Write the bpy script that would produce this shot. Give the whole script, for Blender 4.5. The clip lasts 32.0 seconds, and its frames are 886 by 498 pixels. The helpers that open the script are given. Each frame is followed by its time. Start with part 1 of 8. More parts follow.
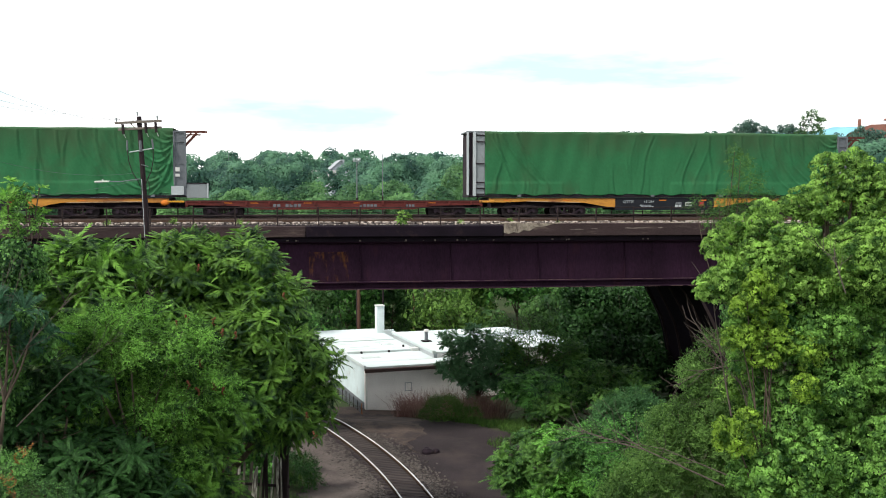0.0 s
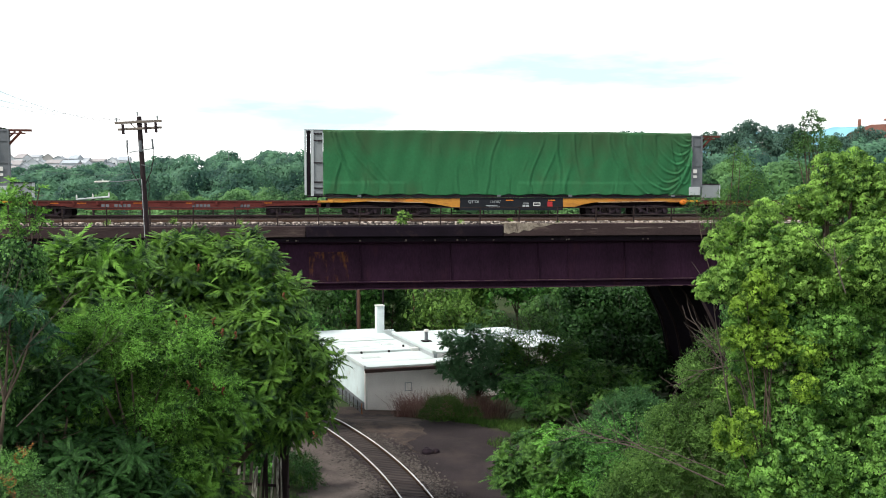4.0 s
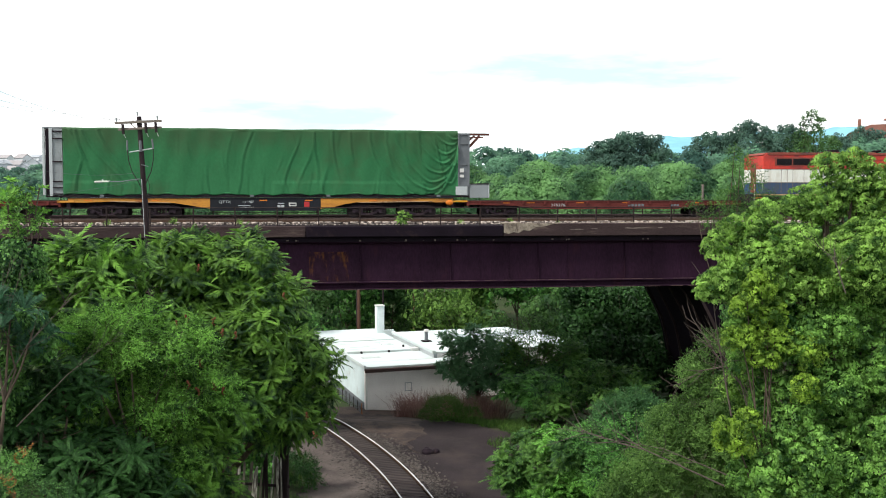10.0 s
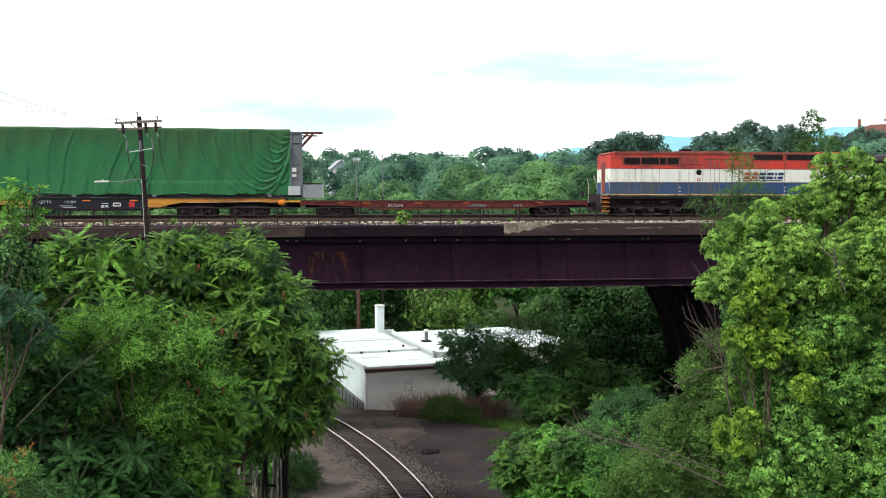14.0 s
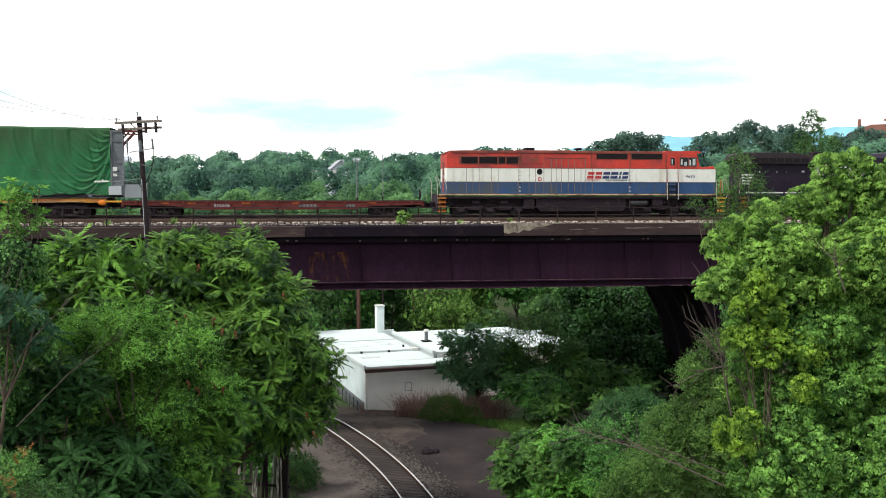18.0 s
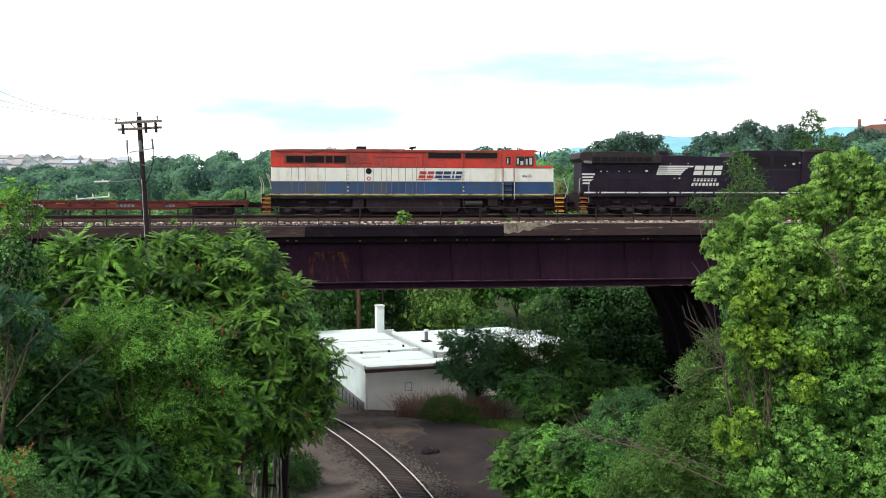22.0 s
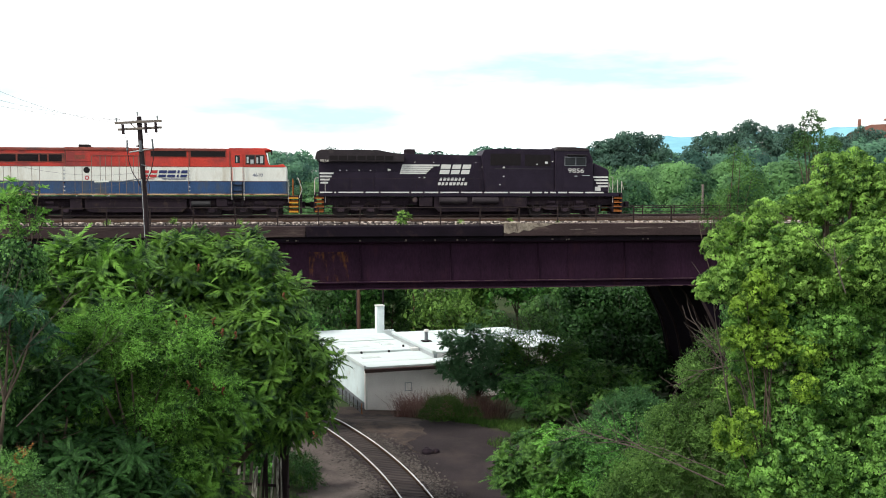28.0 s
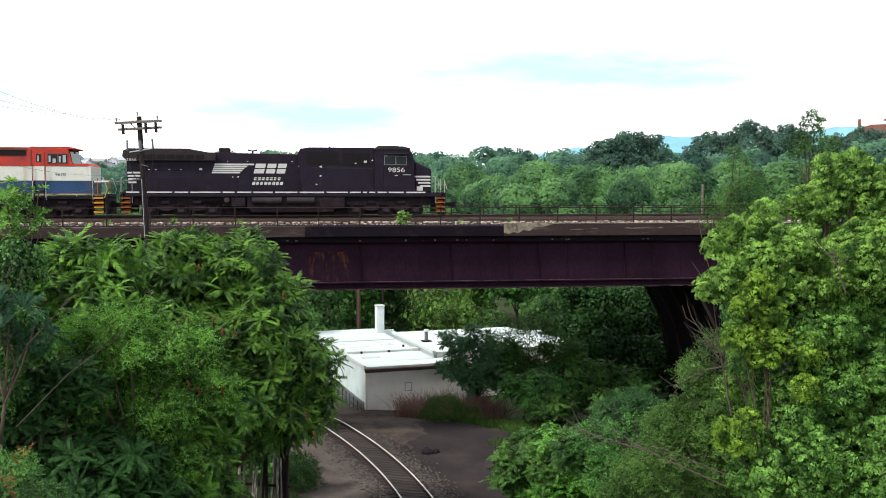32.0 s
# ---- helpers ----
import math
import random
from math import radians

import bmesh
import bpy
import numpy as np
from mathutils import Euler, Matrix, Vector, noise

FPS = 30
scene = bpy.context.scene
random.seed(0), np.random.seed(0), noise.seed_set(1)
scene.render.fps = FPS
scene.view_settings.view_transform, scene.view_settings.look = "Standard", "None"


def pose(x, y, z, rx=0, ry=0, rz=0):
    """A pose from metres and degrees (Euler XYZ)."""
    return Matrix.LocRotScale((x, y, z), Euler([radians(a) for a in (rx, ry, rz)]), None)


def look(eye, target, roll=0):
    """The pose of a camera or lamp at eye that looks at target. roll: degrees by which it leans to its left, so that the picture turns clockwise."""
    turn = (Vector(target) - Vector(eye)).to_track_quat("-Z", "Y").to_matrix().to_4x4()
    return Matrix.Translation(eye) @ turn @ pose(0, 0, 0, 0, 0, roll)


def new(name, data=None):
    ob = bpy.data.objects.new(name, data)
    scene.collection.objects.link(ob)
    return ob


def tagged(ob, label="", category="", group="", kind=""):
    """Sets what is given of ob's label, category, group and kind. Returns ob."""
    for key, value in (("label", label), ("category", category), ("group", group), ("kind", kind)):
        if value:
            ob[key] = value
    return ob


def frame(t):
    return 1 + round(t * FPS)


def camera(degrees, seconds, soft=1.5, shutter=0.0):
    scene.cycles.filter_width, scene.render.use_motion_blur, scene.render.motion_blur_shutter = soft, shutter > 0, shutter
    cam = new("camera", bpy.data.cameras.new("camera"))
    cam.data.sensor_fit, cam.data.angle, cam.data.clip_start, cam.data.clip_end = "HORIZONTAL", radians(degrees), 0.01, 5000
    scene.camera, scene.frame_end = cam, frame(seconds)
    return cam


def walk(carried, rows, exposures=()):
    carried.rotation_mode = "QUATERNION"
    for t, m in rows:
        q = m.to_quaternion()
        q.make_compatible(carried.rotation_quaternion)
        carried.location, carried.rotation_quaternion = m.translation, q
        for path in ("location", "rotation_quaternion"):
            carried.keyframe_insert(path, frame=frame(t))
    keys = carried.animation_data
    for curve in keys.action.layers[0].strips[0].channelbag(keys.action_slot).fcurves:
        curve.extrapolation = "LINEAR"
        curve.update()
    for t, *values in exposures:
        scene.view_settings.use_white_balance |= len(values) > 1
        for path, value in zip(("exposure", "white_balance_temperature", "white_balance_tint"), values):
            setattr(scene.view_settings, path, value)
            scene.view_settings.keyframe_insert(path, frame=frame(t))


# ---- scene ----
import itertools

# ---------------------------------------------------------------- camera
cam = camera(49.53, 32.0, soft=1.0)
EYE = pose(0, 0, 15.0, 86.936, 0, 0)
walk(cam, [(0.0, EYE), (32.0, EYE)], [(0.0, -0.03), (3.0, -0.03), (8.0, 0.0), (13.0, -0.02), (17.0, -0.12), (23.0, -0.12), (32.0, -0.10)])

# ---------------------------------------------------------------- world, sun, exposure
scene.view_settings.exposure = 0.0


def make_world():
    w = bpy.data.worlds.new("overcast_sky")
    scene.world = w
    w.use_nodes = True
    nt = w.node_tree
    nt.nodes.clear()
    N, L = nt.nodes.new, nt.links.new
    sky = N("ShaderNodeTexSky")
    sky.sky_type, sky.sun_disc = 'NISHITA', False
    sky.sun_elevation, sky.sun_rotation = radians(49), radians(237)
    blue = N("ShaderNodeBackground")
    L(sky.outputs[0], blue.inputs[0])
    blue.inputs[1].default_value = 0.15
    cloud = N("ShaderNodeBackground")
    cloud.inputs[1].default_value = 1.7
    tc = N("ShaderNodeTexCoord")
    mp = N("ShaderNodeMapping")
    mp.inputs["Scale"].default_value = (1.0, 1.0, 5.0)
    mp.inputs["Location"].default_value = (0.9, 0.3, 0.55)
    L(tc.outputs["Generated"], mp.inputs[0])
    no = N("ShaderNodeTexNoise")
    no.inputs["Scale"].default_value, no.inputs["Detail"].default_value = 2.6, 7
    no.inputs["Roughness"].default_value = 0.55
    L(mp.outputs[0], no.inputs["Vector"])
    ramp = N("ShaderNodeValToRGB")
    ramp.color_ramp.elements[0].position, ramp.color_ramp.elements[0].color = 0.34, (0.50, 0.65, 0.68, 1)
    ramp.color_ramp.elements[1].position, ramp.color_ramp.elements[1].color = 0.52, (1, 1, 1, 1)
    L(no.outputs[0], ramp.inputs[0])
    L(ramp.outputs[0], cloud.inputs[0])
    mix = N("ShaderNodeMixShader")
    mix.inputs[0].default_value = 0.93
    L(blue.outputs[0], mix.inputs[1])
    L(cloud.outputs[0], mix.inputs[2])
    out = N("ShaderNodeOutputWorld")
    L(mix.outputs[0], out.inputs[0])


make_world()
sun = bpy.data.lights.new("sun", 'SUN')
sun.energy, sun.angle, sun.color = 4.4, radians(9), (1.0, 0.95, 0.86)
sun_ob = new("sun", sun)
sun_ob.matrix_world = look((-56, -22, 75), (0, 14, 0))


# ---------------------------------------------------------------- materials
def mat(name, color, rough=0.7, var=0.25, scale=3.0, fine=30.0, bump=0.15, metal=0.0, stain=None, stain_at=0.6, stretch=(1, 1, 1), island=0.0, spec=0.15):
    """Painted or raw surface: two scales of tone, fine bump, and stains of another colour with a shape of their own."""
    m = bpy.data.materials.new(name)
    m.use_nodes = True
    nt = m.node_tree
    N, L = nt.nodes.new, nt.links.new
    b = nt.nodes["Principled BSDF"]
    b.inputs["Roughness"].default_value, b.inputs["Metallic"].default_value = rough, metal
    b.inputs["Specular IOR Level"].default_value = spec
    tc = N("ShaderNodeTexCoord")
    mp = N("ShaderNodeMapping")
    mp.inputs["Scale"].default_value = stretch
    L(tc.outputs["Object"], mp.inputs[0])
    n1, n2 = N("ShaderNodeTexNoise"), N("ShaderNodeTexNoise")
    n1.inputs["Scale"].default_value, n1.inputs["Detail"].default_value = scale, 5
    n2.inputs["Scale"].default_value, n2.inputs["Detail"].default_value = fine, 3
    L(mp.outputs[0], n1.inputs["Vector"])
    L(mp.outputs[0], n2.inputs["Vector"])
    add = N("ShaderNodeMath")
    add.operation = 'ADD'
    L(n1.outputs[0], add.inputs[0])
    L(n2.outputs[0], add.inputs[1])
    last = add.outputs[0]
    if island:
        geo = N("ShaderNodeObjectInfo") if island < 0 else N("ShaderNodeNewGeometry")
        ma = N("ShaderNodeMath")
        ma.operation = 'MULTIPLY_ADD'
        ma.inputs[1].default_value = abs(island)
        L(geo.outputs["Random" if island < 0 else "Random Per Island"], ma.inputs[0])
        L(last, ma.inputs[2])
        sb = N("ShaderNodeMath")
        sb.operation = 'SUBTRACT'
        sb.inputs[1].default_value = abs(island) / 2
        L(ma.outputs[0], sb.inputs[0])
        last = sb.outputs[0]
    mr = N("ShaderNodeMapRange")
    mr.inputs["From Min"].default_value, mr.inputs["From Max"].default_value = 0.6, 1.4
    mr.inputs["To Min"].default_value, mr.inputs["To Max"].default_value = 1 - var, 1 + var
    L(last, mr.inputs[0])
    mul = N("ShaderNodeMix")
    mul.data_type, mul.blend_type = 'RGBA', 'MULTIPLY'
    mul.inputs["Factor"].default_value = 1
    mul.inputs[6].default_value = (*color, 1)
    L(mr.outputs[0], mul.inputs[7])
    col = mul.outputs[2]
    if stain:
        n3 = N("ShaderNodeTexNoise")
        n3.inputs["Scale"].default_value, n3.inputs["Detail"].default_value = scale * 0.7, 8
        n3.inputs["Roughness"].default_value = 0.7
        L(mp.outputs[0], n3.inputs["Vector"])
        rp = N("ShaderNodeValToRGB")
        rp.color_ramp.elements[0].position, rp.color_ramp.elements[1].position = stain_at - 0.06, stain_at + 0.08
        L(n3.outputs[0], rp.inputs[0])
        mx = N("ShaderNodeMix")
        mx.data_type = 'RGBA'
        L(rp.outputs[0], mx.inputs["Factor"])
        L(col, mx.inputs[6])
        mx.inputs[7].default_value = (*stain, 1)
        col = mx.outputs[2]
    L(col, b.inputs["Base Color"])
    if bump:
        bp = N("ShaderNodeBump")
        bp.inputs["Strength"].default_value, bp.inputs["Distance"].default_value = bump, 0.02
        L(n2.outputs[0], bp.inputs["Height"])
        L(bp.outputs[0], b.inputs["Normal"])
    return m


def leaf_mat(name, dark, light, through_light=0.3, scale=0.5, patch=0.5):
    """Leaves: tone from leaf to leaf and from bough to bough, part of the light shines through."""
    m = bpy.data.materials.new(name)
    m.use_nodes = True
    nt = m.node_tree
    N, L = nt.nodes.new, nt.links.new
    b = nt.nodes["Principled BSDF"]
    b.inputs["Roughness"].default_value = 0.55
    b.inputs["Specular IOR Level"].default_value = 0.15
    geo, tc, no = N("ShaderNodeNewGeometry"), N("ShaderNodeTexCoord"), N("ShaderNodeTexNoise")
    no.inputs["Scale"].default_value, no.inputs["Detail"].default_value = scale, 3
    L(tc.outputs["Object"], no.inputs["Vector"])
    mr = N("ShaderNodeMapRange")
    mr.inputs["From Min"].default_value, mr.inputs["From Max"].default_value = 0.3, 0.7
    L(no.outputs[0], mr.inputs[0])
    av = N("ShaderNodeMix")
    av.inputs["Factor"].default_value = patch
    L(geo.outputs["Random Per Island"], av.inputs[2])
    L(mr.outputs[0], av.inputs[3])
    mx = N("ShaderNodeMix")
    mx.data_type = 'RGBA'
    st = N("ShaderNodeMapRange")
    st.inputs["From Min"].default_value, st.inputs["From Max"].default_value = 0.26, 0.82
    L(av.outputs[0], st.inputs[0])
    L(st.outputs[0], mx.inputs["Factor"])
    mx.inputs[6].default_value, mx.inputs[7].default_value = (dark[0] * 1.12, dark[1], dark[2] * 1.12, 1), (light[0] * 1.00, light[1], light[2] * 1.18, 1)
    L(mx.outputs[2], b.inputs["Base Color"])
    tr = N("ShaderNodeBsdfTranslucent")
    L(mx.outputs[2], tr.inputs[0])
    ms = N("ShaderNodeMixShader")
    ms.inputs[0].default_value = through_light
    L(b.outputs[0], ms.inputs[1])
    L(tr.outputs[0], ms.inputs[2])
    L(ms.outputs[0], nt.nodes["Material Output"].inputs[0])
    return m


M_SOIL = mat("soil_and_weeds", (0.0296, 0.0459, 0.0163), 0.95, 0.5, 0.5, 9, 0.6, stain=(0.0555, 0.0444, 0.0311), stain_at=0.6)
M_DIRT = mat("red_brown_dirt", (0.072, 0.053, 0.045), 0.95, 0.4, 0.9, 12, 0.7, stain=(0.034, 0.027, 0.027), stain_at=0.52)
M_CINDER = mat("cinder_gravel", (0.0262, 0.0200, 0.0220), 0.95, 0.45, 0.45, 14, 0.8, stain=(0.042, 0.032, 0.030), stain_at=0.56)
M_GRAVEL = mat("loose_gravel", (0.068, 0.058, 0.054), 0.95, 0.4, 4, 30, 0.3, island=1.0)
M_PALEGRAVEL = mat("pale_gravel", (0.085, 0.070, 0.064), 0.95, 0.45, 0.5, 16, 0.9, stain=(0.052, 0.041, 0.040), stain_at=0.54)
M_BED = mat("oil_dark_ballast", (0.024, 0.018, 0.021), 0.95, 0.5, 0.8, 14, 0.9, stain=(0.058, 0.047, 0.043), stain_at=0.60)
M_RAIL = mat("rail_steel_side", (0.0629, 0.037, 0.0259), 0.7, 0.3, 4, 40, 0.2)
M_RAILDULL = mat("rusty_rail_head", (0.0962, 0.0703, 0.0629), 0.6, 0.3, 3, 30, 0.1, 0.2)
M_RAILTOP = mat("rail_head", (0.703, 0.703, 0.725), 0.42, 0.08, 3, 30, 0.02, 0.4, spec=0.6)
M_TIE = mat("weathered_tie", (0.044, 0.036, 0.034), 0.9, 0.4, 4, 40, 0.5, island=-0.4)
M_STONE = mat("ballast_stone", (0.290, 0.245, 0.220), 0.9, 0.55, 6, 40, 0.4, island=1.5)
M_GIRDER = mat("rusted_girder_steel", (0.0200, 0.0078, 0.0178), 0.75, 0.45, 0.7, 12, 0.25, stain=(0.0330, 0.0115, 0.0190), stain_at=0.64, stretch=(1, 1, 0.35), spec=0.07)
M_GIRDER2 = mat("rust_patch_steel", (0.0205, 0.0082, 0.0165), 0.8, 0.5, 1.9, 14, 0.3, stain=(0.105, 0.040, 0.012), stain_at=0.57, stretch=(1.6, 1, 0.6), spec=0.07)
M_CONC = mat("stained_concrete", (0.038, 0.025, 0.026), 0.9, 0.4, 0.8, 14, 0.5, stain=(0.120, 0.092, 0.076), stain_at=0.61, stretch=(0.6, 1, 2.6))
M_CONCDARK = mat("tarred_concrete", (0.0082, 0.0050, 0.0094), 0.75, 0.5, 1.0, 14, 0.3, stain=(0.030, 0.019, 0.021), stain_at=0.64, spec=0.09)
M_SPALL = mat("spalled_concrete", (0.252, 0.215, 0.174), 0.95, 0.5, 3, 22, 0.8, stain=(0.0962, 0.074, 0.0629), stain_at=0.54)
M_FLANGE = mat("flaking_flange_edge", (0.0962, 0.0629, 0.0555), 0.85, 0.5, 3, 20, 0.3, stain=(0.222, 0.192, 0.178), stain_at=0.62)
M_SPALLOLD = mat("old_spalled_concrete", (0.148, 0.122, 0.107), 0.95, 0.4, 3, 22, 0.8)
# near-black base with thin paler streaks
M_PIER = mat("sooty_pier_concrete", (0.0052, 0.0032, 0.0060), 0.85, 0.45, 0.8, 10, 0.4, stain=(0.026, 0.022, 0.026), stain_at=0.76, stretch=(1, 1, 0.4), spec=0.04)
M_IRON = mat("dark_railing_iron", (0.0230, 0.0150, 0.0150), 0.75, 0.4, 6, 40, 0.2)
M_POLE = mat("creosoted_pole_wood", (0.0260, 0.0180, 0.0205), 0.9, 0.4, 3, 30, 0.4, stretch=(6, 6, 0.6))
M_GREYWOOD = mat("weathered_crossarm_wood", (0.148, 0.126, 0.111), 0.9, 0.35, 3, 30, 0.3)
M_WIRE = mat("wire", (0.10, 0.105, 0.115), 0.6, 0.1, 3, 20, 0)
M_ROOF = mat("white_roof_membrane", (0.500, 0.560, 0.565), 0.65, 0.08, 0.5, 8, 0.1, stain=(0.400, 0.425, 0.400), stain_at=0.60, stretch=(0.35, 1.5, 1))
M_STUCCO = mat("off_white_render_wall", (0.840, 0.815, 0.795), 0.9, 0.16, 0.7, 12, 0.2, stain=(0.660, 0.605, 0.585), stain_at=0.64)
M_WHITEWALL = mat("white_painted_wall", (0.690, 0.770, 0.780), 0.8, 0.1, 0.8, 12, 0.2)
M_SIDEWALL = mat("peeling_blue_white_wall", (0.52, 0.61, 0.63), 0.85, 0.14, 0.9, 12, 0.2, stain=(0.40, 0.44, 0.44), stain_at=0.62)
M_FASCIA = mat("brown_fascia", (0.104, 0.0703, 0.0666), 0.8, 0.25, 3, 20, 0.2)
M_GLASS = mat("dark_window_glass", (0.0148, 0.0178, 0.0207), 0.12, 0.1, 2, 10, 0)
M_BARK = mat("grey_brown_bark", (0.0814, 0.0629, 0.0481), 0.95, 0.4, 5, 30, 0.6, stretch=(2, 2, 0.5))
M_TWIG = mat("dead_grey_twig", (0.0851, 0.0681, 0.0607), 0.95, 0.3, 5, 30, 0.3)

LEAF_SUMAC = leaf_mat("sumac_leaf", (0.0108, 0.0365, 0.0120), (0.176, 0.375, 0.046), 0.35, 1.5, 0.8)
LEAF_FEATHER = leaf_mat("feathery_leaf", (0.0190, 0.0594, 0.0140), (0.238, 0.520, 0.070), 0.4, 0.9)
LEAF_SUMAC2 = leaf_mat("tree_of_heaven_leaf", (0.0130, 0.0420, 0.0140), (0.168, 0.335, 0.044), 0.35, 1.5, 0.8)
LEAF_BRIGHT = leaf_mat("yellow_green_leaf", (0.0310, 0.0910, 0.0160), (0.345, 0.585, 0.104), 0.42, 2.2, 0.82)
LEAF_YELLOW = leaf_mat("lime_leaf", (0.0320, 0.0880, 0.0120), (0.350, 0.560, 0.062), 0.42, 2.2, 0.82)
LEAF_GREY = leaf_mat("grey_green_leaf", (0.027, 0.072, 0.015), (0.152, 0.285, 0.058), 0.38, 1.0)
LEAF_LOW = leaf_mat("weed_leaf", (0.0144, 0.0562, 0.0169), (0.140, 0.360, 0.062), 0.35, 0.8)
# deep green, with the shade of bank hollows and bridge put in
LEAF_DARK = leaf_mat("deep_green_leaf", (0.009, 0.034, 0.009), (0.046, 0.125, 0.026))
LEAF_MID = leaf_mat("mid_green_leaf", (0.0129, 0.0468, 0.0158), (0.185, 0.403, 0.082), 0.35, 0.7)
# darker copy of the tree greens, shade included in the colour
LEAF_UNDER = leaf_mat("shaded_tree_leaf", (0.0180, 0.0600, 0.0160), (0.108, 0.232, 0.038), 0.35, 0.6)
LEAF_BLUE = leaf_mat("blue_green_leaf", (0.0497, 0.137, 0.058), (0.124, 0.265, 0.0995))
LEAF_SHRUB = leaf_mat("shrub_leaf", (0.022, 0.075, 0.022), (0.082, 0.195, 0.058), 0.3, 0.9)
LEAF_SCRUB = leaf_mat("scrub_leaf", (0.027, 0.086, 0.036), (0.155, 0.320, 0.094), 0.38, 0.28, 0.84)
# distance haze put into the leaf colours: paler, bluer, lower in contrast
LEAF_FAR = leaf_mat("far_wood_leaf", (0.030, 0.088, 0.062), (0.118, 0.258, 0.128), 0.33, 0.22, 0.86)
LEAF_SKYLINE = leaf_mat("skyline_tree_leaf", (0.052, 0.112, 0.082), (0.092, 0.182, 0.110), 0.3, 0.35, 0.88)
LEAF_FRESH = leaf_mat("fresh_green_leaf", (0.0220, 0.0760, 0.0160), (0.258, 0.505, 0.090), 0.4, 2.2, 0.82)
LEAF_TEAL = leaf_mat("teal_sumac_leaf", (0.014, 0.050, 0.022), (0.050, 0.135, 0.058), 0.3, 0.9)
LEAF_FERN = leaf_mat("lime_fern_leaf", (0.030, 0.110, 0.016), (0.200, 0.480, 0.070), 0.4, 0.8)
# one wood in two tones: its shade and sunlight set by leaf colour
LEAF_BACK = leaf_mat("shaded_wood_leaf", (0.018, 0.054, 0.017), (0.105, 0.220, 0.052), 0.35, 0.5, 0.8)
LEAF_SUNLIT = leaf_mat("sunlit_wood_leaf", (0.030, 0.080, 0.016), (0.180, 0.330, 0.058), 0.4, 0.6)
LEAF_RUST = leaf_mat("rust_brown_dead_leaf", (0.13, 0.055, 0.015), (0.32, 0.150, 0.032))
M_SEED = mat("dull_red_seed_head", (0.130, 0.046, 0.026), 0.9, 0.4, 8, 40, 0.4)
LEAF_DRY = leaf_mat("dry_weed", (0.150, 0.088, 0.070), (0.330, 0.215, 0.160))
LEAF_GRASS = leaf_mat("grass_blade", (0.026, 0.066, 0.011), (0.095, 0.180, 0.030))


# ---------------------------------------------------------------- mesh helpers
def obj(name, bm, material, smooth=False):
    me = bpy.data.meshes.new(name)
    bmesh.ops.recalc_face_normals(bm, faces=bm.faces)
    bm.to_mesh(me)
    bm.free()
    me.materials.append(material)
    if smooth:
        me.polygons.foreach_set("use_smooth", [True] * len(me.polygons))
    return new(name, me)


def part(name, bm, material, parent, label="", smooth=False):
    ob = obj(name, bm, material, smooth)
    ob.parent = parent
    if label:
        ob["label"] = label
    return ob


def empty(name, m, label, category, group="", kind=""):
    ob = new(name)
    ob.empty_display_size = 0.5
    ob.matrix_world = m
    return tagged(ob, label, category, group, kind)


def again(src, parent, m, name=None):
    """One more piece on the same mesh."""
    ob = new(name or src.name.split(".")[0], src.data)
    ob.parent = parent
    ob.matrix_basis = m
    for key in ("label",):
        if key in src:
            ob[key] = src[key]
    return ob


def box(bm, x0, x1, y0, y1, z0, z1, bevel=0.0):
    m = Matrix.LocRotScale(((x0 + x1) / 2, (y0 + y1) / 2, (z0 + z1) / 2), None, (abs(x1 - x0), abs(y1 - y0), abs(z1 - z0)))
    r = bmesh.ops.create_cube(bm, size=1, matrix=m)
    if bevel:
        es = list({e for v in r["verts"] for e in v.link_edges})
        bmesh.ops.bevel(bm, geom=es, offset=bevel, segments=1, affect='EDGES', profile=0.5)
    return bm


def B(*a, **k):
    return box(bmesh.new(), *a, **k)


def tube(bm, p, q, r0, r1=None, seg=8):
    p, q = Vector(p), Vector(q)
    r1 = r0 if r1 is None else r1
    d = q - p
    m = Matrix.Translation((p + q) / 2) @ d.to_track_quat('Z', 'Y').to_matrix().to_4x4()
    bmesh.ops.create_cone(bm, cap_ends=True, segments=seg, radius1=r0, radius2=r1, depth=d.length, matrix=m)
    return bm


def T(*a, **k):
    return tube(bmesh.new(), *a, **k)


def poly_tube(pts, r0, r1, seg=6):
    bm = bmesh.new()
    n = len(pts) - 1
    for i in range(n):
        tube(bm, pts[i], pts[i + 1], r0 + (r1 - r0) * i / n, r0 + (r1 - r0) * (i + 1) / n, seg)
    return bm


def prism(bm, outline, y0, y1, bevel=0.0):
    """An outline in x and z, drawn out from y0 to y1."""
    a = [bm.verts.new((x, y0, z)) for x, z in outline]
    b = [bm.verts.new((x, y1, z)) for x, z in outline]
    n = len(outline)
    bm.faces.new(a)
    bm.faces.new(b[::-1])
    for i in range(n):
        bm.faces.new((a[i], b[i], b[(i + 1) % n], a[(i + 1) % n]))
    if bevel:
        bmesh.ops.bevel(bm, geom=list(bm.edges), offset=bevel, segments=1, affect='EDGES', profile=0.5)
    return bm


def slab(outline, z0, z1):
    """An outline in x and y, drawn up from z0 to z1."""
    bm = prism(bmesh.new(), outline, -z0, -z1)
    bm.transform(Matrix(((1, 0, 0, 0), (0, 0, 1, 0), (0, -1, 0, 0), (0, 0, 0, 1))))
    return bm


def PR(*a, **k):
    return prism(bmesh.new(), *a, **k)


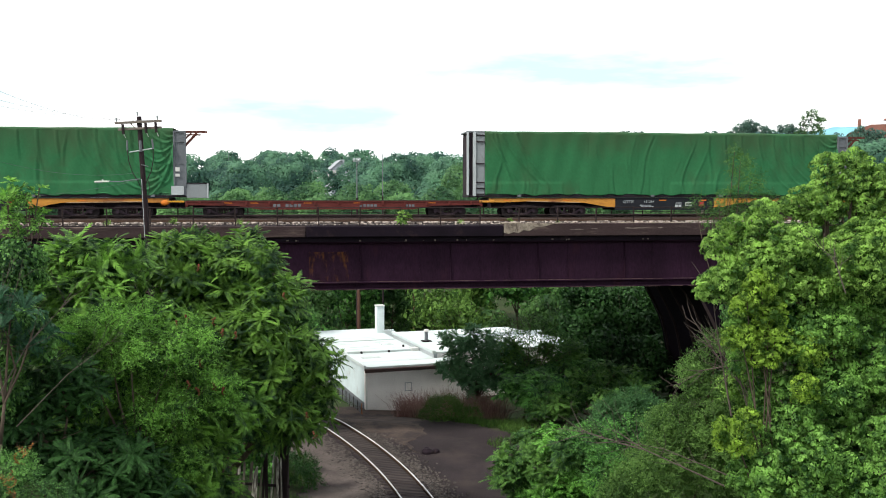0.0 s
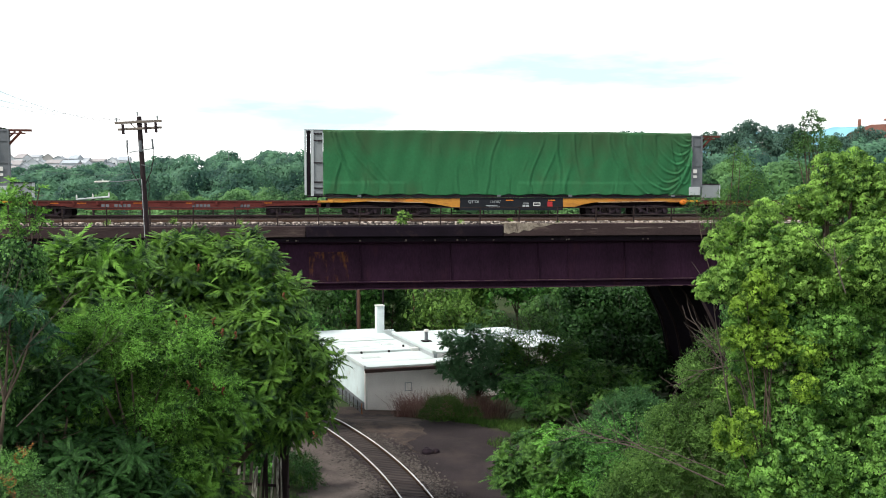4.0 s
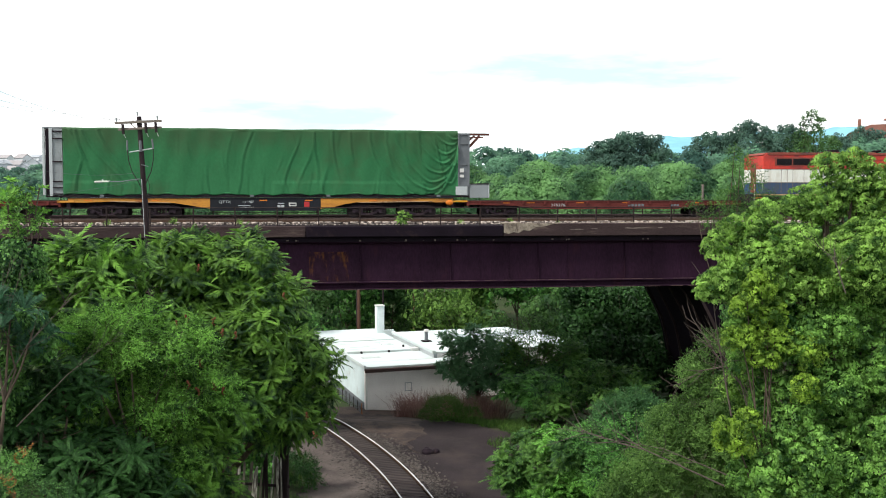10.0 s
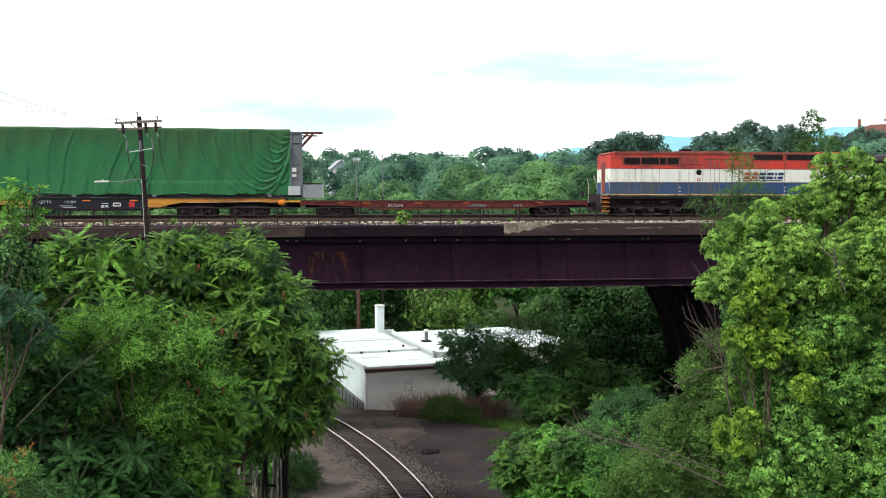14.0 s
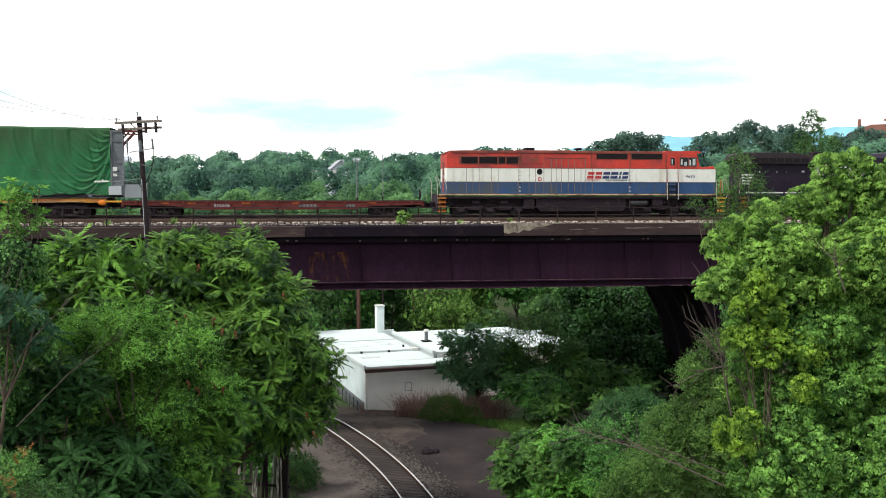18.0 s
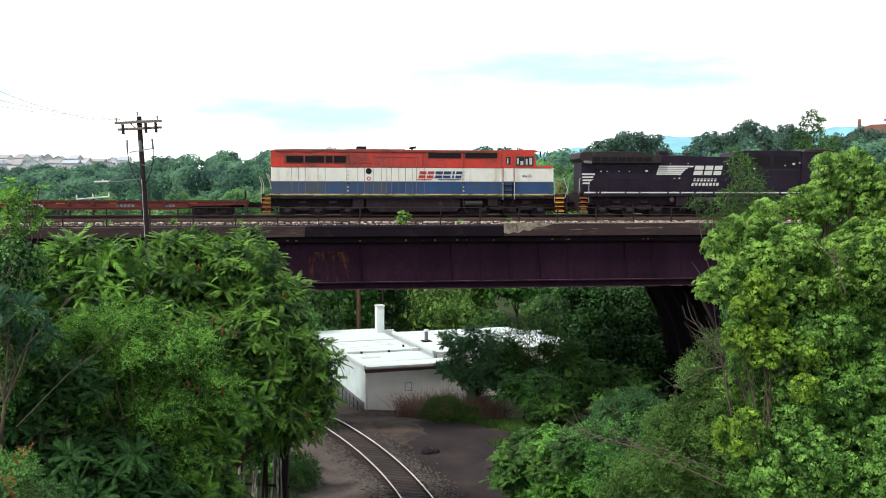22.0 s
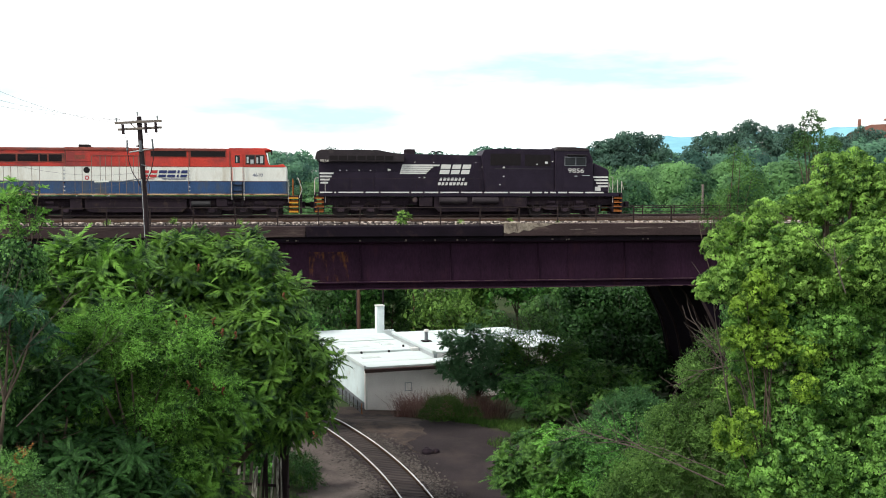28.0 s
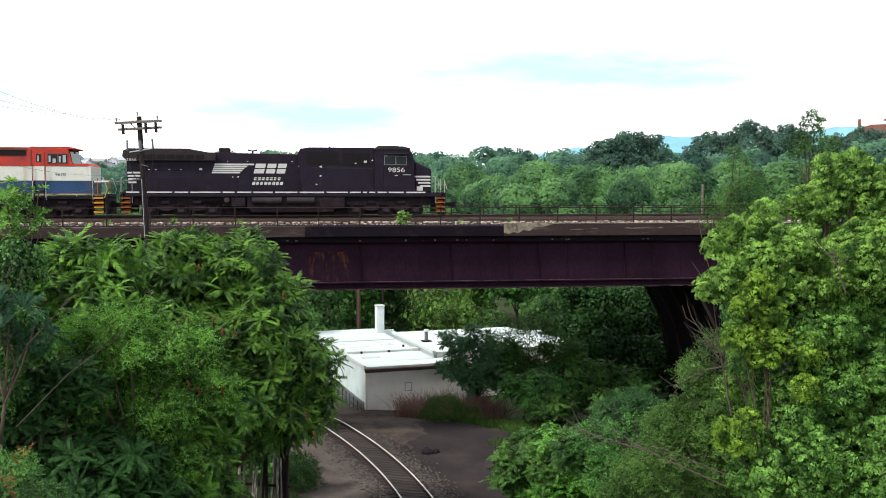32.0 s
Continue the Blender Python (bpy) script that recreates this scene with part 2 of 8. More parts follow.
def np_mesh(name, verts, quads, material, parent=None):
    me = bpy.data.meshes.new(name)
    nv, nq = len(verts), len(quads)
    me.vertices.add(nv)
    me.vertices.foreach_set("co", np.ascontiguousarray(verts, dtype=np.float32).ravel())
    me.loops.add(nq * 4)
    me.loops.foreach_set("vertex_index", np.ascontiguousarray(quads, dtype=np.int32).ravel())
    me.polygons.add(nq)
    me.polygons.foreach_set("loop_start", np.arange(nq, dtype=np.int32) * 4)
    me.update(calc_edges=True)
    me.materials.append(material)
    ob = new(name, me)
    if parent:
        ob.parent = parent
    return ob

# ---------------------------------------------------------------- ground
def smooth_step(a, b, x):
    t = np.clip((np.asarray(x, float) - a) / (b - a), 0, 1)
    return t * t * (3 - 2 * t)


def track_x(y):
    """The lower track's centre line: a curve to the left beyond the near straight."""
    y = np.asarray(y, float)
    d = np.maximum(y, 31.6) - 46.3
    return -1.26 - 0.25 * d - 0.0085 * d * d


def height(x, y):
    x, y = np.asarray(x, float), np.asarray(y, float)
    tx = track_x(np.minimum(y, 70))
    off = x - tx
    near = 1 - smooth_step(55, 72, y)
    right = smooth_step(6.5, 20, off) * 8.0 * (1 - smooth_step(40, 53, y)) + smooth_step(11, 24, x) * 4.0 * smooth_step(45, 60, y) + smooth_step(24, 60, x) * 4 * smooth_step(55, 80, y)
    left = smooth_step(5.0, 15, -off) * 6.5 * near + smooth_step(14, 40, -x) * 6 * smooth_step(55, 80, y)
    dip = -1.7 * smooth_step(62, 73, y)
    far = 0.045 * np.maximum(y - 130, 0) * (1 - smooth_step(500, 900, y)) + 26 * smooth_step(500, 900, y)
    bump = 0.12 * np.sin(x * 0.9 + 1.3) * np.sin(y * 0.7) * smooth_step(3, 6, np.abs(off))
    return np.maximum(right, left) + dip + far + bump


def ground():
    xs = np.concatenate([np.linspace(-4500, -120, 14), np.linspace(-100, -26, 12), np.linspace(-24, 24, 81), np.linspace(26, 100, 12), np.linspace(120, 4500, 14)])
    ys = np.concatenate([np.linspace(-600, -20, 6), np.linspace(-10, 30, 12), np.linspace(31, 92, 100), np.linspace(95, 300, 30), np.linspace(330, 1000, 20), np.linspace(1200, 4800, 8)])
    X, Y = np.meshgrid(xs, ys)
    V = np.stack([X, Y, height(X, Y)], -1).reshape(-1, 3)
    nx, ny = len(xs), len(ys)
    i = np.arange(nx * ny).reshape(ny, nx)
    Q = np.stack([i[:-1, :-1], i[:-1, 1:], i[1:, 1:], i[1:, :-1]], -1).reshape(-1, 4)
    ob = np_mesh("ground", V, Q, M_SOIL)
    ob.data.polygons.foreach_set("use_smooth", [True] * len(Q))
    tagged(ob, "sloping brown soil with weeds beside the tracks", "ground", kind="structure")


ground()


def strip(name, y0, y1, left, right, lift, material, label):
    """A bed that follows the lower track, from left to right of its centre line."""
    ys = np.linspace(y0, y1, 120)
    rows = []
    offs = np.linspace(0, 1, 41)
    for y in ys:
        a, b = left(y), right(y)
        x = track_x(y) + a + (b - a) * offs
        edge = 0.25 * np.sin(y * 1.7) + 0.18 * np.sin(y * 4.1)
        x = x + edge * (np.abs(offs - 0.5) * 2) ** 2
        z = height(x, np.full_like(x, y)) + lift * (1 - (np.abs(offs - 0.5) * 2) ** 4) + 0.004
        rows.append(np.stack([x, np.full_like(x, y), z], -1))
    V = np.concatenate(rows)
    n = len(offs)
    i = np.arange(len(V)).reshape(-1, n)
    Q = np.stack([i[:-1, :-1], i[:-1, 1:], i[1:, 1:], i[1:, :-1]], -1).reshape(-1, 4)
    ob = np_mesh(name, V, Q, material)
    ob.data.polygons.foreach_set("use_smooth", [True] * len(Q))
    return tagged(ob, label, name.replace("_", " "), kind="structure")


strip("yard", 36, 73.5, lambda y: -5.5, lambda y: 8.5 - 0.05 * (y - 46) + 2.4 * float(smooth_step(50, 58, y)), 0.06, M_CINDER, "dark cinder ground beside the lower track")
strip("dirt", 55.5, 75.5, lambda y: 2.6 - 12.5 * float(smooth_step(58, 68, y)), lambda y: 2.7 + 4.3 * float(smooth_step(56, 63, y)) + 7.0 * float(smooth_step(63, 72, y)), 0.11, M_DIRT, "red-brown dirt before the white building")
strip("ballast", 36, 72, lambda y: -2.2, lambda y: 2.2, 0.085, M_PALEGRAVEL, "pale gravel bed under the curved track")
strip("track_bed", 36, 72, lambda y: -1.6, lambda y: 1.55, 0.112, M_BED, "oil-darkened ballast between the rails")
strip("path", 36, 60, lambda y: -5.4, lambda y: -0.6, 0.09, M_PALEGRAVEL, "pale gravel path beside the curved track")


def lower_track():
    top = empty("lower_track", Matrix(), "single curved railway track with worn wooden ties", "track", kind="structure")
    ys = np.linspace(30, 74, 60)
    for side in (-1, 1):
        for name, w, z0, z1, material in (("rail", 0.035, 0.12, 0.285, M_RAIL), ("rail_head", 0.037, 0.285, 0.315, M_RAILTOP)):
            V = []
            for y in ys:
                slope = (track_x(y + 0.1) - track_x(y - 0.1)) / 0.2
                n = np.array([1, -slope]) / math.hypot(1, slope)
                zg = float(height(track_x(y), y))
                for s, z in ((-w, z0), (w, z0), (w, z1), (-w, z1)):
                    o = side * 0.7525 + s
                    V.append((track_x(y) + n[0] * o, y + n[1] * o, zg + z))
            V = np.array(V)
            k = np.arange(len(ys) - 1)[:, None] * 4
            Q = np.concatenate([k + np.array(q) for q in ((0, 4, 5, 1), (1, 5, 6, 2), (2, 6, 7, 3), (3, 7, 4, 0))])
            np_mesh(name, V, Q, material, top)
    tie = None
    s, y = 0.0, 36.0
    rng = random.Random(4)
    while y < 70:
        slope = float((track_x(y + 0.1) - track_x(y - 0.1)) / 0.2)
        m = pose(float(track_x(y)) + rng.uniform(-0.04, 0.04), y, float(height(track_x(y), y)) + 0.055 + rng.uniform(-0.01, 0.01), 0, 0, math.degrees(math.atan(slope)) + rng.uniform(-1.5, 1.5))
        if tie is None:
            tie = part("tie", B(-1.3, 1.3, -0.115, 0.115, -0.08, 0.08, bevel=0.015), M_TIE, top)
            tie.matrix_basis = m
        else:
            again(tie, top, m)
        y += 0.55 / math.hypot(1, slope)


lower_track()

# ---------------------------------------------------------------- the bridge: u along it, v away from the camera, z above its rails
TURN = 7.936
BR = pose(0, 64.99, 13.65, 0, 0, TURN)
U0, U1 = -34.0, 30.0


def rail_line(top, v):
    for name, w, z0, z1, material in (("rail", 0.036, -0.15, -0.03, M_RAIL), ("rail_head", 0.038, -0.03, 0.0, M_RAILDULL)):
        part(name, B(-60, 60, v - w, v + w, z0, z1), material, top)
    part("rail_foot", B(-60, 60, v - 0.07, v + 0.07, -0.17, -0.15), M_RAIL, top)


def bridge():
    top = empty("railway_bridge", BR, "rust-dark plate girder railway bridge with a stained concrete kerb", "bridge")
    # near girder: web, flanges, stiffeners, panels
    rng0 = random.Random(14)
    girder = part("girder", B(U0, U1, -6.62, -6.58, -3.72, -1.28), M_GIRDER, top, "dark rusty riveted plate girder")
    part("bottom_flange", B(U0, U1, -6.92, -6.30, -3.78, -3.70, bevel=0.01), M_GIRDER, girder)
    part("flange_plate", B(U0, U1, -6.66, -6.622, -4.10, -3.78, bevel=0.01), M_GIRDER, girder)
    part("lower_flange", B(U0, U1, -6.95, -6.30, -4.16, -4.10, bevel=0.01), M_GIRDER, girder)
    part("top_flange", B(U0, U1, -6.92, -6.30, -1.36, -1.28, bevel=0.01), M_GIRDER, girder)
    # pale strips put the edge highlights into the colour, with white flakes
    for z, v in ((-3.695, -6.90), (-4.155, -6.955)):
        u = U0
        while u < U1:
            w = rng0.uniform(0.3, 2.2)
            part("flange_rust", B(u, u + w, v - 0.006, v + 0.02, z - 0.012, z + 0.012), M_FLANGE, girder)
            u += w + rng0.uniform(0.05, 0.9)
    u = U0 + 0.6
    k = 0
    while u < U1:
        d = 0.10 if k % 3 == 0 else 0.035
        bm = B(u - 0.012, u + 0.012, -6.62 - d, -6.62, -3.70, -1.36)
        box(bm, u - 0.07, u + 0.07, -6.634, -6.618, -3.70, -1.36)
        part("stiffener", bm, M_GIRDER, girder)
        u += 1.83
        k += 1
    part("rust_patch", B(-9.0, -6.65, -6.636, -6.621, -3.66, -1.9), M_GIRDER2, girder, "orange-brown rusted web panel")
    for v in (-3.4, 0.0, 3.9):
        part("inner_girder", B(U0, U1, v - 0.02, v + 0.02, -3.9, -1.28), M_GIRDER, top)
        part("inner_flange", B(U0, U1, v - 0.25, v + 0.25, -3.98, -3.9), M_GIRDER, top)
    for i in range(17):
        u = U0 + 2 + i * 3.7
        bm = B(u - 0.05, u + 0.05, -6.56, 3.9, -2.5, -2.3)
        part("cross_brace", bm, M_GIRDER, top)
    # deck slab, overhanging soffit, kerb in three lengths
    # slab and soffit near-black: shade below the kerb is in their colour
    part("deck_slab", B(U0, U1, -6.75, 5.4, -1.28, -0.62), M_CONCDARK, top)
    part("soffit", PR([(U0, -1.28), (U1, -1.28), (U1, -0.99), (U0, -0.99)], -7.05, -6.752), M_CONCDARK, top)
    part("kerb", B(U0, -9.2, -7.32, -6.752, -0.985, -0.34, bevel=0.03), M_CONC, top, "brown stained concrete bridge kerb")
    part("kerb", B(-9.18, 2.68, -7.36, -6.752, -1.0, -0.33, bevel=0.05), M_CONCDARK, top, "kerb length coated in black tar")
    part("kerb", B(2.70, 15.6, -7.32, -6.752, -0.985, -0.22, bevel=0.03), M_CONC, top, "cracked concrete kerb with pale spalls")
    part("kerb", B(15.62, U1, -7.32, -6.752, -0.985, -0.24, bevel=0.03), M_CONC, top)
    part("far_kerb", B(U0, U1, 5.02, 5.42, -0.6, 0.14, bevel=0.03), M_CONC, top)
    part("cinder_heap", PR([(U0, -0.30), (U1, -0.30), (U1, -0.06), (U0, -0.06)], 3.2, 4.7, bevel=0.05), M_BED, top)
    rng = random.Random(11)
    # broken concrete along the kerb
    for i in range(46):
        u = rng.uniform(2.75, 14.5) if i > 18 else rng.uniform(2.72, 4.4)
        w = rng.uniform(0.06, 0.32)
        bm = bmesh.new()
        bmesh.ops.create_icosphere(bm, subdivisions=1, radius=1, matrix=pose(u, -7.1 + rng.uniform(-0.18, 0.3), -0.21, 0, 0, rng.uniform(0, 180)) @ Matrix.Diagonal((w, w * 0.6, rng.uniform(0.03, 0.08), 1)))
        part("spall", bm, M_SPALL, top)
    jag = [(2.705, -0.78), (3.0, -0.84), (3.3, -0.74), (3.6, -0.80), (3.9, -0.62), (4.3, -0.66), (4.7, -0.44), (5.2, -0.40), (5.7, -0.28), (6.0, -0.215), (2.705, -0.215)]
    part("spalled_corner", PR(jag, -7.332, -7.30), M_SPALL, top, "pale freshly broken concrete")
    for a, w, h in ((8.1, 0.5, 0.05), (10.3, 1.5, 0.07), (12.4, 0.35, 0.06), (6.8, 0.9, 0.045)):
        z = -0.50 + rng.uniform(-0.10, 0.06)
        up = [(a + w * q / 7, z + h * rng.uniform(0.1, 1.0) * math.sin(math.pi * (q + 0.6) / 8.2)) for q in range(8)]
        dn = [(a + w * q / 7, z - h * rng.uniform(0.1, 1.2) * math.sin(math.pi * (q + 0.6) / 8.2)) for q in range(7, -1, -1)]
        part("spalled_patch", PR(up + dn, -7.328, -7.31), M_SPALLOLD, top)
    for i in range(16):
        u = rng.choice((-12.0, -9.6, -8.1, -6.3, -3.8, -1.6, 1.0, 6.6, 11.5)) + rng.uniform(-1.2, 1.2)
        part("lime_drip", B(u - rng.uniform(0.01, 0.025), u + rng.uniform(0.01, 0.12), -7.058, -7.052, -1.27 + rng.uniform(0, 0.05), -1.19 + rng.uniform(0.0, 0.05)), M_SPALLOLD, top, "white lime stain")
    # ballast deck
    part("ballast_bed", PR([(U0 - 26, -0.6), (U1 + 26, -0.6), (U1 + 26, -0.30), (U0 - 26, -0.30)], -6.70, 5.0), M_BED, top)
    return top


bridge_top = bridge()


def upper_tracks():
    top = empty("upper_tracks", BR, "two straight railway tracks on the bridge deck", "track", kind="structure")
    for v in (-2.65, 1.55):
        for s in (-0.7525, 0.7525):
            rail_line(top, v + s)
    tie = None
    rng = random.Random(2)
    for v in (-2.65, 1.55):
        for i in range(130):
            u = -34 + i * 0.51
            m = pose(u + rng.uniform(-0.03, 0.03), v + rng.uniform(-0.05, 0.05), -0.25, 0, 0, rng.uniform(-1, 1))
            if tie is None:
                tie = part("tie", B(-0.115, 0.115, -1.32, 1.32, -0.09, 0.08, bevel=0.015), M_TIE, top)
                tie.matrix_basis = m
            else:
                again(tie, top, m)


upper_tracks()


def ballast_stones():
    """Loose pale stones along the kerb and between the tie ends."""
    rng = np.random.default_rng(5)
    n = 6500
    far = rng.random(n) < 0.22
    u = rng.uniform(-33, 29, n)
    slot = np.round((u + 34) / 0.51 - 0.5)
    wide = 0.05 + 0.08 * (0.5 + 0.5 * np.sin(slot * 2.7) * np.sin(slot * 0.83 + 1))
    bay = slot * 0.51 - 34 + 0.255 + np.clip(rng.normal(size=n) * wide, -0.14, 0.14)
    u = np.where(far, np.where(rng.random(n) < 0.7, 4.0 + 22 * rng.random(n), u), bay)
    v = np.where(far, -6.7 + 1.2 * rng.random(n) ** 1.6, rng.uniform(-4.30, -3.85, n))
    r = np.where(far, rng.uniform(0.03, 0.06, n), rng.uniform(0.05, 0.095, n) * (0.55 + 0.45 * (wide > 0.075)))
    heap = np.sin(u * 1.3) * np.sin(u * 0.37 + 1)
    z = -0.29 + r * 0.4 + np.where(far, np.clip(heap, 0, 1) * 0.04, rng.uniform(0, 0.06, n))
    base = np.array([(-1, -1, -1), (1, -1, -1), (1, 1, -1), (-1, 1, -1), (-1, -1, 1), (1, -1, 1), (1, 1, 1), (-1, 1, 1)], float) * (1, 0.8, 0.6)
    faces = np.array([(0, 3, 2, 1), (4, 5, 6, 7), (0, 1, 5, 4), (1, 2, 6, 5), (2, 3, 7, 6), (3, 0, 4, 7)])
    a = rng.uniform(0, 6.28, n)
    P = base[None] * (1 + rng.uniform(-0.3, 0.3, (n, 8, 3))) * r[:, None, None]
    c, s = np.cos(a)[:, None], np.sin(a)[:, None]
    X = P[..., 0] * c - P[..., 1] * s + u[:, None]
    Yv = P[..., 0] * s + P[..., 1] * c + v[:, None]
    V = np.stack([X, Yv, P[..., 2] + z[:, None]], -1).reshape(-1, 3)
    Q = (faces[None] + np.arange(n)[:, None, None] * 8).reshape(-1, 4)
    ob = np_mesh("ballast_stones", V, Q, M_STONE)
    ob.matrix_world = BR
    tagged(ob, "loose pale ballast stones along the bridge kerb", "gravel", kind="stuff")


ballast_stones()


def railing(name, v, z_foot, us, label):
    top = empty(name, BR, label, "railing")
    rng = random.Random(int(abs(v) * 10))
    post = None
    for u in us:
        m = pose(u, v, z_foot, rng.uniform(-2, 2), rng.uniform(-2.5, 2.5), 0)
        if post is None:
            bm = B(-0.04, 0.04, -0.035, 0.035, 0, 1.14, bevel=0.006)
            box(bm, -0.07, 0.07, -0.07, 0.07, 0, 0.03)
            post = part("post", bm, M_IRON, top)
            post.matrix_basis = m
        else:
            again(post, top, m)
    for z, r in ((z_foot + 1.08, 0.026), (z_foot + 0.62, 0.02)):
        for a, b in zip(us[:-1], us[1:]):
            part("rail", T((a, v, z + rng.uniform(-0.015, 0.015)), (b, v, z + rng.uniform(-0.015, 0.015)), r, seg=6), M_IRON, top)


railing("bridge_railing", -7.0, -0.33, [-32.6 + 2.42 * i for i in range(25)], "bent dark iron pipe railing along the bridge kerb")
railing("bridge_railing", 4.9, -0.33, [-32.6 + 2.42 * i for i in range(25)], "dark iron pipe railing on the far side of the bridge")


def pier(u0, flip=1):
    """A near-black pier whose faces flare out in a curve below the girders."""
    top = empty("bridge_pier", BR, "near-black bridge pier with a curved flaring head", "pier")
    prof = [(2.0, -3.9), (1.55, -4.4), (1.02, -5.12), (0.37, -6.32), (-0.23, -7.55), (-0.53, -8.65), (-0.73, -9.75), (-0.96, -11.14), (-1.05, -12.5), (-1.1, -16)]
    outline = [(u0 - a * 1.0, z) for a, z in prof] + [(u0 + 4.2 + a, z) for a, z in prof[::-1]]
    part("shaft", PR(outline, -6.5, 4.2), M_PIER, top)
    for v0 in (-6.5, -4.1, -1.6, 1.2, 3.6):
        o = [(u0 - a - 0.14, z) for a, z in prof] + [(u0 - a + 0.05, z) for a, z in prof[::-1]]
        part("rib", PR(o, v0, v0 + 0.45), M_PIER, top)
        part("rib_edge", PR([(x - 0.015 if i < len(prof) else x, z) for i, (x, z) in enumerate(o)], v0 - 0.03, v0 + 0.03), M_IRON, top)


pier(16.75)
pier(-22.0)


def abutment(u0, u1):
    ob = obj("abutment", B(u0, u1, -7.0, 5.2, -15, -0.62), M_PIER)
    ob.matrix_world = BR
    tagged(ob, "dark concrete abutment under the bridge end", "abutment", kind="structure")


abutment(30.2, 62)
abutment(-62, -34.2)


def pebbles(name, label, material, spots, seed, lo, hi, flat=0.6):
    """Loose small stones or litter lying on the ground."""
    rng = np.random.default_rng(seed)
    xs, ys = spots(rng)
    n = len(xs)
    r = rng.uniform(lo, hi, n)
    base = np.array([(-1, -1, -1), (1, -1, -1), (1, 1, -1), (-1, 1, -1), (-1, -1, 1), (1, -1, 1), (1, 1, 1), (-1, 1, 1)], float) * (1, 0.75, flat)
    faces = np.array([(4, 5, 6, 7), (0, 1, 5, 4), (1, 2, 6, 5), (2, 3, 7, 6), (3, 0, 4, 7)])
    P = base[None] * (1 + rng.uniform(-0.35, 0.35, (n, 8, 3))) * r[:, None, None]
    a = rng.uniform(0, 6.28, n)
    c, s = np.cos(a)[:, None], np.sin(a)[:, None]
    z = height(xs, ys) + 0.07 + r * flat * 0.3
    V = np.stack([P[..., 0] * c - P[..., 1] * s + xs[:, None], P[..., 0] * s + P[..., 1] * c + ys[:, None], P[..., 2] + z[:, None]], -1).reshape(-1, 3)
    ob = np_mesh(name, V, (faces[None] + np.arange(n)[:, None, None] * 8).reshape(-1, 4), material)
    tagged(ob, label, "gravel", kind="stuff")


def beside_track(rng):
    y = rng.uniform(42, 68, 5000)
    side = rng.choice((-1, 1), 5000)
    return track_x(y) + side * (1.2 + np.abs(rng.normal(size=5000)) * 0.6), y


pebbles("track_gravel", "loose grey gravel along the lower track", M_GRAVEL, beside_track, 71, 0.025, 0.07)

# ---------------------------------------------------------------- the train; x along it, y away from the camera, z above the rails
M_BLACK = mat("black_locomotive_paint", (0.0172, 0.0125, 0.0225), 0.5, 0.35, 1.2, 18, 0.06, stain=(0.0260, 0.0190, 0.0270), stain_at=0.60, spec=0.09)
M_BLACKDUST = mat("brown_dusted_black_paint", (0.0260, 0.0205, 0.0240), 0.6, 0.35, 1.0, 18, 0.06, stain=(0.060, 0.050, 0.050), stain_at=0.60)
M_UNDER = mat("grimy_running_gear", (0.0165, 0.0105, 0.0155), 0.8, 0.45, 2.5, 20, 0.3, stain=(0.046, 0.032, 0.026), stain_at=0.60)
M_TRUCK = mat("dusty_cast_steel", (0.038, 0.026, 0.035), 0.8, 0.4, 3, 20, 0.3, stain=(0.075, 0.055, 0.048), stain_at=0.58)
M_WHEEL = mat("dark_wheel_steel", (0.030, 0.024, 0.026), 0.6, 0.3, 4, 30, 0.1, 0.3)
M_TANK = mat("grey_black_tank", (0.0333, 0.0318, 0.034), 0.6, 0.3, 2, 20, 0.1)
M_WHITE = mat("white_lettering_paint", (0.533, 0.533, 0.518), 0.6, 0.12, 3, 20, 0.0)
M_REDP = mat("faded_orange_red_paint", (0.500, 0.050, 0.036), 0.6, 0.28, 0.5, 14, 0.06, stain=(0.215, 0.042, 0.040), stain_at=0.49, stretch=(0.8, 1, 0.7))
M_REDDARK = mat("sooty_red_roof_paint", (0.190, 0.050, 0.038), 0.75, 0.35, 1.2, 16, 0.06, stain=(0.085, 0.042, 0.038), stain_at=0.56)
M_WHITEP = mat("weathered_white_paint", (0.620, 0.625, 0.580), 0.65, 0.12, 0.7, 14, 0.06, stain=(0.470, 0.440, 0.370), stain_at=0.60, stretch=(1.6, 1, 0.5))
M_BLUEP = mat("faded_navy_blue_paint", (0.0260, 0.0600, 0.1400), 0.6, 0.25, 0.5, 14, 0.06, stain=(0.060, 0.070, 0.085), stain_at=0.56, stretch=(1.2, 1, 0.5))
M_SEAM = mat("streaked_panel_seam", (0.150, 0.115, 0.095), 0.8, 0.3, 3, 20, 0.0)
M_GRILLE = mat("dark_louvre", (0.0092, 0.0072, 0.0082), 0.7, 0.3, 4, 30, 0.1)
M_SILL = mat("rusty_yellow_sill", (0.400, 0.270, 0.160), 0.75, 0.3, 2, 20, 0.1, stain=(0.118, 0.0555, 0.0296), stain_at=0.55)
M_YELLOW = mat("safety_yellow_orange", (0.518, 0.244, 0.0259), 0.65, 0.2, 2, 20, 0.05)
M_STEP = mat("rusty_orange_step", (0.311, 0.104, 0.0259), 0.75, 0.3, 3, 20, 0.1)
M_REDLOGO = mat("logo_red", (0.370, 0.0333, 0.037), 0.6, 0.12, 3, 20, 0.0)
M_BLUELOGO = mat("logo_blue", (0.0259, 0.037, 0.111), 0.6, 0.12, 3, 20, 0.0)
M_HANDRAIL = mat("pale_handrail", (0.407, 0.385, 0.348), 0.6, 0.2, 4, 20, 0.0)
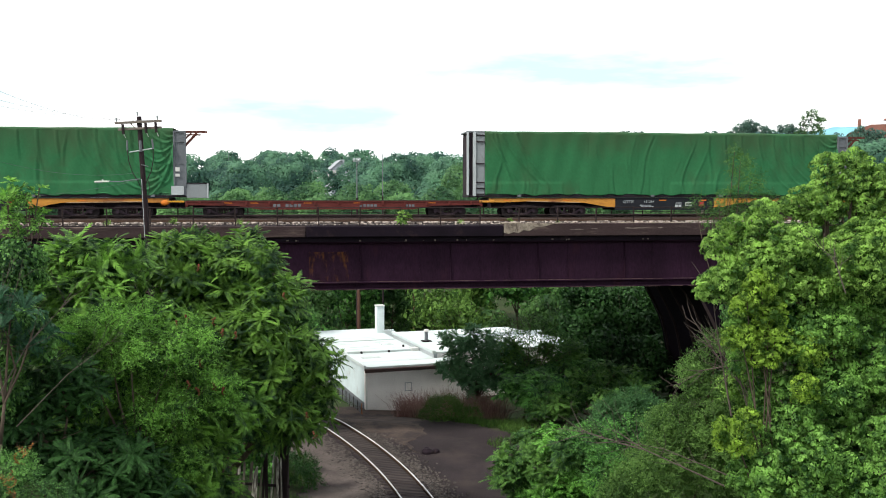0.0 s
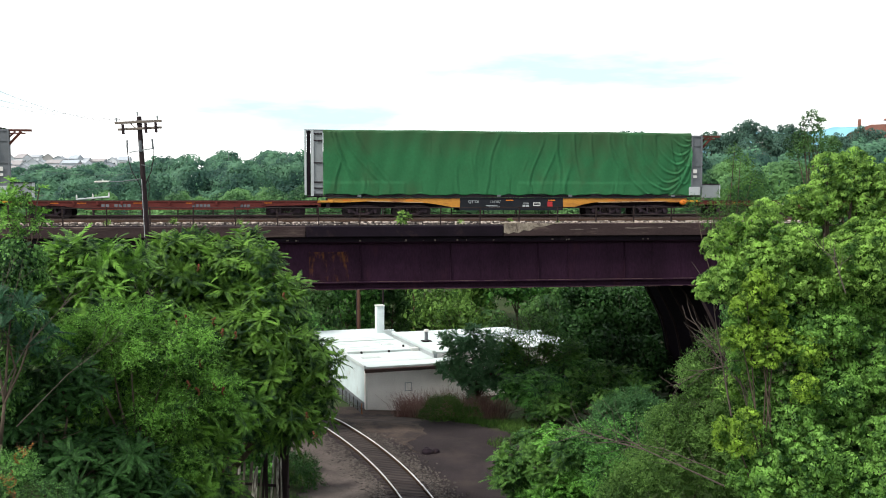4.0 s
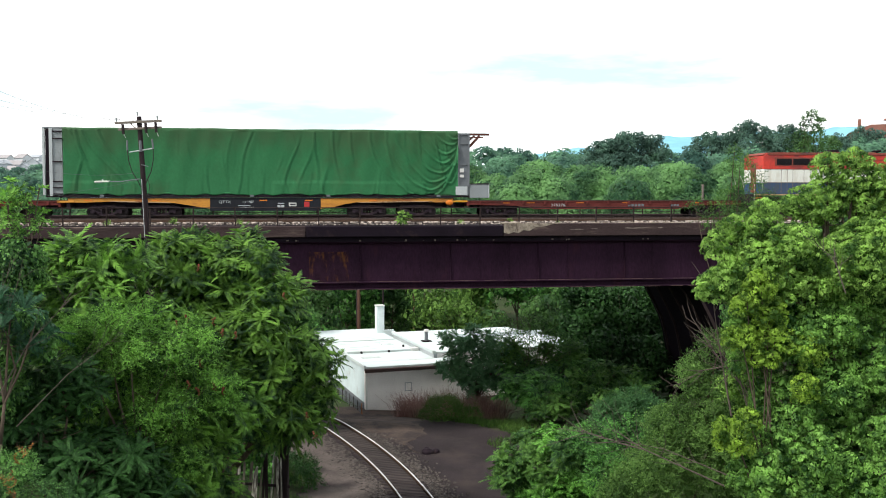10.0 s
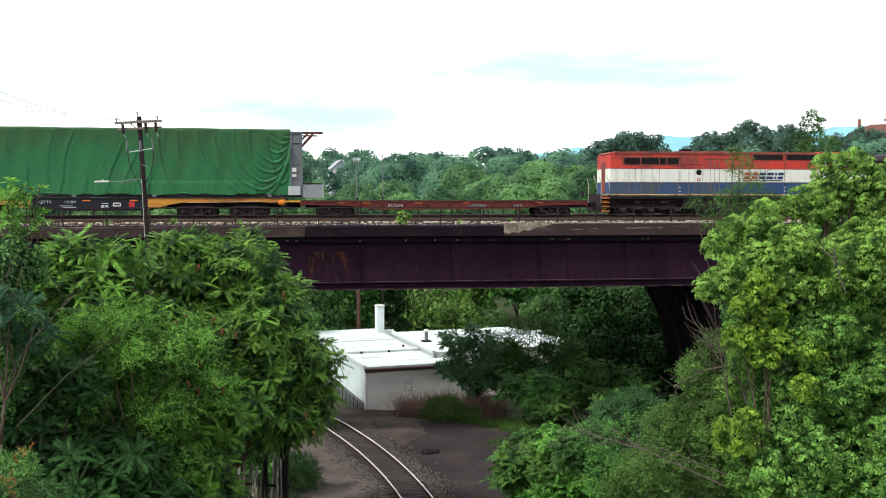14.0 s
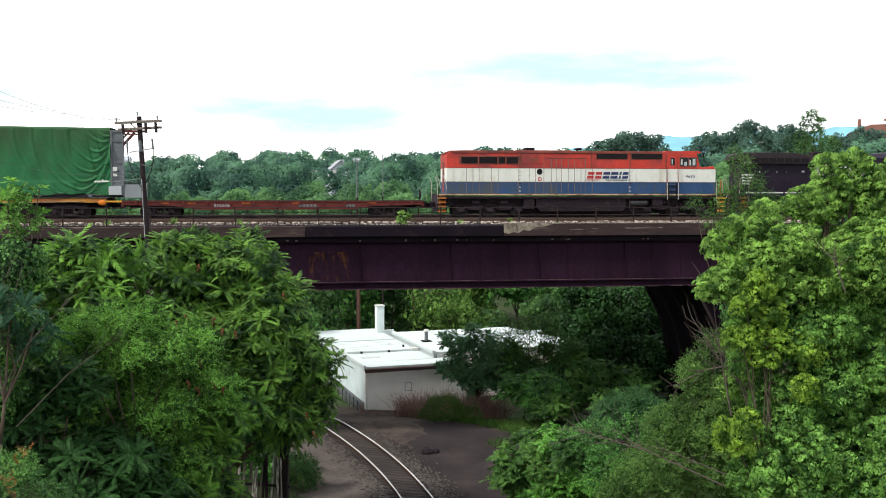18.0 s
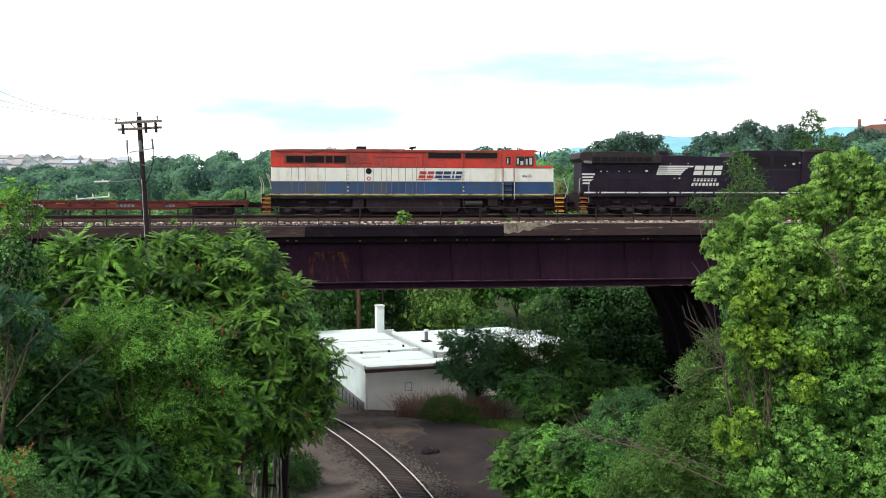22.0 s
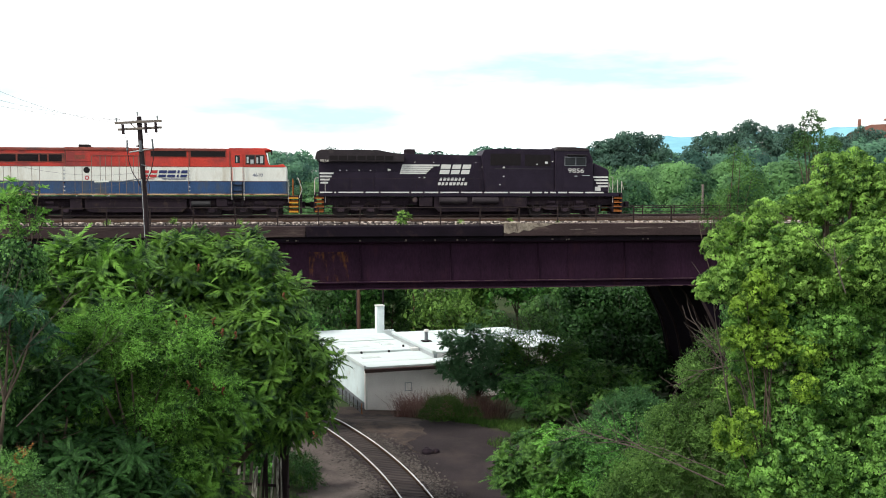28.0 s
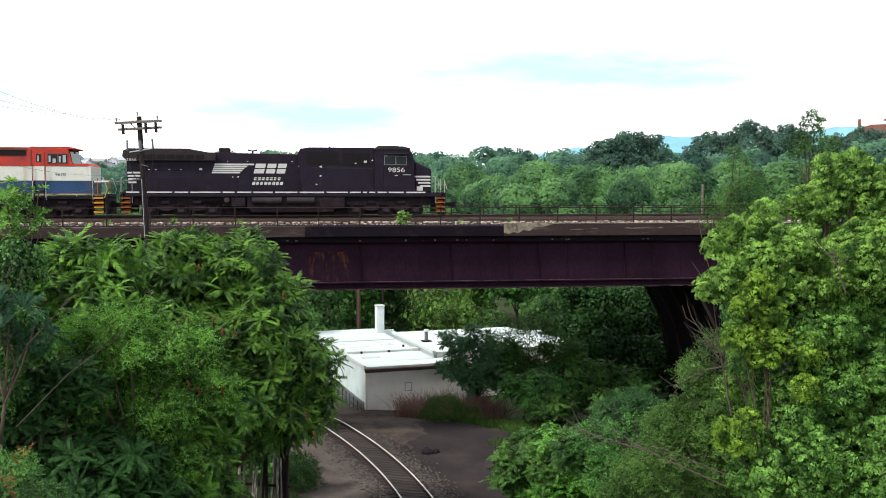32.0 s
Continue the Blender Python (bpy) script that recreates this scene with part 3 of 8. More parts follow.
M_FLATRED = mat("worn_brown_red_flatcar_paint", (0.100, 0.0225, 0.0195), 0.75, 0.35, 0.9, 14, 0.15, stain=(0.0518, 0.0222, 0.0192), stain_at=0.58, stretch=(0.6, 1, 1.6))
M_PLANK = mat("dark_car_deck_planks", (0.0444, 0.0385, 0.0281), 0.95, 0.4, 2, 18, 0.4)
M_CARYELLOW = mat("golden_yellow_flatcar_paint", (0.450, 0.205, 0.036), 0.65, 0.3, 0.8, 14, 0.08, stain=(0.235, 0.085, 0.032), stain_at=0.53, stretch=(0.7, 1, 2.5))
M_CARBLACK = mat("black_flatcar_panel", (0.0118, 0.0133, 0.0178), 0.6, 0.3, 1.5, 18, 0.05)
M_GREYSTEEL = mat("grey_primer_steel", (0.125, 0.136, 0.150), 0.6, 0.16, 1.2, 18, 0.06, stain=(0.126, 0.133, 0.141), stain_at=0.62)
M_GREYMID = mat("dull_mid_grey_steel", (0.205, 0.225, 0.235), 0.6, 0.16, 1.2, 18, 0.06, stain=(0.150, 0.158, 0.160), stain_at=0.62)
M_GREYLIGHT = mat("light_grey_steel", (0.370, 0.400, 0.414), 0.55, 0.14, 1.2, 18, 0.05)
M_ORANGE = mat("orange_reflector", (0.555, 0.163, 0.0222), 0.5, 0.1, 3, 20, 0.0)


def tarp_mat():
    """Green canvas, browned by soot in ragged patches along its top."""
    m = mat("green_canvas_tarpaulin", (0.0235, 0.124, 0.0490), 0.75, 0.16, 0.6, 7, 0.10, stain=(0.0300, 0.098, 0.0400), stain_at=0.56, stretch=(1, 1, 0.8))
    nt = m.node_tree
    N, L = nt.nodes.new, nt.links.new
    base = nt.nodes["Principled BSDF"].inputs["Base Color"]
    paint = base.links[0].from_socket
    tc, sep, no = N("ShaderNodeTexCoord"), N("ShaderNodeSeparateXYZ"), N("ShaderNodeTexNoise")
    L(tc.outputs["Object"], sep.inputs[0])
    mp = N("ShaderNodeMapping")
    mp.inputs["Scale"].default_value = (0.45, 1, 0.22)
    L(tc.outputs["Object"], mp.inputs[0])
    L(mp.outputs[0], no.inputs["Vector"])
    no.inputs["Scale"].default_value, no.inputs["Detail"].default_value, no.inputs["Roughness"].default_value = 1.6, 7, 0.62
    rise = N("ShaderNodeMapRange")
    rise.inputs["From Min"].default_value, rise.inputs["From Max"].default_value = 2.4, 6.0
    rise.inputs["To Min"].default_value, rise.inputs["To Max"].default_value = -0.45, 0.35
    L(sep.outputs[2], rise.inputs[0])
    add = N("ShaderNodeMath")
    L(no.outputs[0], add.inputs[0])
    L(rise.outputs[0], add.inputs[1])
    ramp = N("ShaderNodeMapRange")
    ramp.inputs["From Min"].default_value, ramp.inputs["From Max"].default_value, ramp.inputs["To Max"].default_value = 0.38, 0.95, 0.85
    L(add.outputs[0], ramp.inputs[0])
    mix = N("ShaderNodeMix")
    mix.data_type = 'RGBA'
    L(ramp.outputs[0], mix.inputs["Factor"])
    L(paint, mix.inputs[6])
    mix.inputs[7].default_value = (0.040, 0.074, 0.034, 1)
    L(mix.outputs[2], base)
    return m


M_TARP = tarp_mat()
M_BRACKET = mat("red_brown_steel_bracket", (0.0814, 0.0281, 0.0207), 0.75, 0.3, 3, 20, 0.1)

WHEELS = []


def disc(bm, x, y, z, r, w, seg=20):
    tube(bm, (x, y - w / 2, z), (x, y + w / 2, z), r, r, seg)


def truck(parent, x, axles, r, z_frame, big=False):
    """A bogie: side frames with open bays, springs, brake gear, and its wheelsets, which turn."""
    half = (max(axles) - min(axles)) / 2
    bm = bmesh.new()
    box(bm, -0.35, 0.35, -0.98, 0.98, z_frame - 0.15, z_frame + 0.15)
    t = part("truck_frame", bm, M_UNDER, parent)
    t.location = (x, 0, 0)
    for y in (-1.08, 1.08):
        bm = bmesh.new()
        if big:
            prism(bm, [(-half - 0.75, 0.98), (-half - 0.6, 1.14), (half + 0.6, 1.14), (half + 0.75, 0.98), (half + 0.55, 0.86), (-half - 0.55, 0.86)], y - 0.07, y + 0.07, bevel=0.015)
            for a in axles:
                for e in (-0.30, 0.22):
                    prism(bm, [(a + e, 0.88), (a + e + 0.09, 0.88), (a + e + 0.07, 0.42), (a + e + 0.01, 0.42)], y - 0.06, y + 0.06)
            for a, b in zip(axles[:-1], axles[1:]):
                prism(bm, [(a + 0.34, 0.90), (b - 0.34, 0.90), (b - 0.5, 0.55), ((a + b) / 2, 0.48), (a + 0.5, 0.55)], y - 0.04, y + 0.04)
        else:
            prism(bm, [(-half - 0.35, 0.60), (-half - 0.2, 0.76), (-0.45, 0.84), (0.45, 0.84), (half + 0.2, 0.76), (half + 0.35, 0.60), (half + 0.2, 0.62), (0.42, 0.73), (-0.42, 0.73), (-half - 0.2, 0.62)], y - 0.06, y + 0.06)
            prism(bm, [(-half - 0.2, 0.60), (-half + 0.05, 0.60), (-0.30, 0.30), (0.30, 0.30), (half - 0.05, 0.60), (half + 0.2, 0.60), (0.38, 0.19), (-0.38, 0.19)], y - 0.06, y + 0.06)
            for e in (-0.40, 0.28):
                box(bm, e, e + 0.12, y - 0.055, y + 0.055, 0.26, 0.76)
        part("side_frame", bm, M_TRUCK, t, "cast steel side frame")
    if big:
        part("traction_motors", B(-half - 0.5, half + 0.5, -0.60, 0.60, 0.24, 0.95), M_UNDER, t)
    for a in axles:
        for y in (-1.17, 1.17):
            bm = T((a, y - 0.07, r), (a, y + 0.07, r), 0.15 if big else 0.11, seg=12)
            if big:
                box(bm, a - 0.20, a + 0.20, y - 0.06, y + 0.03, r - 0.14, r + 0.16, bevel=0.03)
            part("axle_box", bm, M_TRUCK, t)
        bm = bmesh.new()
        for y in (-0.76, 0.76):
            disc(bm, 0, y, 0, r, 0.13, 24)
            disc(bm, 0, y - 0.085 * np.sign(y), 0, r + 0.03, 0.03, 24)
            for k in range(6):
                an = k * math.pi / 3
                disc(bm, 0.55 * r * math.cos(an), y + 0.066 * np.sign(y), 0.55 * r * math.sin(an), 0.06, 0.02, 8)
        tube(bm, (0, -1.1, 0), (0, 1.1, 0), 0.08, 0.08, 8)
        w = part("wheelset", bm, M_WHEEL, t, "worn steel wheels on their axle")
        w.location = (a, 0, r)
        WHEELS.append((w, a, r))
    for y in (-1.10, 1.10):
        if big:
            for a in axles:
                for e in (-0.42, 0.42):
                    bm = bmesh.new()
                    for q in range(4):
                        tube(bm, (a + e, y, 0.62 + 0.07 * q), (a + e, y, 0.655 + 0.07 * q), 0.085, 0.085, 10)
                    part("coil_spring", bm, M_IRON, t)
            for a in axles[:-1]:
                part("brake_cylinder", T((a + 0.75, y * 1.06, 1.02), (a + 1.25, y * 1.06, 1.02), 0.12, seg=10), M_TRUCK, t)
                part("brake_hanger", poly_tube([(a + 0.62, y * 1.05, 0.95), (a + 0.58, y * 1.05, 0.5)], 0.03, 0.025), M_IRON, t)
        else:
            for e in (-0.18, 0.0, 0.18):
                bm = bmesh.new()
                for q in range(4):
                    tube(bm, (e, y, 0.32 + 0.085 * q), (e, y, 0.37 + 0.085 * q), 0.075, 0.075, 8)
                part("coil_spring", bm, M_IRON, t)
    return t


def coupler(parent, x, sign, z=0.88):
    bm = B(min(x, x + sign * 0.75), max(x, x + sign * 0.75), -0.12, 0.12, z - 0.14, z + 0.14, bevel=0.02)
    box(bm, min(x + sign * 0.6, x + sign * 0.9), max(x + sign * 0.6, x + sign * 0.9), -0.2, 0.2, z - 0.2, z + 0.2, bevel=0.04)
    part("coupler", bm, M_UNDER, parent)


def steps(parent, x0, x1, material, y=-1.52):
    for y0, y1 in ((y, y + 0.32), (-y - 0.32, -y)):
        for z in (0.42, 0.72, 1.02, 1.32):
            bm = B(x0, x1, y0, y1, z - 0.035, z + 0.035)
            box(bm, x0, x1, y1 - 0.03, y1, z + 0.036, z + 0.16)
            part("step", bm, material, parent)
        part("step_side", B(x0 - 0.04, x0, y0, y1, 0.36, 1.55), M_UNDER, parent)
        part("step_side", B(x1, x1 + 0.04, y0, y1, 0.36, 1.55), M_UNDER, parent)


def handrail(parent, pts, r=0.022, material=None):
    part("handrail", poly_tube(pts, r, r, 6), material or M_HANDRAIL, parent)


def slant_bar(bm, x0, x1, z0, z1, lean, y, d=0.006):
    s = lean * (z1 - z0)
    prism(bm, [(x0, z0), (x1, z0), (x1 + s, z1), (x0 + s, z1)], y - d, y)


def text(name, body, size, m, material, parent, width=1.0):
    cu = bpy.data.curves.new(name, 'FONT')
    cu.body, cu.size, cu.extrude = body, size, 0.003
    cu.align_x, cu.align_y = 'CENTER', 'CENTER'
    tmp = new(name, cu)
    dg = bpy.context.evaluated_depsgraph_get()
    me = bpy.data.meshes.new_from_object(tmp.evaluated_get(dg))
    bpy.data.objects.remove(tmp)
    me.materials.clear()
    me.materials.append(material)
    ob = new(name, me)
    ob.parent = parent
    ob.matrix_basis = m @ Matrix.Diagonal((width, 1, 1, 1))
    return ob


def black_loco():
    """Spans x 0 to 21.3, cab at the far end of x."""
    top = empty("black_locomotive", Matrix(), "black diesel freight locomotive with white stripes and lettering", "locomotive")
    P = lambda name, bm, m=M_BLACK, label="", parent=None: part(name, bm, m, parent or top, label)
    P("frame", B(0.25, 20.95, -1.52, 1.52, 1.42, 1.62, bevel=0.02))
    x = 0.35
    for w in (0.9, 0.2, 1.75, 0.95, 2.0, 0.85, 1.0, 1.35, 1.55, 1.7, 1.5, 0.8, 0.35, 0.5, 0.7, 1.1, 1.4):
        if x + w < 20.4:
            P("stripe", B(x, x + w - 0.09, -1.535, -1.521, 1.655, 1.745), M_WHITE, "white reflective sill stripe")
            x += w + 0.06
    P("walkway", B(0.1, 21.1, -1.52, 1.52, 1.62, 1.70))
    # long hood, in its three heights
    long_hood = P("hood", PR([(0.30, 1.7), (0.30, 4.30), (0.55, 4.42), (11.6, 4.22), (11.6, 1.7)], -0.98, 0.98, bevel=0.03), label="black engine hood with doors")
    x = 0.7
    for i in range(13):
        w = 0.78
        if i != 6:
            P("hood_door", B(x, x + w, -0.995, -0.98, 1.85, 3.05, bevel=0.004), parent=long_hood)
            P("hood_door", B(x, x + w, -0.995, -0.98, 3.12, 3.75, bevel=0.004), parent=long_hood)
        x += 0.84
    wing = P("radiator_wing", PR([(0.35, 3.75), (0.05, 4.05), (0.15, 4.42), (0.45, 4.55), (4.2, 4.55), (5.6, 4.30), (6.0, 4.22), (6.0, 3.75)], -1.25, 1.25, bevel=0.03), M_BLACKDUST, label="overhanging radiator hood")
    for i in range(7):
        P("radiator_panel", B(1.0 + i * 0.62, 1.54 + i * 0.62, -1.262, -1.25, 3.85, 4.15), M_GRILLE, parent=wing)
    P("exhaust_stack", B(6.12, 6.84, -0.35, 0.35, 4.2, 4.66, bevel=0.05), M_UNDER)
    bm = B(8.26, 8.38, -0.1, 0.1, 4.22, 4.46)
    for xx, e in ((8.3, -0.3), (8.3, 0.32), (8.35, 0.26)):
        tube(bm, (xx, -0.1, 4.48), (xx + e, -0.1, 4.52), 0.03, 0.07, 8)
    P("air_horn", bm, M_TANK)
    P("dynamic_brake_box", PR([(11.6, 1.7), (11.3, 4.25), (11.5, 4.60), (12.1, 4.68), (16.4, 4.68), (16.4, 1.7)], -1.30, 1.30, bevel=0.03), label="tall equipment hood behind the cab")
    for a, b, z0, z1 in ((11.9, 14.0, 3.55, 4.35), (14.3, 16.1, 3.5, 4.3)):
        P("intake_grille", B(a, b, -1.312, -1.30, z0, z1), M_GRILLE)
    P("hood_seam", B(12.2, 16.35, -1.308, -1.30, 3.30, 3.34), M_TANK)
    cab = P("cab", PR([(16.4, 1.7), (16.4, 4.64), (16.62, 4.74), (18.3, 4.74), (18.75, 4.68), (19.05, 3.95), (19.15, 1.7)], -1.5, 1.5, bevel=0.05), label="black wide-nosed driver's cab")
    P("nose", PR([(19.1, 1.7), (19.1, 3.78), (20.15, 3.32), (20.25, 3.2), (20.25, 1.7)], -1.35, 1.35, bevel=0.07), parent=cab)
    for a, b in ((17.08, 17.78), (17.86, 18.52)):
        P("window_frame", B(a - 0.05, b + 0.05, -1.522, -1.501, 3.52, 4.16, bevel=0.01), M_GREYSTEEL, parent=cab)
        P("window_pane", B(a, b, -1.527, -1.5225, 3.58, 4.10), M_GLASS, parent=cab)
    P("cab_door", B(16.5, 16.98, -1.512, -1.501, 1.75, 4.1, bevel=0.01), parent=cab)
    P("sun_visor", PR([(17.2, 4.25), (18.6, 4.25), (18.6, 4.30), (17.2, 4.30)], -1.72, -1.5), M_TANK, parent=cab)
    P("windscreen", PR([(18.83, 4.52), (19.06, 3.98), (19.08, 3.99), (18.85, 4.53)], -1.1, 1.1), M_GLASS, parent=cab)
    # markings: number, flag bars, emblem and name as plain shapes
    text("road_number", "9856", 0.43, pose(17.86, -1.504, 3.19, 90), M_WHITE, cab, 1.35)
    P("number_underline", B(18.3, 18.85, -1.506, -1.502, 2.86, 2.90), M_GREYLIGHT, parent=cab)
    P("number_underline", B(17.75, 17.95, -1.506, -1.502, 2.80, 2.86), M_GREYLIGHT, parent=cab)
    P("cab_roof", PR([(16.35, 4.60), (16.6, 4.78), (18.3, 4.78), (18.82, 4.66), (18.7, 4.56), (16.35, 4.54)], -1.53, 1.53, bevel=0.02), M_BLACKDUST, "dusty grey-brown cab roof", parent=cab)
    P("roof_cooler", B(16.7, 18.1, -0.7, 0.7, 4.78, 4.86, bevel=0.03), M_BLACKDUST, parent=cab)
    for i, reach in enumerate((7.52, 7.66, 7.80, 7.98, 8.42)):
        z = 2.95 + i * 0.135
        bm = bmesh.new()
        slant_bar(bm, 5.70 + 0.045 * i, reach, z, z + 0.105, 0.35, -1.0)
        P("flag_stripe", bm, M_WHITE)
    for a, b in ((8.42, 9.08), (9.20, 9.78), (9.90, 10.46)):
        bm = bmesh.new()
        slant_bar(bm, a, b, 2.95, 3.24, 0.25, -1.0)
        P("emblem", bm, M_WHITE, "white slanted emblem shape")
        bm = bmesh.new()
        slant_bar(bm, a + 0.09, b + 0.09, 3.31, 3.60, 0.25, -1.0)
        P("emblem", bm, M_WHITE, "white slanted emblem shape")
    rb = random.Random(3)
    for z, x0, n in ((2.50, 8.42, 7), (2.19, 8.30, 8)):
        for i in range(n):
            bm = bmesh.new()
            a = x0 + i * 0.26
            slant_bar(bm, a, a + rb.uniform(0.15, 0.20), z, z + 0.20, 0.25, -1.002)
            P("name_bar", bm, M_WHITE)
    for i in range(4):
        bm = bmesh.new()
        slant_bar(bm, 0.32 + i * 0.02, 1.25 - i * 0.12, 2.92 - i * 0.21, 3.03 - i * 0.21, 0.2, -0.99)
        P("end_stripe", bm, M_WHITE)
        bm = bmesh.new()
        slant_bar(bm, 19.1 + i * 0.13, 20.2, 3.06 - i * 0.21 - 0.35, 3.17 - i * 0.21 - 0.35, -0.35, -1.36)
        P("nose_stripe", bm, M_WHITE)
    P("nose_patch", B(19.25, 19.65, -1.362, -1.35, 1.82, 2.1), M_WHITE)
    for xx, z, s in ((1.65, 3.15, 0.10), (2.1, 3.15, 0.09), (2.95, 3.16, 0.09), (4.9, 3.16, 0.2), (3.7, 3.16, 0.08), (7.0, 2.68, 0.10), (7.35, 2.68, 0.12), (6.7, 3.72, 0.08), (8.0, 3.72, 0.08), (10.9, 3.72, 0.09), (11.35, 3.4, 0.12)):
        P("stencil", B(xx, xx + s, -1.004, -0.997, z, z + 0.6 * s), M_WHITE)
    for xx, z, s in ((12.75, 3.35, 0.16), (12.75, 2.75, 0.12), (12.5, 2.2, 0.1), (15.7, 3.68, 0.2), (15.1, 3.6, 0.1), (16.2, 3.8, 0.1)):
        P("stencil", B(xx, xx + s, -1.316, -1.312, z, z + 0.7 * s), M_WHITE)
    text("end_number", "9856", 0.26, pose(0.66, -1.27, 3.80, 90), M_HANDRAIL, top, 1.2)
    # below the frame
    P("underframe", B(0.5, 20.6, -1.15, 1.15, 0.85, 1.415), M_UNDER)
    P("brake_rigging", B(5.9, 15.0, -0.6, 0.6, 0.16, 0.83), M_UNDER)
    tank = P("fuel_tank", PR([(8.0, 1.42), (13.9, 1.42), (13.9, 0.75), (13.6, 0.38), (8.3, 0.38), (8.0, 0.75)], -1.42, 1.42, bevel=0.03), M_UNDER)
    for a, b in ((8.35, 10.25), (10.6, 12.4)):
        P("air_reservoir", T((a, -1.46, 1.14), (b, -1.46, 1.14), 0.23, seg=16), M_BLACKDUST, "dull dark air tank", parent=tank)
    P("battery_box", B(12.75, 14.4, -1.48, -0.9, 0.72, 1.38, bevel=0.02), M_UNDER)
    P("air_filter", B(7.0, 7.9, -1.48, -0.9, 0.75, 1.38, bevel=0.04), M_UNDER)
    P("fan_guard", T((6.7, -1.50, 1.2), (6.7, -1.40, 1.2), 0.17, seg=14), M_TRUCK)
    truck(top, 3.75, (-2.0, 0.0, 2.0), 0.53, 0.85, True)
    truck(top, 17.2, (-2.0, 0.0, 2.0), 0.53, 0.85, True)
    steps(top, 0.0, 0.6, M_STEP)
    steps(top, 20.55, 21.15, M_STEP)
    P("end_plate", B(0.0, 0.12, -1.5, 1.5, 0.5, 1.7), M_UNDER)
    P("pilot", B(21.05, 21.2, -1.5, 1.5, 0.2, 1.7, bevel=0.03), M_UNDER)
    for y in (-1.45, 1.45):
        handrail(top, [(0.0, y, 1.0), (0.02, y, 2.6), (0.15, y, 2.7)])
        handrail(top, [(0.7, y, 1.0), (0.7, y, 2.55), (1.0, y, 2.6)])
        handrail(top, [(1.0, y, 2.62), (11.3, y, 2.62)], 0.016, M_UNDER)
        for i in range(8):
            handrail(top, [(1.0 + i * 1.45, y, 1.7), (1.0 + i * 1.45, y, 2.62)], 0.016, M_UNDER)
        handrail(top, [(20.5, y, 1.0), (20.5, y, 2.75), (20.35, y, 2.8)])
        handrail(top, [(21.15, y, 1.0), (21.12, y, 2.5), (21.3, y, 1.9)], 0.02, M_HANDRAIL)
        handrail(top, [(20.85, y, 1.7), (20.85, y, 2.6)], 0.02, M_HANDRAIL)
    coupler(top, 0.0, -1)
    coupler(top, 21.2, 1)
    return top


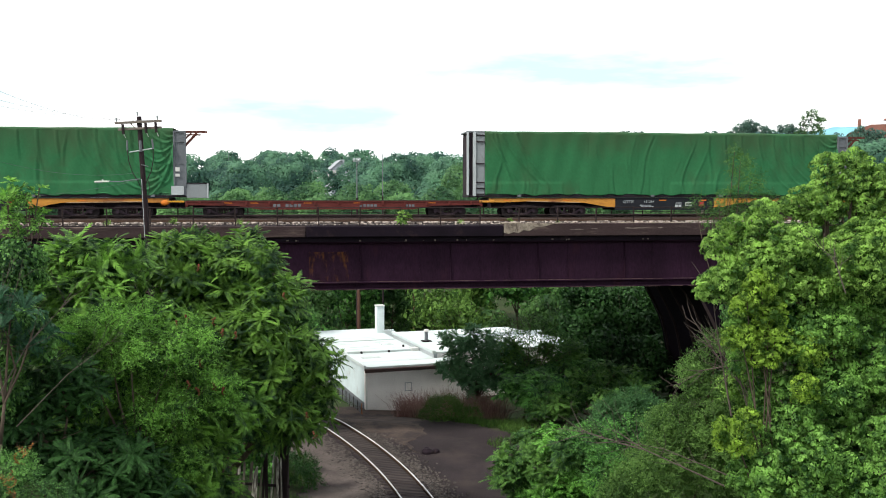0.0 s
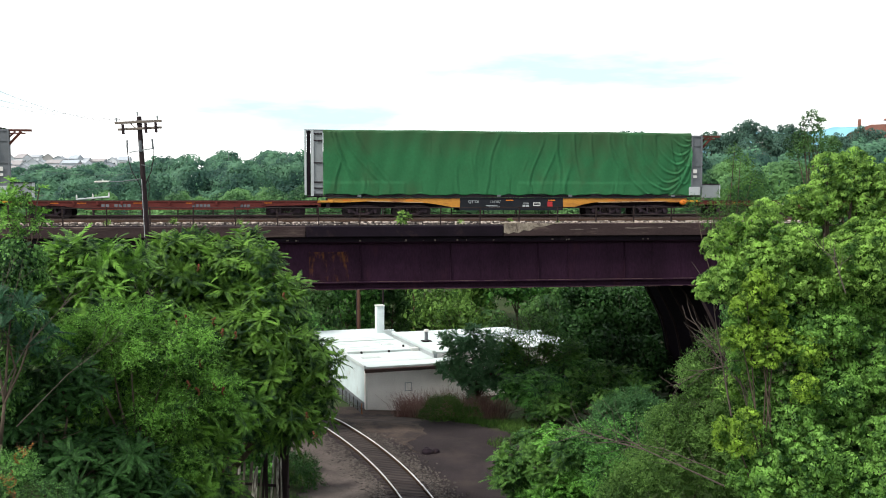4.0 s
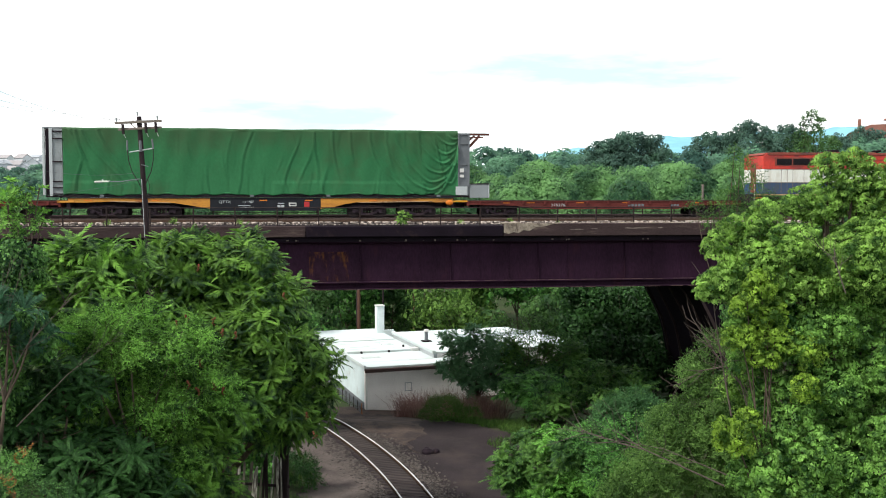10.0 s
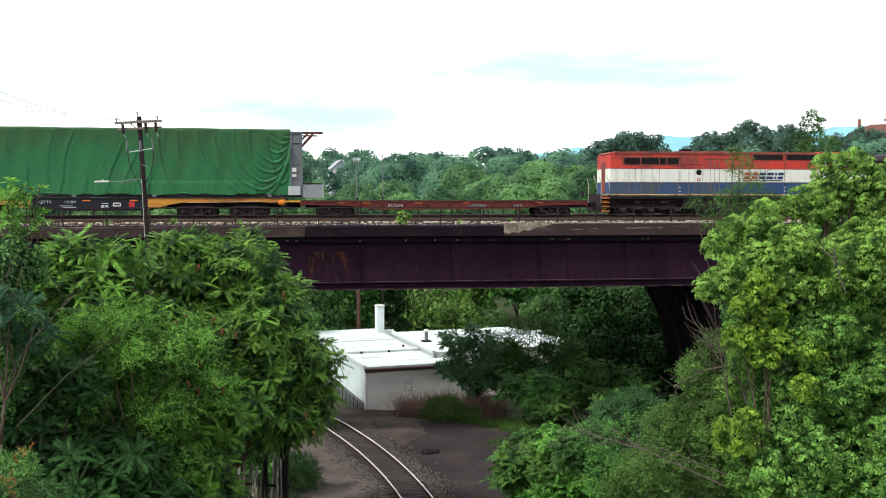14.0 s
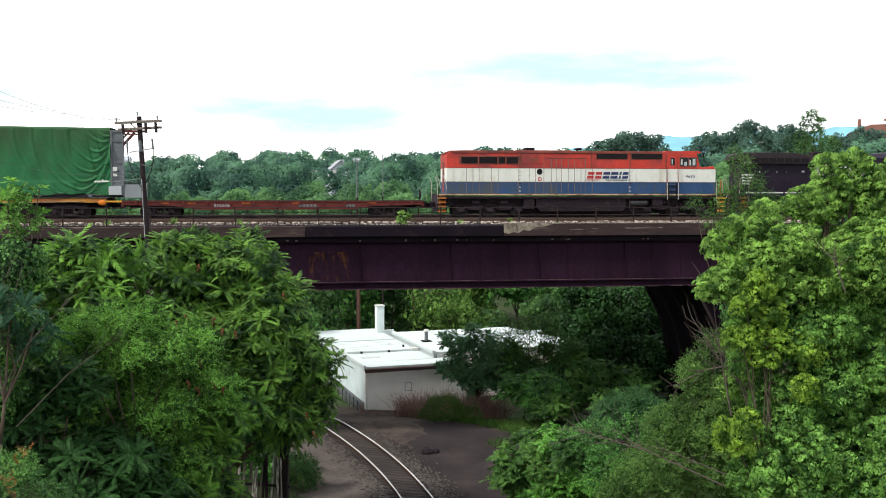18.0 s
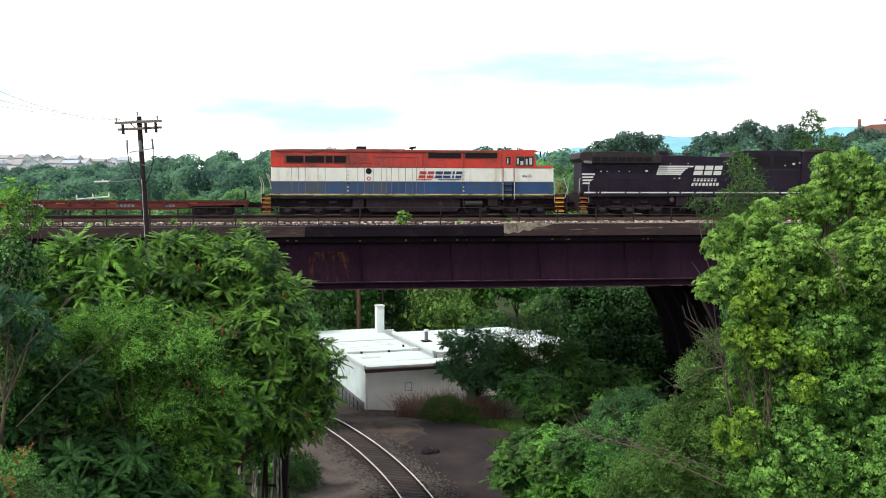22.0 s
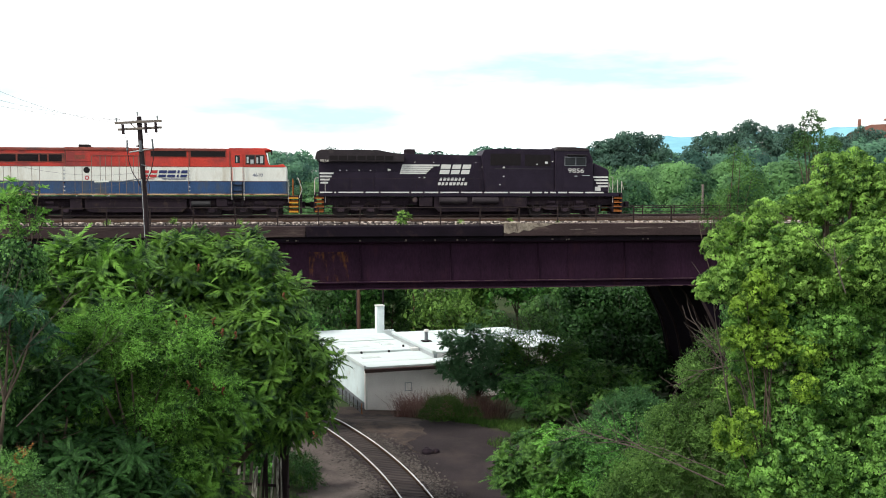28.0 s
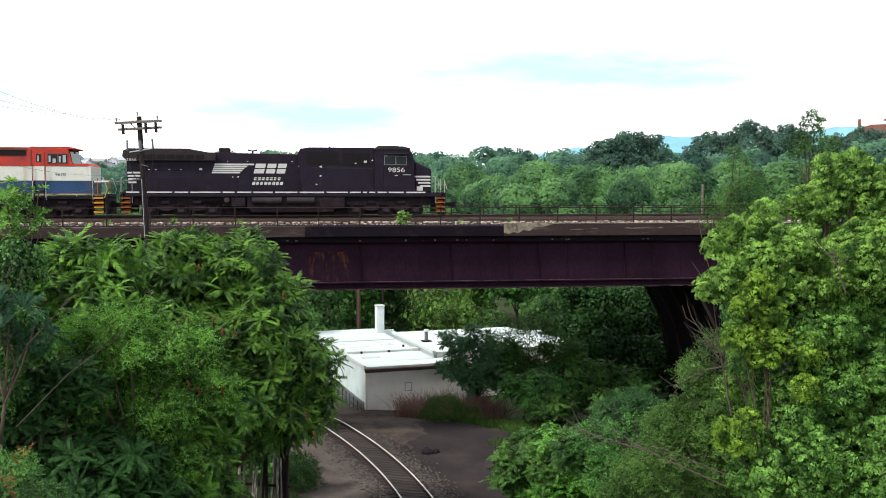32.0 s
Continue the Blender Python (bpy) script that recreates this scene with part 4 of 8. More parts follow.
def red_loco():
    """Spans x 0 to 21, cab at the far end of x; full-width body in three bands of colour."""
    top = empty("striped_locomotive", Matrix(), "faded red, white and blue diesel locomotive with a full-width body", "locomotive")
    P = lambda name, bm, m, label="", parent=None: part(name, bm, m, parent or top, label)
    x0, x1 = 0.65, 19.75
    nose = 19.75
    P("frame", B(0.1, 20.75, -1.5, 1.5, 1.28, 1.44, bevel=0.02), M_UNDER)
    P("sill", B(0.5, 19.8, -1.56, 1.56, 1.50, 1.60, bevel=0.02), M_SILL, "rust-streaked yellow sill stripe")
    blue = P("body_lower", B(x0, nose, -1.52, 1.52, 1.60, 2.43, bevel=0.015), M_BLUEP, "faded navy blue lower body side")
    white = P("body_middle", B(x0, nose, -1.515, 1.515, 2.43, 3.36, bevel=0.012), M_WHITEP, "dirty white middle body side")
    red = P("body_upper", PR([(x0, 3.36), (x0, 4.30), (x0 + 0.25, 4.48), (18.35, 4.48), (18.55, 3.50), (18.75, 3.45), (19.55, 3.55), (nose, 3.36)], -1.51, 1.51, bevel=0.02), M_REDP, "faded orange-red upper body side")
    roof = P("roof", PR([(x0 - 0.05, 4.36), (x0 + 0.2, 4.53), (2, 4.56), (18.5, 4.56), (18.5, 4.47), (x0 + 0.2, 4.46)], -1.42, 1.42, bevel=0.02), M_REDDARK, "soot-stained roof")
    P("roof_edge", B(x0 + 0.3, 15.85, -1.55, -1.40, 4.37, 4.51, bevel=0.015), M_REDDARK)
    P("cab_roof", PR([(15.9, 4.50), (16.1, 4.60), (18.45, 4.60), (18.75, 4.48), (18.4, 4.44), (15.9, 4.44)], -1.50, 1.50, bevel=0.02), M_REDP)
    P("radiator_surround", B(1.5, 5.72, -1.523, -1.511, 3.60, 4.20, bevel=0.005), M_REDDARK, "sooty surround of the radiator openings", parent=red)
    for a, b in ((1.65, 2.77), (2.88, 4.13), (4.23, 4.67), (4.77, 5.57)):
        for k in range(5):
            P("louvre_blade", B(a + 0.02, b - 0.02, -1.545, -1.536, 3.70 + 0.083 * k, 3.715 + 0.083 * k), M_UNDER, parent=red)
        P("radiator_louvre", B(a, b, -1.535, -1.524, 3.67, 4.11), M_GRILLE, "dark radiator opening", parent=red)
    for a, b in ((11.1, 13.3), (13.62, 15.8)):
        P("intake_grille", B(a - 0.05, b + 0.05, -1.525, -1.511, 3.98, 4.40), M_REDDARK, parent=red)
        P("intake_louvre", B(a, b, -1.535, -1.526, 4.02, 4.37), M_GRILLE, parent=red)
    P("brake_hatch", B(5.85, 7.36, -1.53, -1.511, 3.66, 4.32, bevel=0.01), M_REDP, parent=red)
    P("hatch_grille", B(6.35, 7.0, -1.536, -1.531, 3.82, 4.08), M_REDDARK, parent=red)
    # body side doors and seams
    seams = [2.0, 2.45, 2.88, 3.72, 4.19, 5.62, 6.35, 6.8, 7.38, 7.92, 8.25, 8.62, 9.1, 9.54, 10.0, 10.30, 10.82, 13.45, 16.15]
    for s in seams:
        P("panel_seam", B(s - 0.018, s + 0.018, -1.529, -1.521, 1.62, 2.42), M_SEAM, parent=blue)
        P("panel_seam", B(s - 0.014, s + 0.014, -1.524, -1.516, 2.44, 3.35), M_SEAM, parent=white)
    for s in seams[8:16]:
        P("panel_seam", B(s - 0.02, s + 0.02, -1.519, -1.511, 3.37, 4.02), M_SEAM, parent=red)
    P("door_head", B(7.45, 10.4, -1.525, -1.511, 4.02, 4.07), M_REDDARK, parent=red)
    for s in (5.78, 10.72, 13.5, 16.1):
        P("frame_rib", B(s - 0.035, s + 0.035, -1.53, -1.511, 3.37, 4.40), M_REDDARK, parent=red)
    P("band_line", B(0.7, 19.6, -1.526, -1.516, 3.345, 3.375), M_REDDARK, parent=white)
    P("band_line", B(0.7, 19.6, -1.529, -1.521, 2.405, 2.435), M_SEAM, parent=blue)
    for s in (5.70, 13.5):
        for z in (1.80, 2.05, 2.3, 2.6, 2.85, 3.1):
            P("hinge", B(s - 0.05, s + 0.05, -1.54, -1.52, z - 0.04, z + 0.04), M_GREYLIGHT if z != 2.3 else M_UNDER)
    P("round_hatch", T((7.08, -1.53, 3.12), (7.08, -1.515, 3.12), 0.20, seg=20), M_GRILLE, parent=white)
    P("emblem_disc", T((7.09, -1.525, 2.62), (7.09, -1.515, 2.62), 0.14, seg=20), M_REDLOGO, parent=white)
    P("emblem_centre", T((7.09, -1.53, 2.62), (7.09, -1.525, 2.62), 0.08, seg=20), M_WHITE, parent=white)
    # name on the side, as plain bars in its colours
    for a, w, m in ((10.42, 0.46, M_REDLOGO), (10.98, 0.44, M_REDLOGO), (11.52, 0.48, M_BLUELOGO), (12.08, 0.50, M_BLUELOGO), (12.68, 0.14, M_BLUELOGO), (12.92, 0.40, M_BLUELOGO)):
        for z0, z1 in ((2.66, 2.84), (2.93, 3.12)):
            bm = bmesh.new()
            slant_bar(bm, a + 0.2 * (z0 - 2.66), a + w + 0.2 * (z0 - 2.66), z0, z1, 0.2, -1.532)
            P("name_bar", bm, m, "slanted lettering bar", parent=white)
    for a, b, m in ((10.34, 11.30, M_REDLOGO), (11.75, 13.30, M_BLUELOGO)):
        bm = bmesh.new()
        slant_bar(bm, a, b, 2.54, 2.59, 0.2, -1.532)
        P("underline", bm, m, parent=white)
    text("road_number", "4610", 0.29, pose(17.88, -1.524, 2.82, 90), M_BLUELOGO, white, 1.15)
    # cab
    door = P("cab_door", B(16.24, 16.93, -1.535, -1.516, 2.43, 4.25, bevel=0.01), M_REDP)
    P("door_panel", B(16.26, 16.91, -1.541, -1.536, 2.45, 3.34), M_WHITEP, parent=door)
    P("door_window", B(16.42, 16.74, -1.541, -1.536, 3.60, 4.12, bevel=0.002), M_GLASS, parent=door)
    # pale strip painted for the bright far window seen through the glass
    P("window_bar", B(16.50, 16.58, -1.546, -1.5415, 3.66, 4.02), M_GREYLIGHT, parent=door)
    P("window_frame", B(17.08, 18.36, -1.53, -1.511, 3.50, 4.18, bevel=0.01), M_REDDARK, parent=red)
    for a, b in ((17.14, 17.70), (17.76, 18.30)):
        P("window_pane", B(a, b, -1.536, -1.531, 3.56, 4.12), M_GLASS, parent=red)
    # light pieces on the panes stand in for sky showing through
    for a, b, z0, z1 in ((17.18, 17.30, 3.62, 4.02), (17.42, 17.62, 3.58, 3.84), (17.80, 17.92, 3.60, 3.98), (18.04, 18.24, 3.60, 4.06)):
        P("cab_interior", B(a, b, -1.541, -1.5365, z0, z1), M_GREYLIGHT, "pale pieces painted as sky seen through the cab", parent=red)
    P("windscreen", PR([(18.38, 4.38), (18.53, 3.55), (18.57, 3.55), (18.42, 4.38)], -1.2, 1.2), M_GLASS, parent=red)
    P("mirror", B(18.75, 18.85, -1.62, -1.55, 4.15, 4.5), M_GRILLE)
    lad = bmesh.new()
    for z in (0.55, 0.95, 1.35, 1.75, 2.15):
        box(lad, 16.3, 16.88, -1.62, -1.535, z, z + 0.05)
    for x in (16.28, 16.88):
        box(lad, x - 0.02, x + 0.02, -1.6, -1.54, 0.5, 2.4)
    P("ladder", lad, M_GRILLE)
    for x in (16.2, 17.0):
        handrail(top, [(x, -1.56, 2.4), (x, -1.62, 2.6), (x, -1.62, 3.4), (x, -1.56, 3.5)], 0.02, M_REDDARK)
        handrail(top, [(x, -1.58, 1.2), (x, -1.64, 1.3), (x, -1.64, 2.3), (x, -1.58, 2.4)], 0.02, M_HANDRAIL)
    # roof things
    P("exhaust_stack", B(6.35, 7.0, -0.4, 0.4, 4.55, 4.82, bevel=0.03), M_GRILLE)
    bm = B(10.1, 10.2, -0.15, 0.15, 4.55, 4.72)
    for k in range(3):
        tube(bm, (9.95, -0.2 + 0.2 * k, 4.74), (10.4 - 0.1 * k, -0.2 + 0.2 * k, 4.78), 0.035, 0.08, 8)
    P("air_horn", bm, M_GRILLE)
    P("roof_hatch", B(5.6, 9.6, -0.9, 0.9, 4.55, 4.62, bevel=0.02), M_REDDARK)
    # below
    P("fuel_tank", PR([(6.9, 1.28), (13.3, 1.28), (13.3, 0.7), (13.0, 0.38), (7.2, 0.38), (6.9, 0.7)], -1.40, 1.40, bevel=0.03), M_UNDER, "long black fuel tank")
    P("underframe", B(0.6, 20.0, -1.15, 1.15, 0.80, 1.275), M_UNDER)
    P("brake_rigging", B(5.9, 14.5, -0.85, 0.85, 0.16, 0.78), M_UNDER)
    P("equipment_box", B(6.0, 6.75, -1.45, -0.8, 0.55, 1.28, bevel=0.03), M_UNDER)
    P("battery_box", B(15.2, 15.9, -1.45, -0.9, 0.75, 1.28, bevel=0.02), M_UNDER)
    P("sand_pipe", poly_tube([(13.5, -1.4, 1.25), (13.55, -1.42, 0.6), (13.8, -1.42, 0.3)], 0.03, 0.03), M_TRUCK)
    P("air_reservoir", T((13.6, -1.3, 0.95), (14.8, -1.3, 0.95), 0.2, seg=12), M_TANK)
    truck(top, 3.7, (-2.0, 0.0, 2.0), 0.53, 0.85, True)
    truck(top, 16.9, (-2.0, 0.0, 2.0), 0.53, 0.85, True)
    steps(top, 0.05, 0.62, M_STEP)
    steps(top, 19.9, 20.5, M_STEP)
    for z in (0.42, 0.72, 1.02, 1.32):
        P("step_edge", B(19.9, 20.5, -1.54, -1.521, z - 0.05, z + 0.05), M_YELLOW)
        P("step_edge", B(0.05, 0.62, -1.54, -1.521, z - 0.05, z + 0.05), M_STEP)
    P("end_door", B(x0 - 0.03, x0 + 0.01, -0.4, 0.4, 1.7, 3.8), M_REDDARK)
    P("end_plate", B(0.0, 0.1, -1.45, 1.45, 0.4, 1.6), M_UNDER)
    P("pilot", B(20.6, 20.75, -1.45, 1.45, 0.25, 1.6, bevel=0.03), M_UNDER)
    for y in (-1.5, 1.5):
        handrail(top, [(0.02, y, 1.0), (0.02, y, 2.3), (-0.12, y, 2.75)])
        handrail(top, [(0.75, y, 1.5), (0.55, y, 2.5), (0.35, y, 2.95)])
        handrail(top, [(19.85, y, 1.0), (19.85, y, 2.6)], 0.02)
        handrail(top, [(20.55, y, 1.3), (20.75, y, 1.9), (20.5, y, 2.65), (20.42, y, 2.65)], 0.022)
        handrail(top, [(20.15, y, 1.5), (20.15, y, 2.6)], 0.03, M_STEP)
    for k in range(3):
        handrail(top, [(20.62, -0.8 + 0.5 * k, 1.5), (20.62, -0.8 + 0.5 * k, 2.5)], 0.02, M_STEP)
    coupler(top, 0.0, -1)
    coupler(top, 20.7, 1)
    return top


def red_flat(number=""):
    """An empty flat car, x 0 to 19.6."""
    top = empty("empty_flatcar", Matrix(), "empty brown-red flatcar with a worn plank deck", "flatcar", "flatcars of the train")
    P = lambda name, bm, m, label="": part(name, bm, m, top, label)
    L = 19.6
    P("side_sill", PR([(0.0, 1.10), (0.0, 0.86), (3.3, 0.80), (4.6, 0.58), (15.0, 0.58), (16.3, 0.80), (L, 0.86), (L, 1.10)], -1.46, -1.40), M_FLATRED, "worn brown-red fish-belly side sill")
    P("side_sill", PR([(0.0, 1.10), (0.0, 0.86), (3.3, 0.80), (4.6, 0.58), (15.0, 0.58), (16.3, 0.80), (L, 0.86), (L, 1.10)], 1.40, 1.46), M_FLATRED)
    P("sill_cap", B(0, L, -1.50, -1.36, 1.08, 1.12), M_FLATRED)
    P("sill_flange", PR([(4.6, 0.56), (15.0, 0.56), (15.0, 0.60), (4.6, 0.60)], -1.52, -1.36), M_FLATRED)
    P("centre_sill", B(0.3, L - 0.3, -0.35, 0.35, 0.65, 1.1), M_UNDER)
    rng = random.Random(9)
    plank = None
    n = 76
    for i in range(n):
        a = i * L / n
        bm = B(a + 0.006, a + L / n - 0.006, -1.44, 1.44, 1.10, 1.165 + rng.uniform(0, 0.02))
        P("plank", bm, M_PLANK)
    for i in range(13):
        P("stake_pocket", B(0.8 + i * 1.5, 0.94 + i * 1.5, -1.53, -1.461, 0.86, 1.08, bevel=0.01), M_FLATRED)
    for x in (2.4, 4.1, 7.6, 10.9, 15.9):
        P("reflector", B(x, x + 0.55, -1.466, -1.4605, 0.97, 1.02), M_ORANGE, "orange reflector strip")
    if number:
        text("car_number", number, 0.27, pose(6.3, -1.464, 0.83, 90), M_GREYLIGHT, top, 1.3)
    for x, n, s in (((11.3, 5, 0.18), (14.4, 3, 0.16)) if number else ((5.6, 7, 0.2), (11.3, 5, 0.18), (14.4, 3, 0.16))):
        for i in range(n):
            if i != 2 or n < 6:
                P("lettering_bar", B(x + i * s * 1.35, x + i * s * 1.35 + s, -1.467, -1.461, 0.74, 0.74 + s * 0.95), M_GREYSTEEL, "worn pale lettering")
    P("end_sill", B(-0.05, 0.12, -1.45, 1.45, 0.75, 1.12, bevel=0.02), M_FLATRED)
    P("end_sill", B(L - 0.12, L + 0.05, -1.45, 1.45, 0.75, 1.12, bevel=0.02), M_FLATRED)
    bm = T((L - 0.15, -0.6, 1.0), (L - 0.15, -0.6, 1.9), 0.03)
    bmesh.ops.create_cone(bm, cap_ends=True, segments=16, radius1=0.28, radius2=0.28, depth=0.05, matrix=pose(L - 0.1, -0.6, 1.6, 0, 90, 0))
    P("brake_wheel", bm, M_UNDER)
    truck(top, 2.3, (-0.87, 0.87), 0.42, 0.62)
    truck(top, L - 2.3, (-0.87, 0.87), 0.42, 0.62)
    coupler(top, 0.0, -1, 0.84)
    coupler(top, L, 1, 0.84)
    return top


def heavy_flat(number="131287"):
    """A heavy flat car with a deep black middle, x 0 to 25.0, on four two-axle trucks."""
    top = empty("heavy_flatcar", Matrix(), "golden yellow heavy flatcar with a black middle panel", "flatcar", "flatcars of the train")
    P = lambda name, bm, m, label="": part(name, bm, m, top, label)
    for y0, y1 in ((-1.46, -1.38), (1.38, 1.46)):
        P("side_sill", PR([(0.0, 1.30), (0.0, 1.05), (0.9, 1.02), (3.2, 1.12), (5.2, 1.06), (6.6, 1.0), (7.6, 0.84), (8.4, 0.70), (8.9, 0.62), (8.9, 1.30)], y0, y1), M_CARYELLOW, "golden yellow side sill")
        P("middle_panel", B(8.9, 16.1, y0, y1, 0.48, 1.30), M_CARBLACK, "black lettered side panel")
        P("side_sill", PR([(16.1, 0.62), (16.8, 0.68), (17.6, 0.90), (18.4, 1.03), (20.0, 1.08), (21.8, 1.12), (24.0, 1.02), (25.0, 1.05), (25.0, 1.30), (16.1, 1.30)], y0, y1), M_CARYELLOW, "golden yellow side sill")
    P("deck", B(0.0, 25.0, -1.5, 1.5, 1.30, 1.36), M_CARBLACK)
    P("centre_sill", B(0.3, 24.7, -0.5, 0.5, 0.62, 1.3), M_UNDER)
    for a, b in ((8.3, 8.9), (16.1, 16.75)):
        P("sill_post", B(a, b, -1.475, -1.461, 0.66, 1.26, bevel=0.005), M_CARYELLOW)
    text("car_mark", "QTTX", 0.25, pose(9.85, -1.464, 1.06, 90), M_GREYLIGHT, top, 1.15)
    text("car_number", number, 0.22, pose(11.35, -1.464, 1.06, 90), M_GREYLIGHT, top, 1.15)
    for x0, x1, z0, z1 in ((10.7, 11.5, 0.80, 0.84), (10.8, 11.7, 0.70, 0.735), (13.3, 13.7, 0.95, 1.0), (13.25, 13.45, 0.68, 0.86), (13.5, 13.7, 0.68, 0.86)):
        P("lettering_bar", B(x0, x1, -1.468, -1.461, z0, z1), M_GREYLIGHT)
    P("data_plate", B(14.0, 14.5, -1.468, -1.461, 0.78, 1.02), M_WHITE)
    P("data_plate_text", B(14.06, 14.44, -1.472, -1.4685, 0.85, 0.95), M_CARBLACK)
    P("stencil_square", B(15.0, 15.35, -1.468, -1.461, 0.74, 1.08), M_REDLOGO, "orange-red square mark")
    for x in (1.0, 5.2, 12.1, 15.05, 19.3):
        P("reflector", B(x, x + 0.5, -1.469, -1.461, 1.13, 1.20), M_ORANGE)
    # orange-brown strips put the shade at the sill's lower edge into colour
    for a, b, c, d in ((2.6, 1.085, 6.4, 0.985), (18.6, 1.0, 23.6, 1.07)):
        P("sill_lip", PR([(a, b), (c, d), (c, d + 0.055), (a, b + 0.055)], -1.478, -1.461), M_SILL, "orange-brown lip painted as the sill's shaded lower edge")
    bm = bmesh.new()
    bmesh.ops.create_icosphere(bm, subdivisions=3, radius=1, matrix=Matrix.Translation((24.75, -1.42, 1.02)) @ Matrix.Diagonal((0.26, 0.12, 0.19, 1)))
    P("end_bracket", bm, M_ORANGE, "orange-painted end casting")
    P("end_bar", B(24.95, 26.0, -1.46, -1.34, 1.03, 1.15, bevel=0.03), M_YELLOW, "orange-yellow uncoupling bar")
    P("end_bracket", B(-0.7, 0.4, -1.5, -1.2, 1.0, 1.15, bevel=0.04), M_CARYELLOW)
    P("end_sill", B(-0.1, 0.12, -1.4, 1.4, 0.7, 1.3), M_UNDER)
    P("end_sill", B(24.88, 25.1, -1.4, 1.4, 0.7, 1.3), M_UNDER)
    for x in (2.3, 5.7, 19.2, 22.6):
        truck(top, x, (-0.87, 0.87), 0.42, 0.62)
    for x in (4.0, 20.9):
        P("span_bolster", B(x - 2.6, x + 2.6, -0.6, 0.6, 0.85, 1.05), M_UNDER)
    coupler(top, 0.0, -1, 0.84)
    coupler(top, 25.0, 1, 0.84)
    return top


def tarp_load(seed):
    """A grey steel structure under a green tarpaulin, x 0 to 27.7, resting on the heavy flat at z 1.36."""
    top = empty("tarped_load", Matrix(), "grey steel load under a creased green tarpaulin", "cargo", "tarped loads of the train")
    P = lambda name, bm, m, label="": part(name, bm, m, top, label)
    L = 27.7
    P("steel_core", B(1.35, 25.3, -1.12, 1.36, 1.50, 5.66), M_GREYSTEEL)
    P("base_beam", B(0.15, L - 0.1, -1.40, 1.42, 1.37, 1.50), M_UNDER)
    for x in (3.5, 13.0, 18.0, 25.4):
        P("tie_down_lug", B(x, x + 0.25, -1.50, -1.402, 1.40, 1.54, bevel=0.01), M_GREYSTEEL)
    # near end frame: two posts with cross plates
    P("end_post", B(0.0, 0.14, -1.45, -1.25, 1.52, 5.80, bevel=0.01), M_GREYLIGHT, "light grey end post")
    P("end_post", B(0.42, 0.62, -1.48, -1.25, 1.45, 5.80, bevel=0.01), M_GREYLIGHT, "light grey end post")
    P("end_web", B(0.16, 0.40, -1.30, 1.30, 1.52, 5.75), M_UNDER)
    P("end_plate", B(0.62, 1.22, -1.40, 1.38, 1.45, 5.76), M_GREYMID)
    for z in (1.55, 1.95, 2.35, 3.62, 5.10, 5.55):
        P("cross_rib", B(0.62, 1.20, -1.47, -1.401, z, z + 0.07), M_UNDER)
    P("end_cap", B(0.0, 1.24, -1.40, 1.38, 5.76, 5.86, bevel=0.01), M_GREYSTEEL)
    # far end frame with bracket and box
    P("end_plate", B(26.62, 27.65, -1.40, -1.15, 1.45, 5.70), M_GREYSTEEL)
    for x in (26.85, 27.55):
        P("end_post", B(x, x + 0.1, -1.47, -1.401, 2.1, 5.68), M_GREYSTEEL)
    for z in (3.55, 4.95, 5.58):
        P("cross_rib", B(26.85, 27.65, -1.455, -1.401, z, z + 0.07), M_GREYSTEEL)
    P("light_plate", B(26.7, 27.5, -1.49, -1.402, 1.52, 2.10, bevel=0.01), M_GREYLIGHT, "pale grey plate at the load's foot")
    for z0, z1 in ((3.05, 3.32), (2.72, 2.90)):
        P("placard", B(26.98, 27.25, -1.49, -1.472, z0, z1), M_WHITE, "small white placard")
    P("foot_box", B(27.66, 28.95, -1.40, -0.95, 1.33, 2.26, bevel=0.02), M_GREYMID)
    P("foot_box_edge", B(28.955, 29.02, -1.42, -0.93, 1.33, 2.30), M_GREYLIGHT, "white edge of the foot box")
    P("foot_box_lid", B(27.66, 28.98, -1.43, -0.92, 2.262, 2.32), M_UNDER)
    P("top_beam", B(27.66, 29.0, -1.36, -1.22, 5.56, 5.70), M_BRACKET, "rusty red bracket beam")
    P("top_beam", B(27.66, 28.6, -1.36, -1.22, 5.40, 5.48), M_BRACKET)
    P("knee_brace", poly_tube([(27.62, -1.29, 4.75), (28.35, -1.29, 5.55)], 0.085, 0.085), M_BRACKET)
    P("knee_brace", poly_tube([(27.62, -1.29, 5.2), (28.0, -1.29, 5.55)], 0.06, 0.06), M_BRACKET)
    # the cloth: a thin shell over the top and down the side, sagging and creased
    rng = np.random.default_rng(seed)
    nx, ns = 300, 104
    xs = np.linspace(1.25, 27.02, nx)
    prof = []
    for k in range(ns):
        s = k / (ns - 1)
        if s < 0.68:
            q = s / 0.68
            prof.append((-1.43, 1.54 + q * 4.16, 1.0, q))
        elif s < 0.74:
            a = (s - 0.68) / 0.06 * math.pi / 2
            prof.append((-1.43 + 0.14 * (1 - math.cos(a)), 5.70 + 0.14 * math.sin(a), 0.6, 1.0))
        else:
            q = (s - 0.74) / 0.26
            prof.append((-1.29 + q * 2.7, 5.84, 0.25, 1.0))
    prof = np.array(prof)
    X = np.repeat(xs[:, None], ns, 1)
    Yv = np.repeat(prof[None, :, 0], nx, 0)
    Z = np.repeat(prof[None, :, 1], nx, 0)
    W = np.repeat(prof[None, :, 2], nx, 0)
    Qd = np.repeat(prof[None, :, 3], nx, 0)
    fold = np.zeros_like(X)
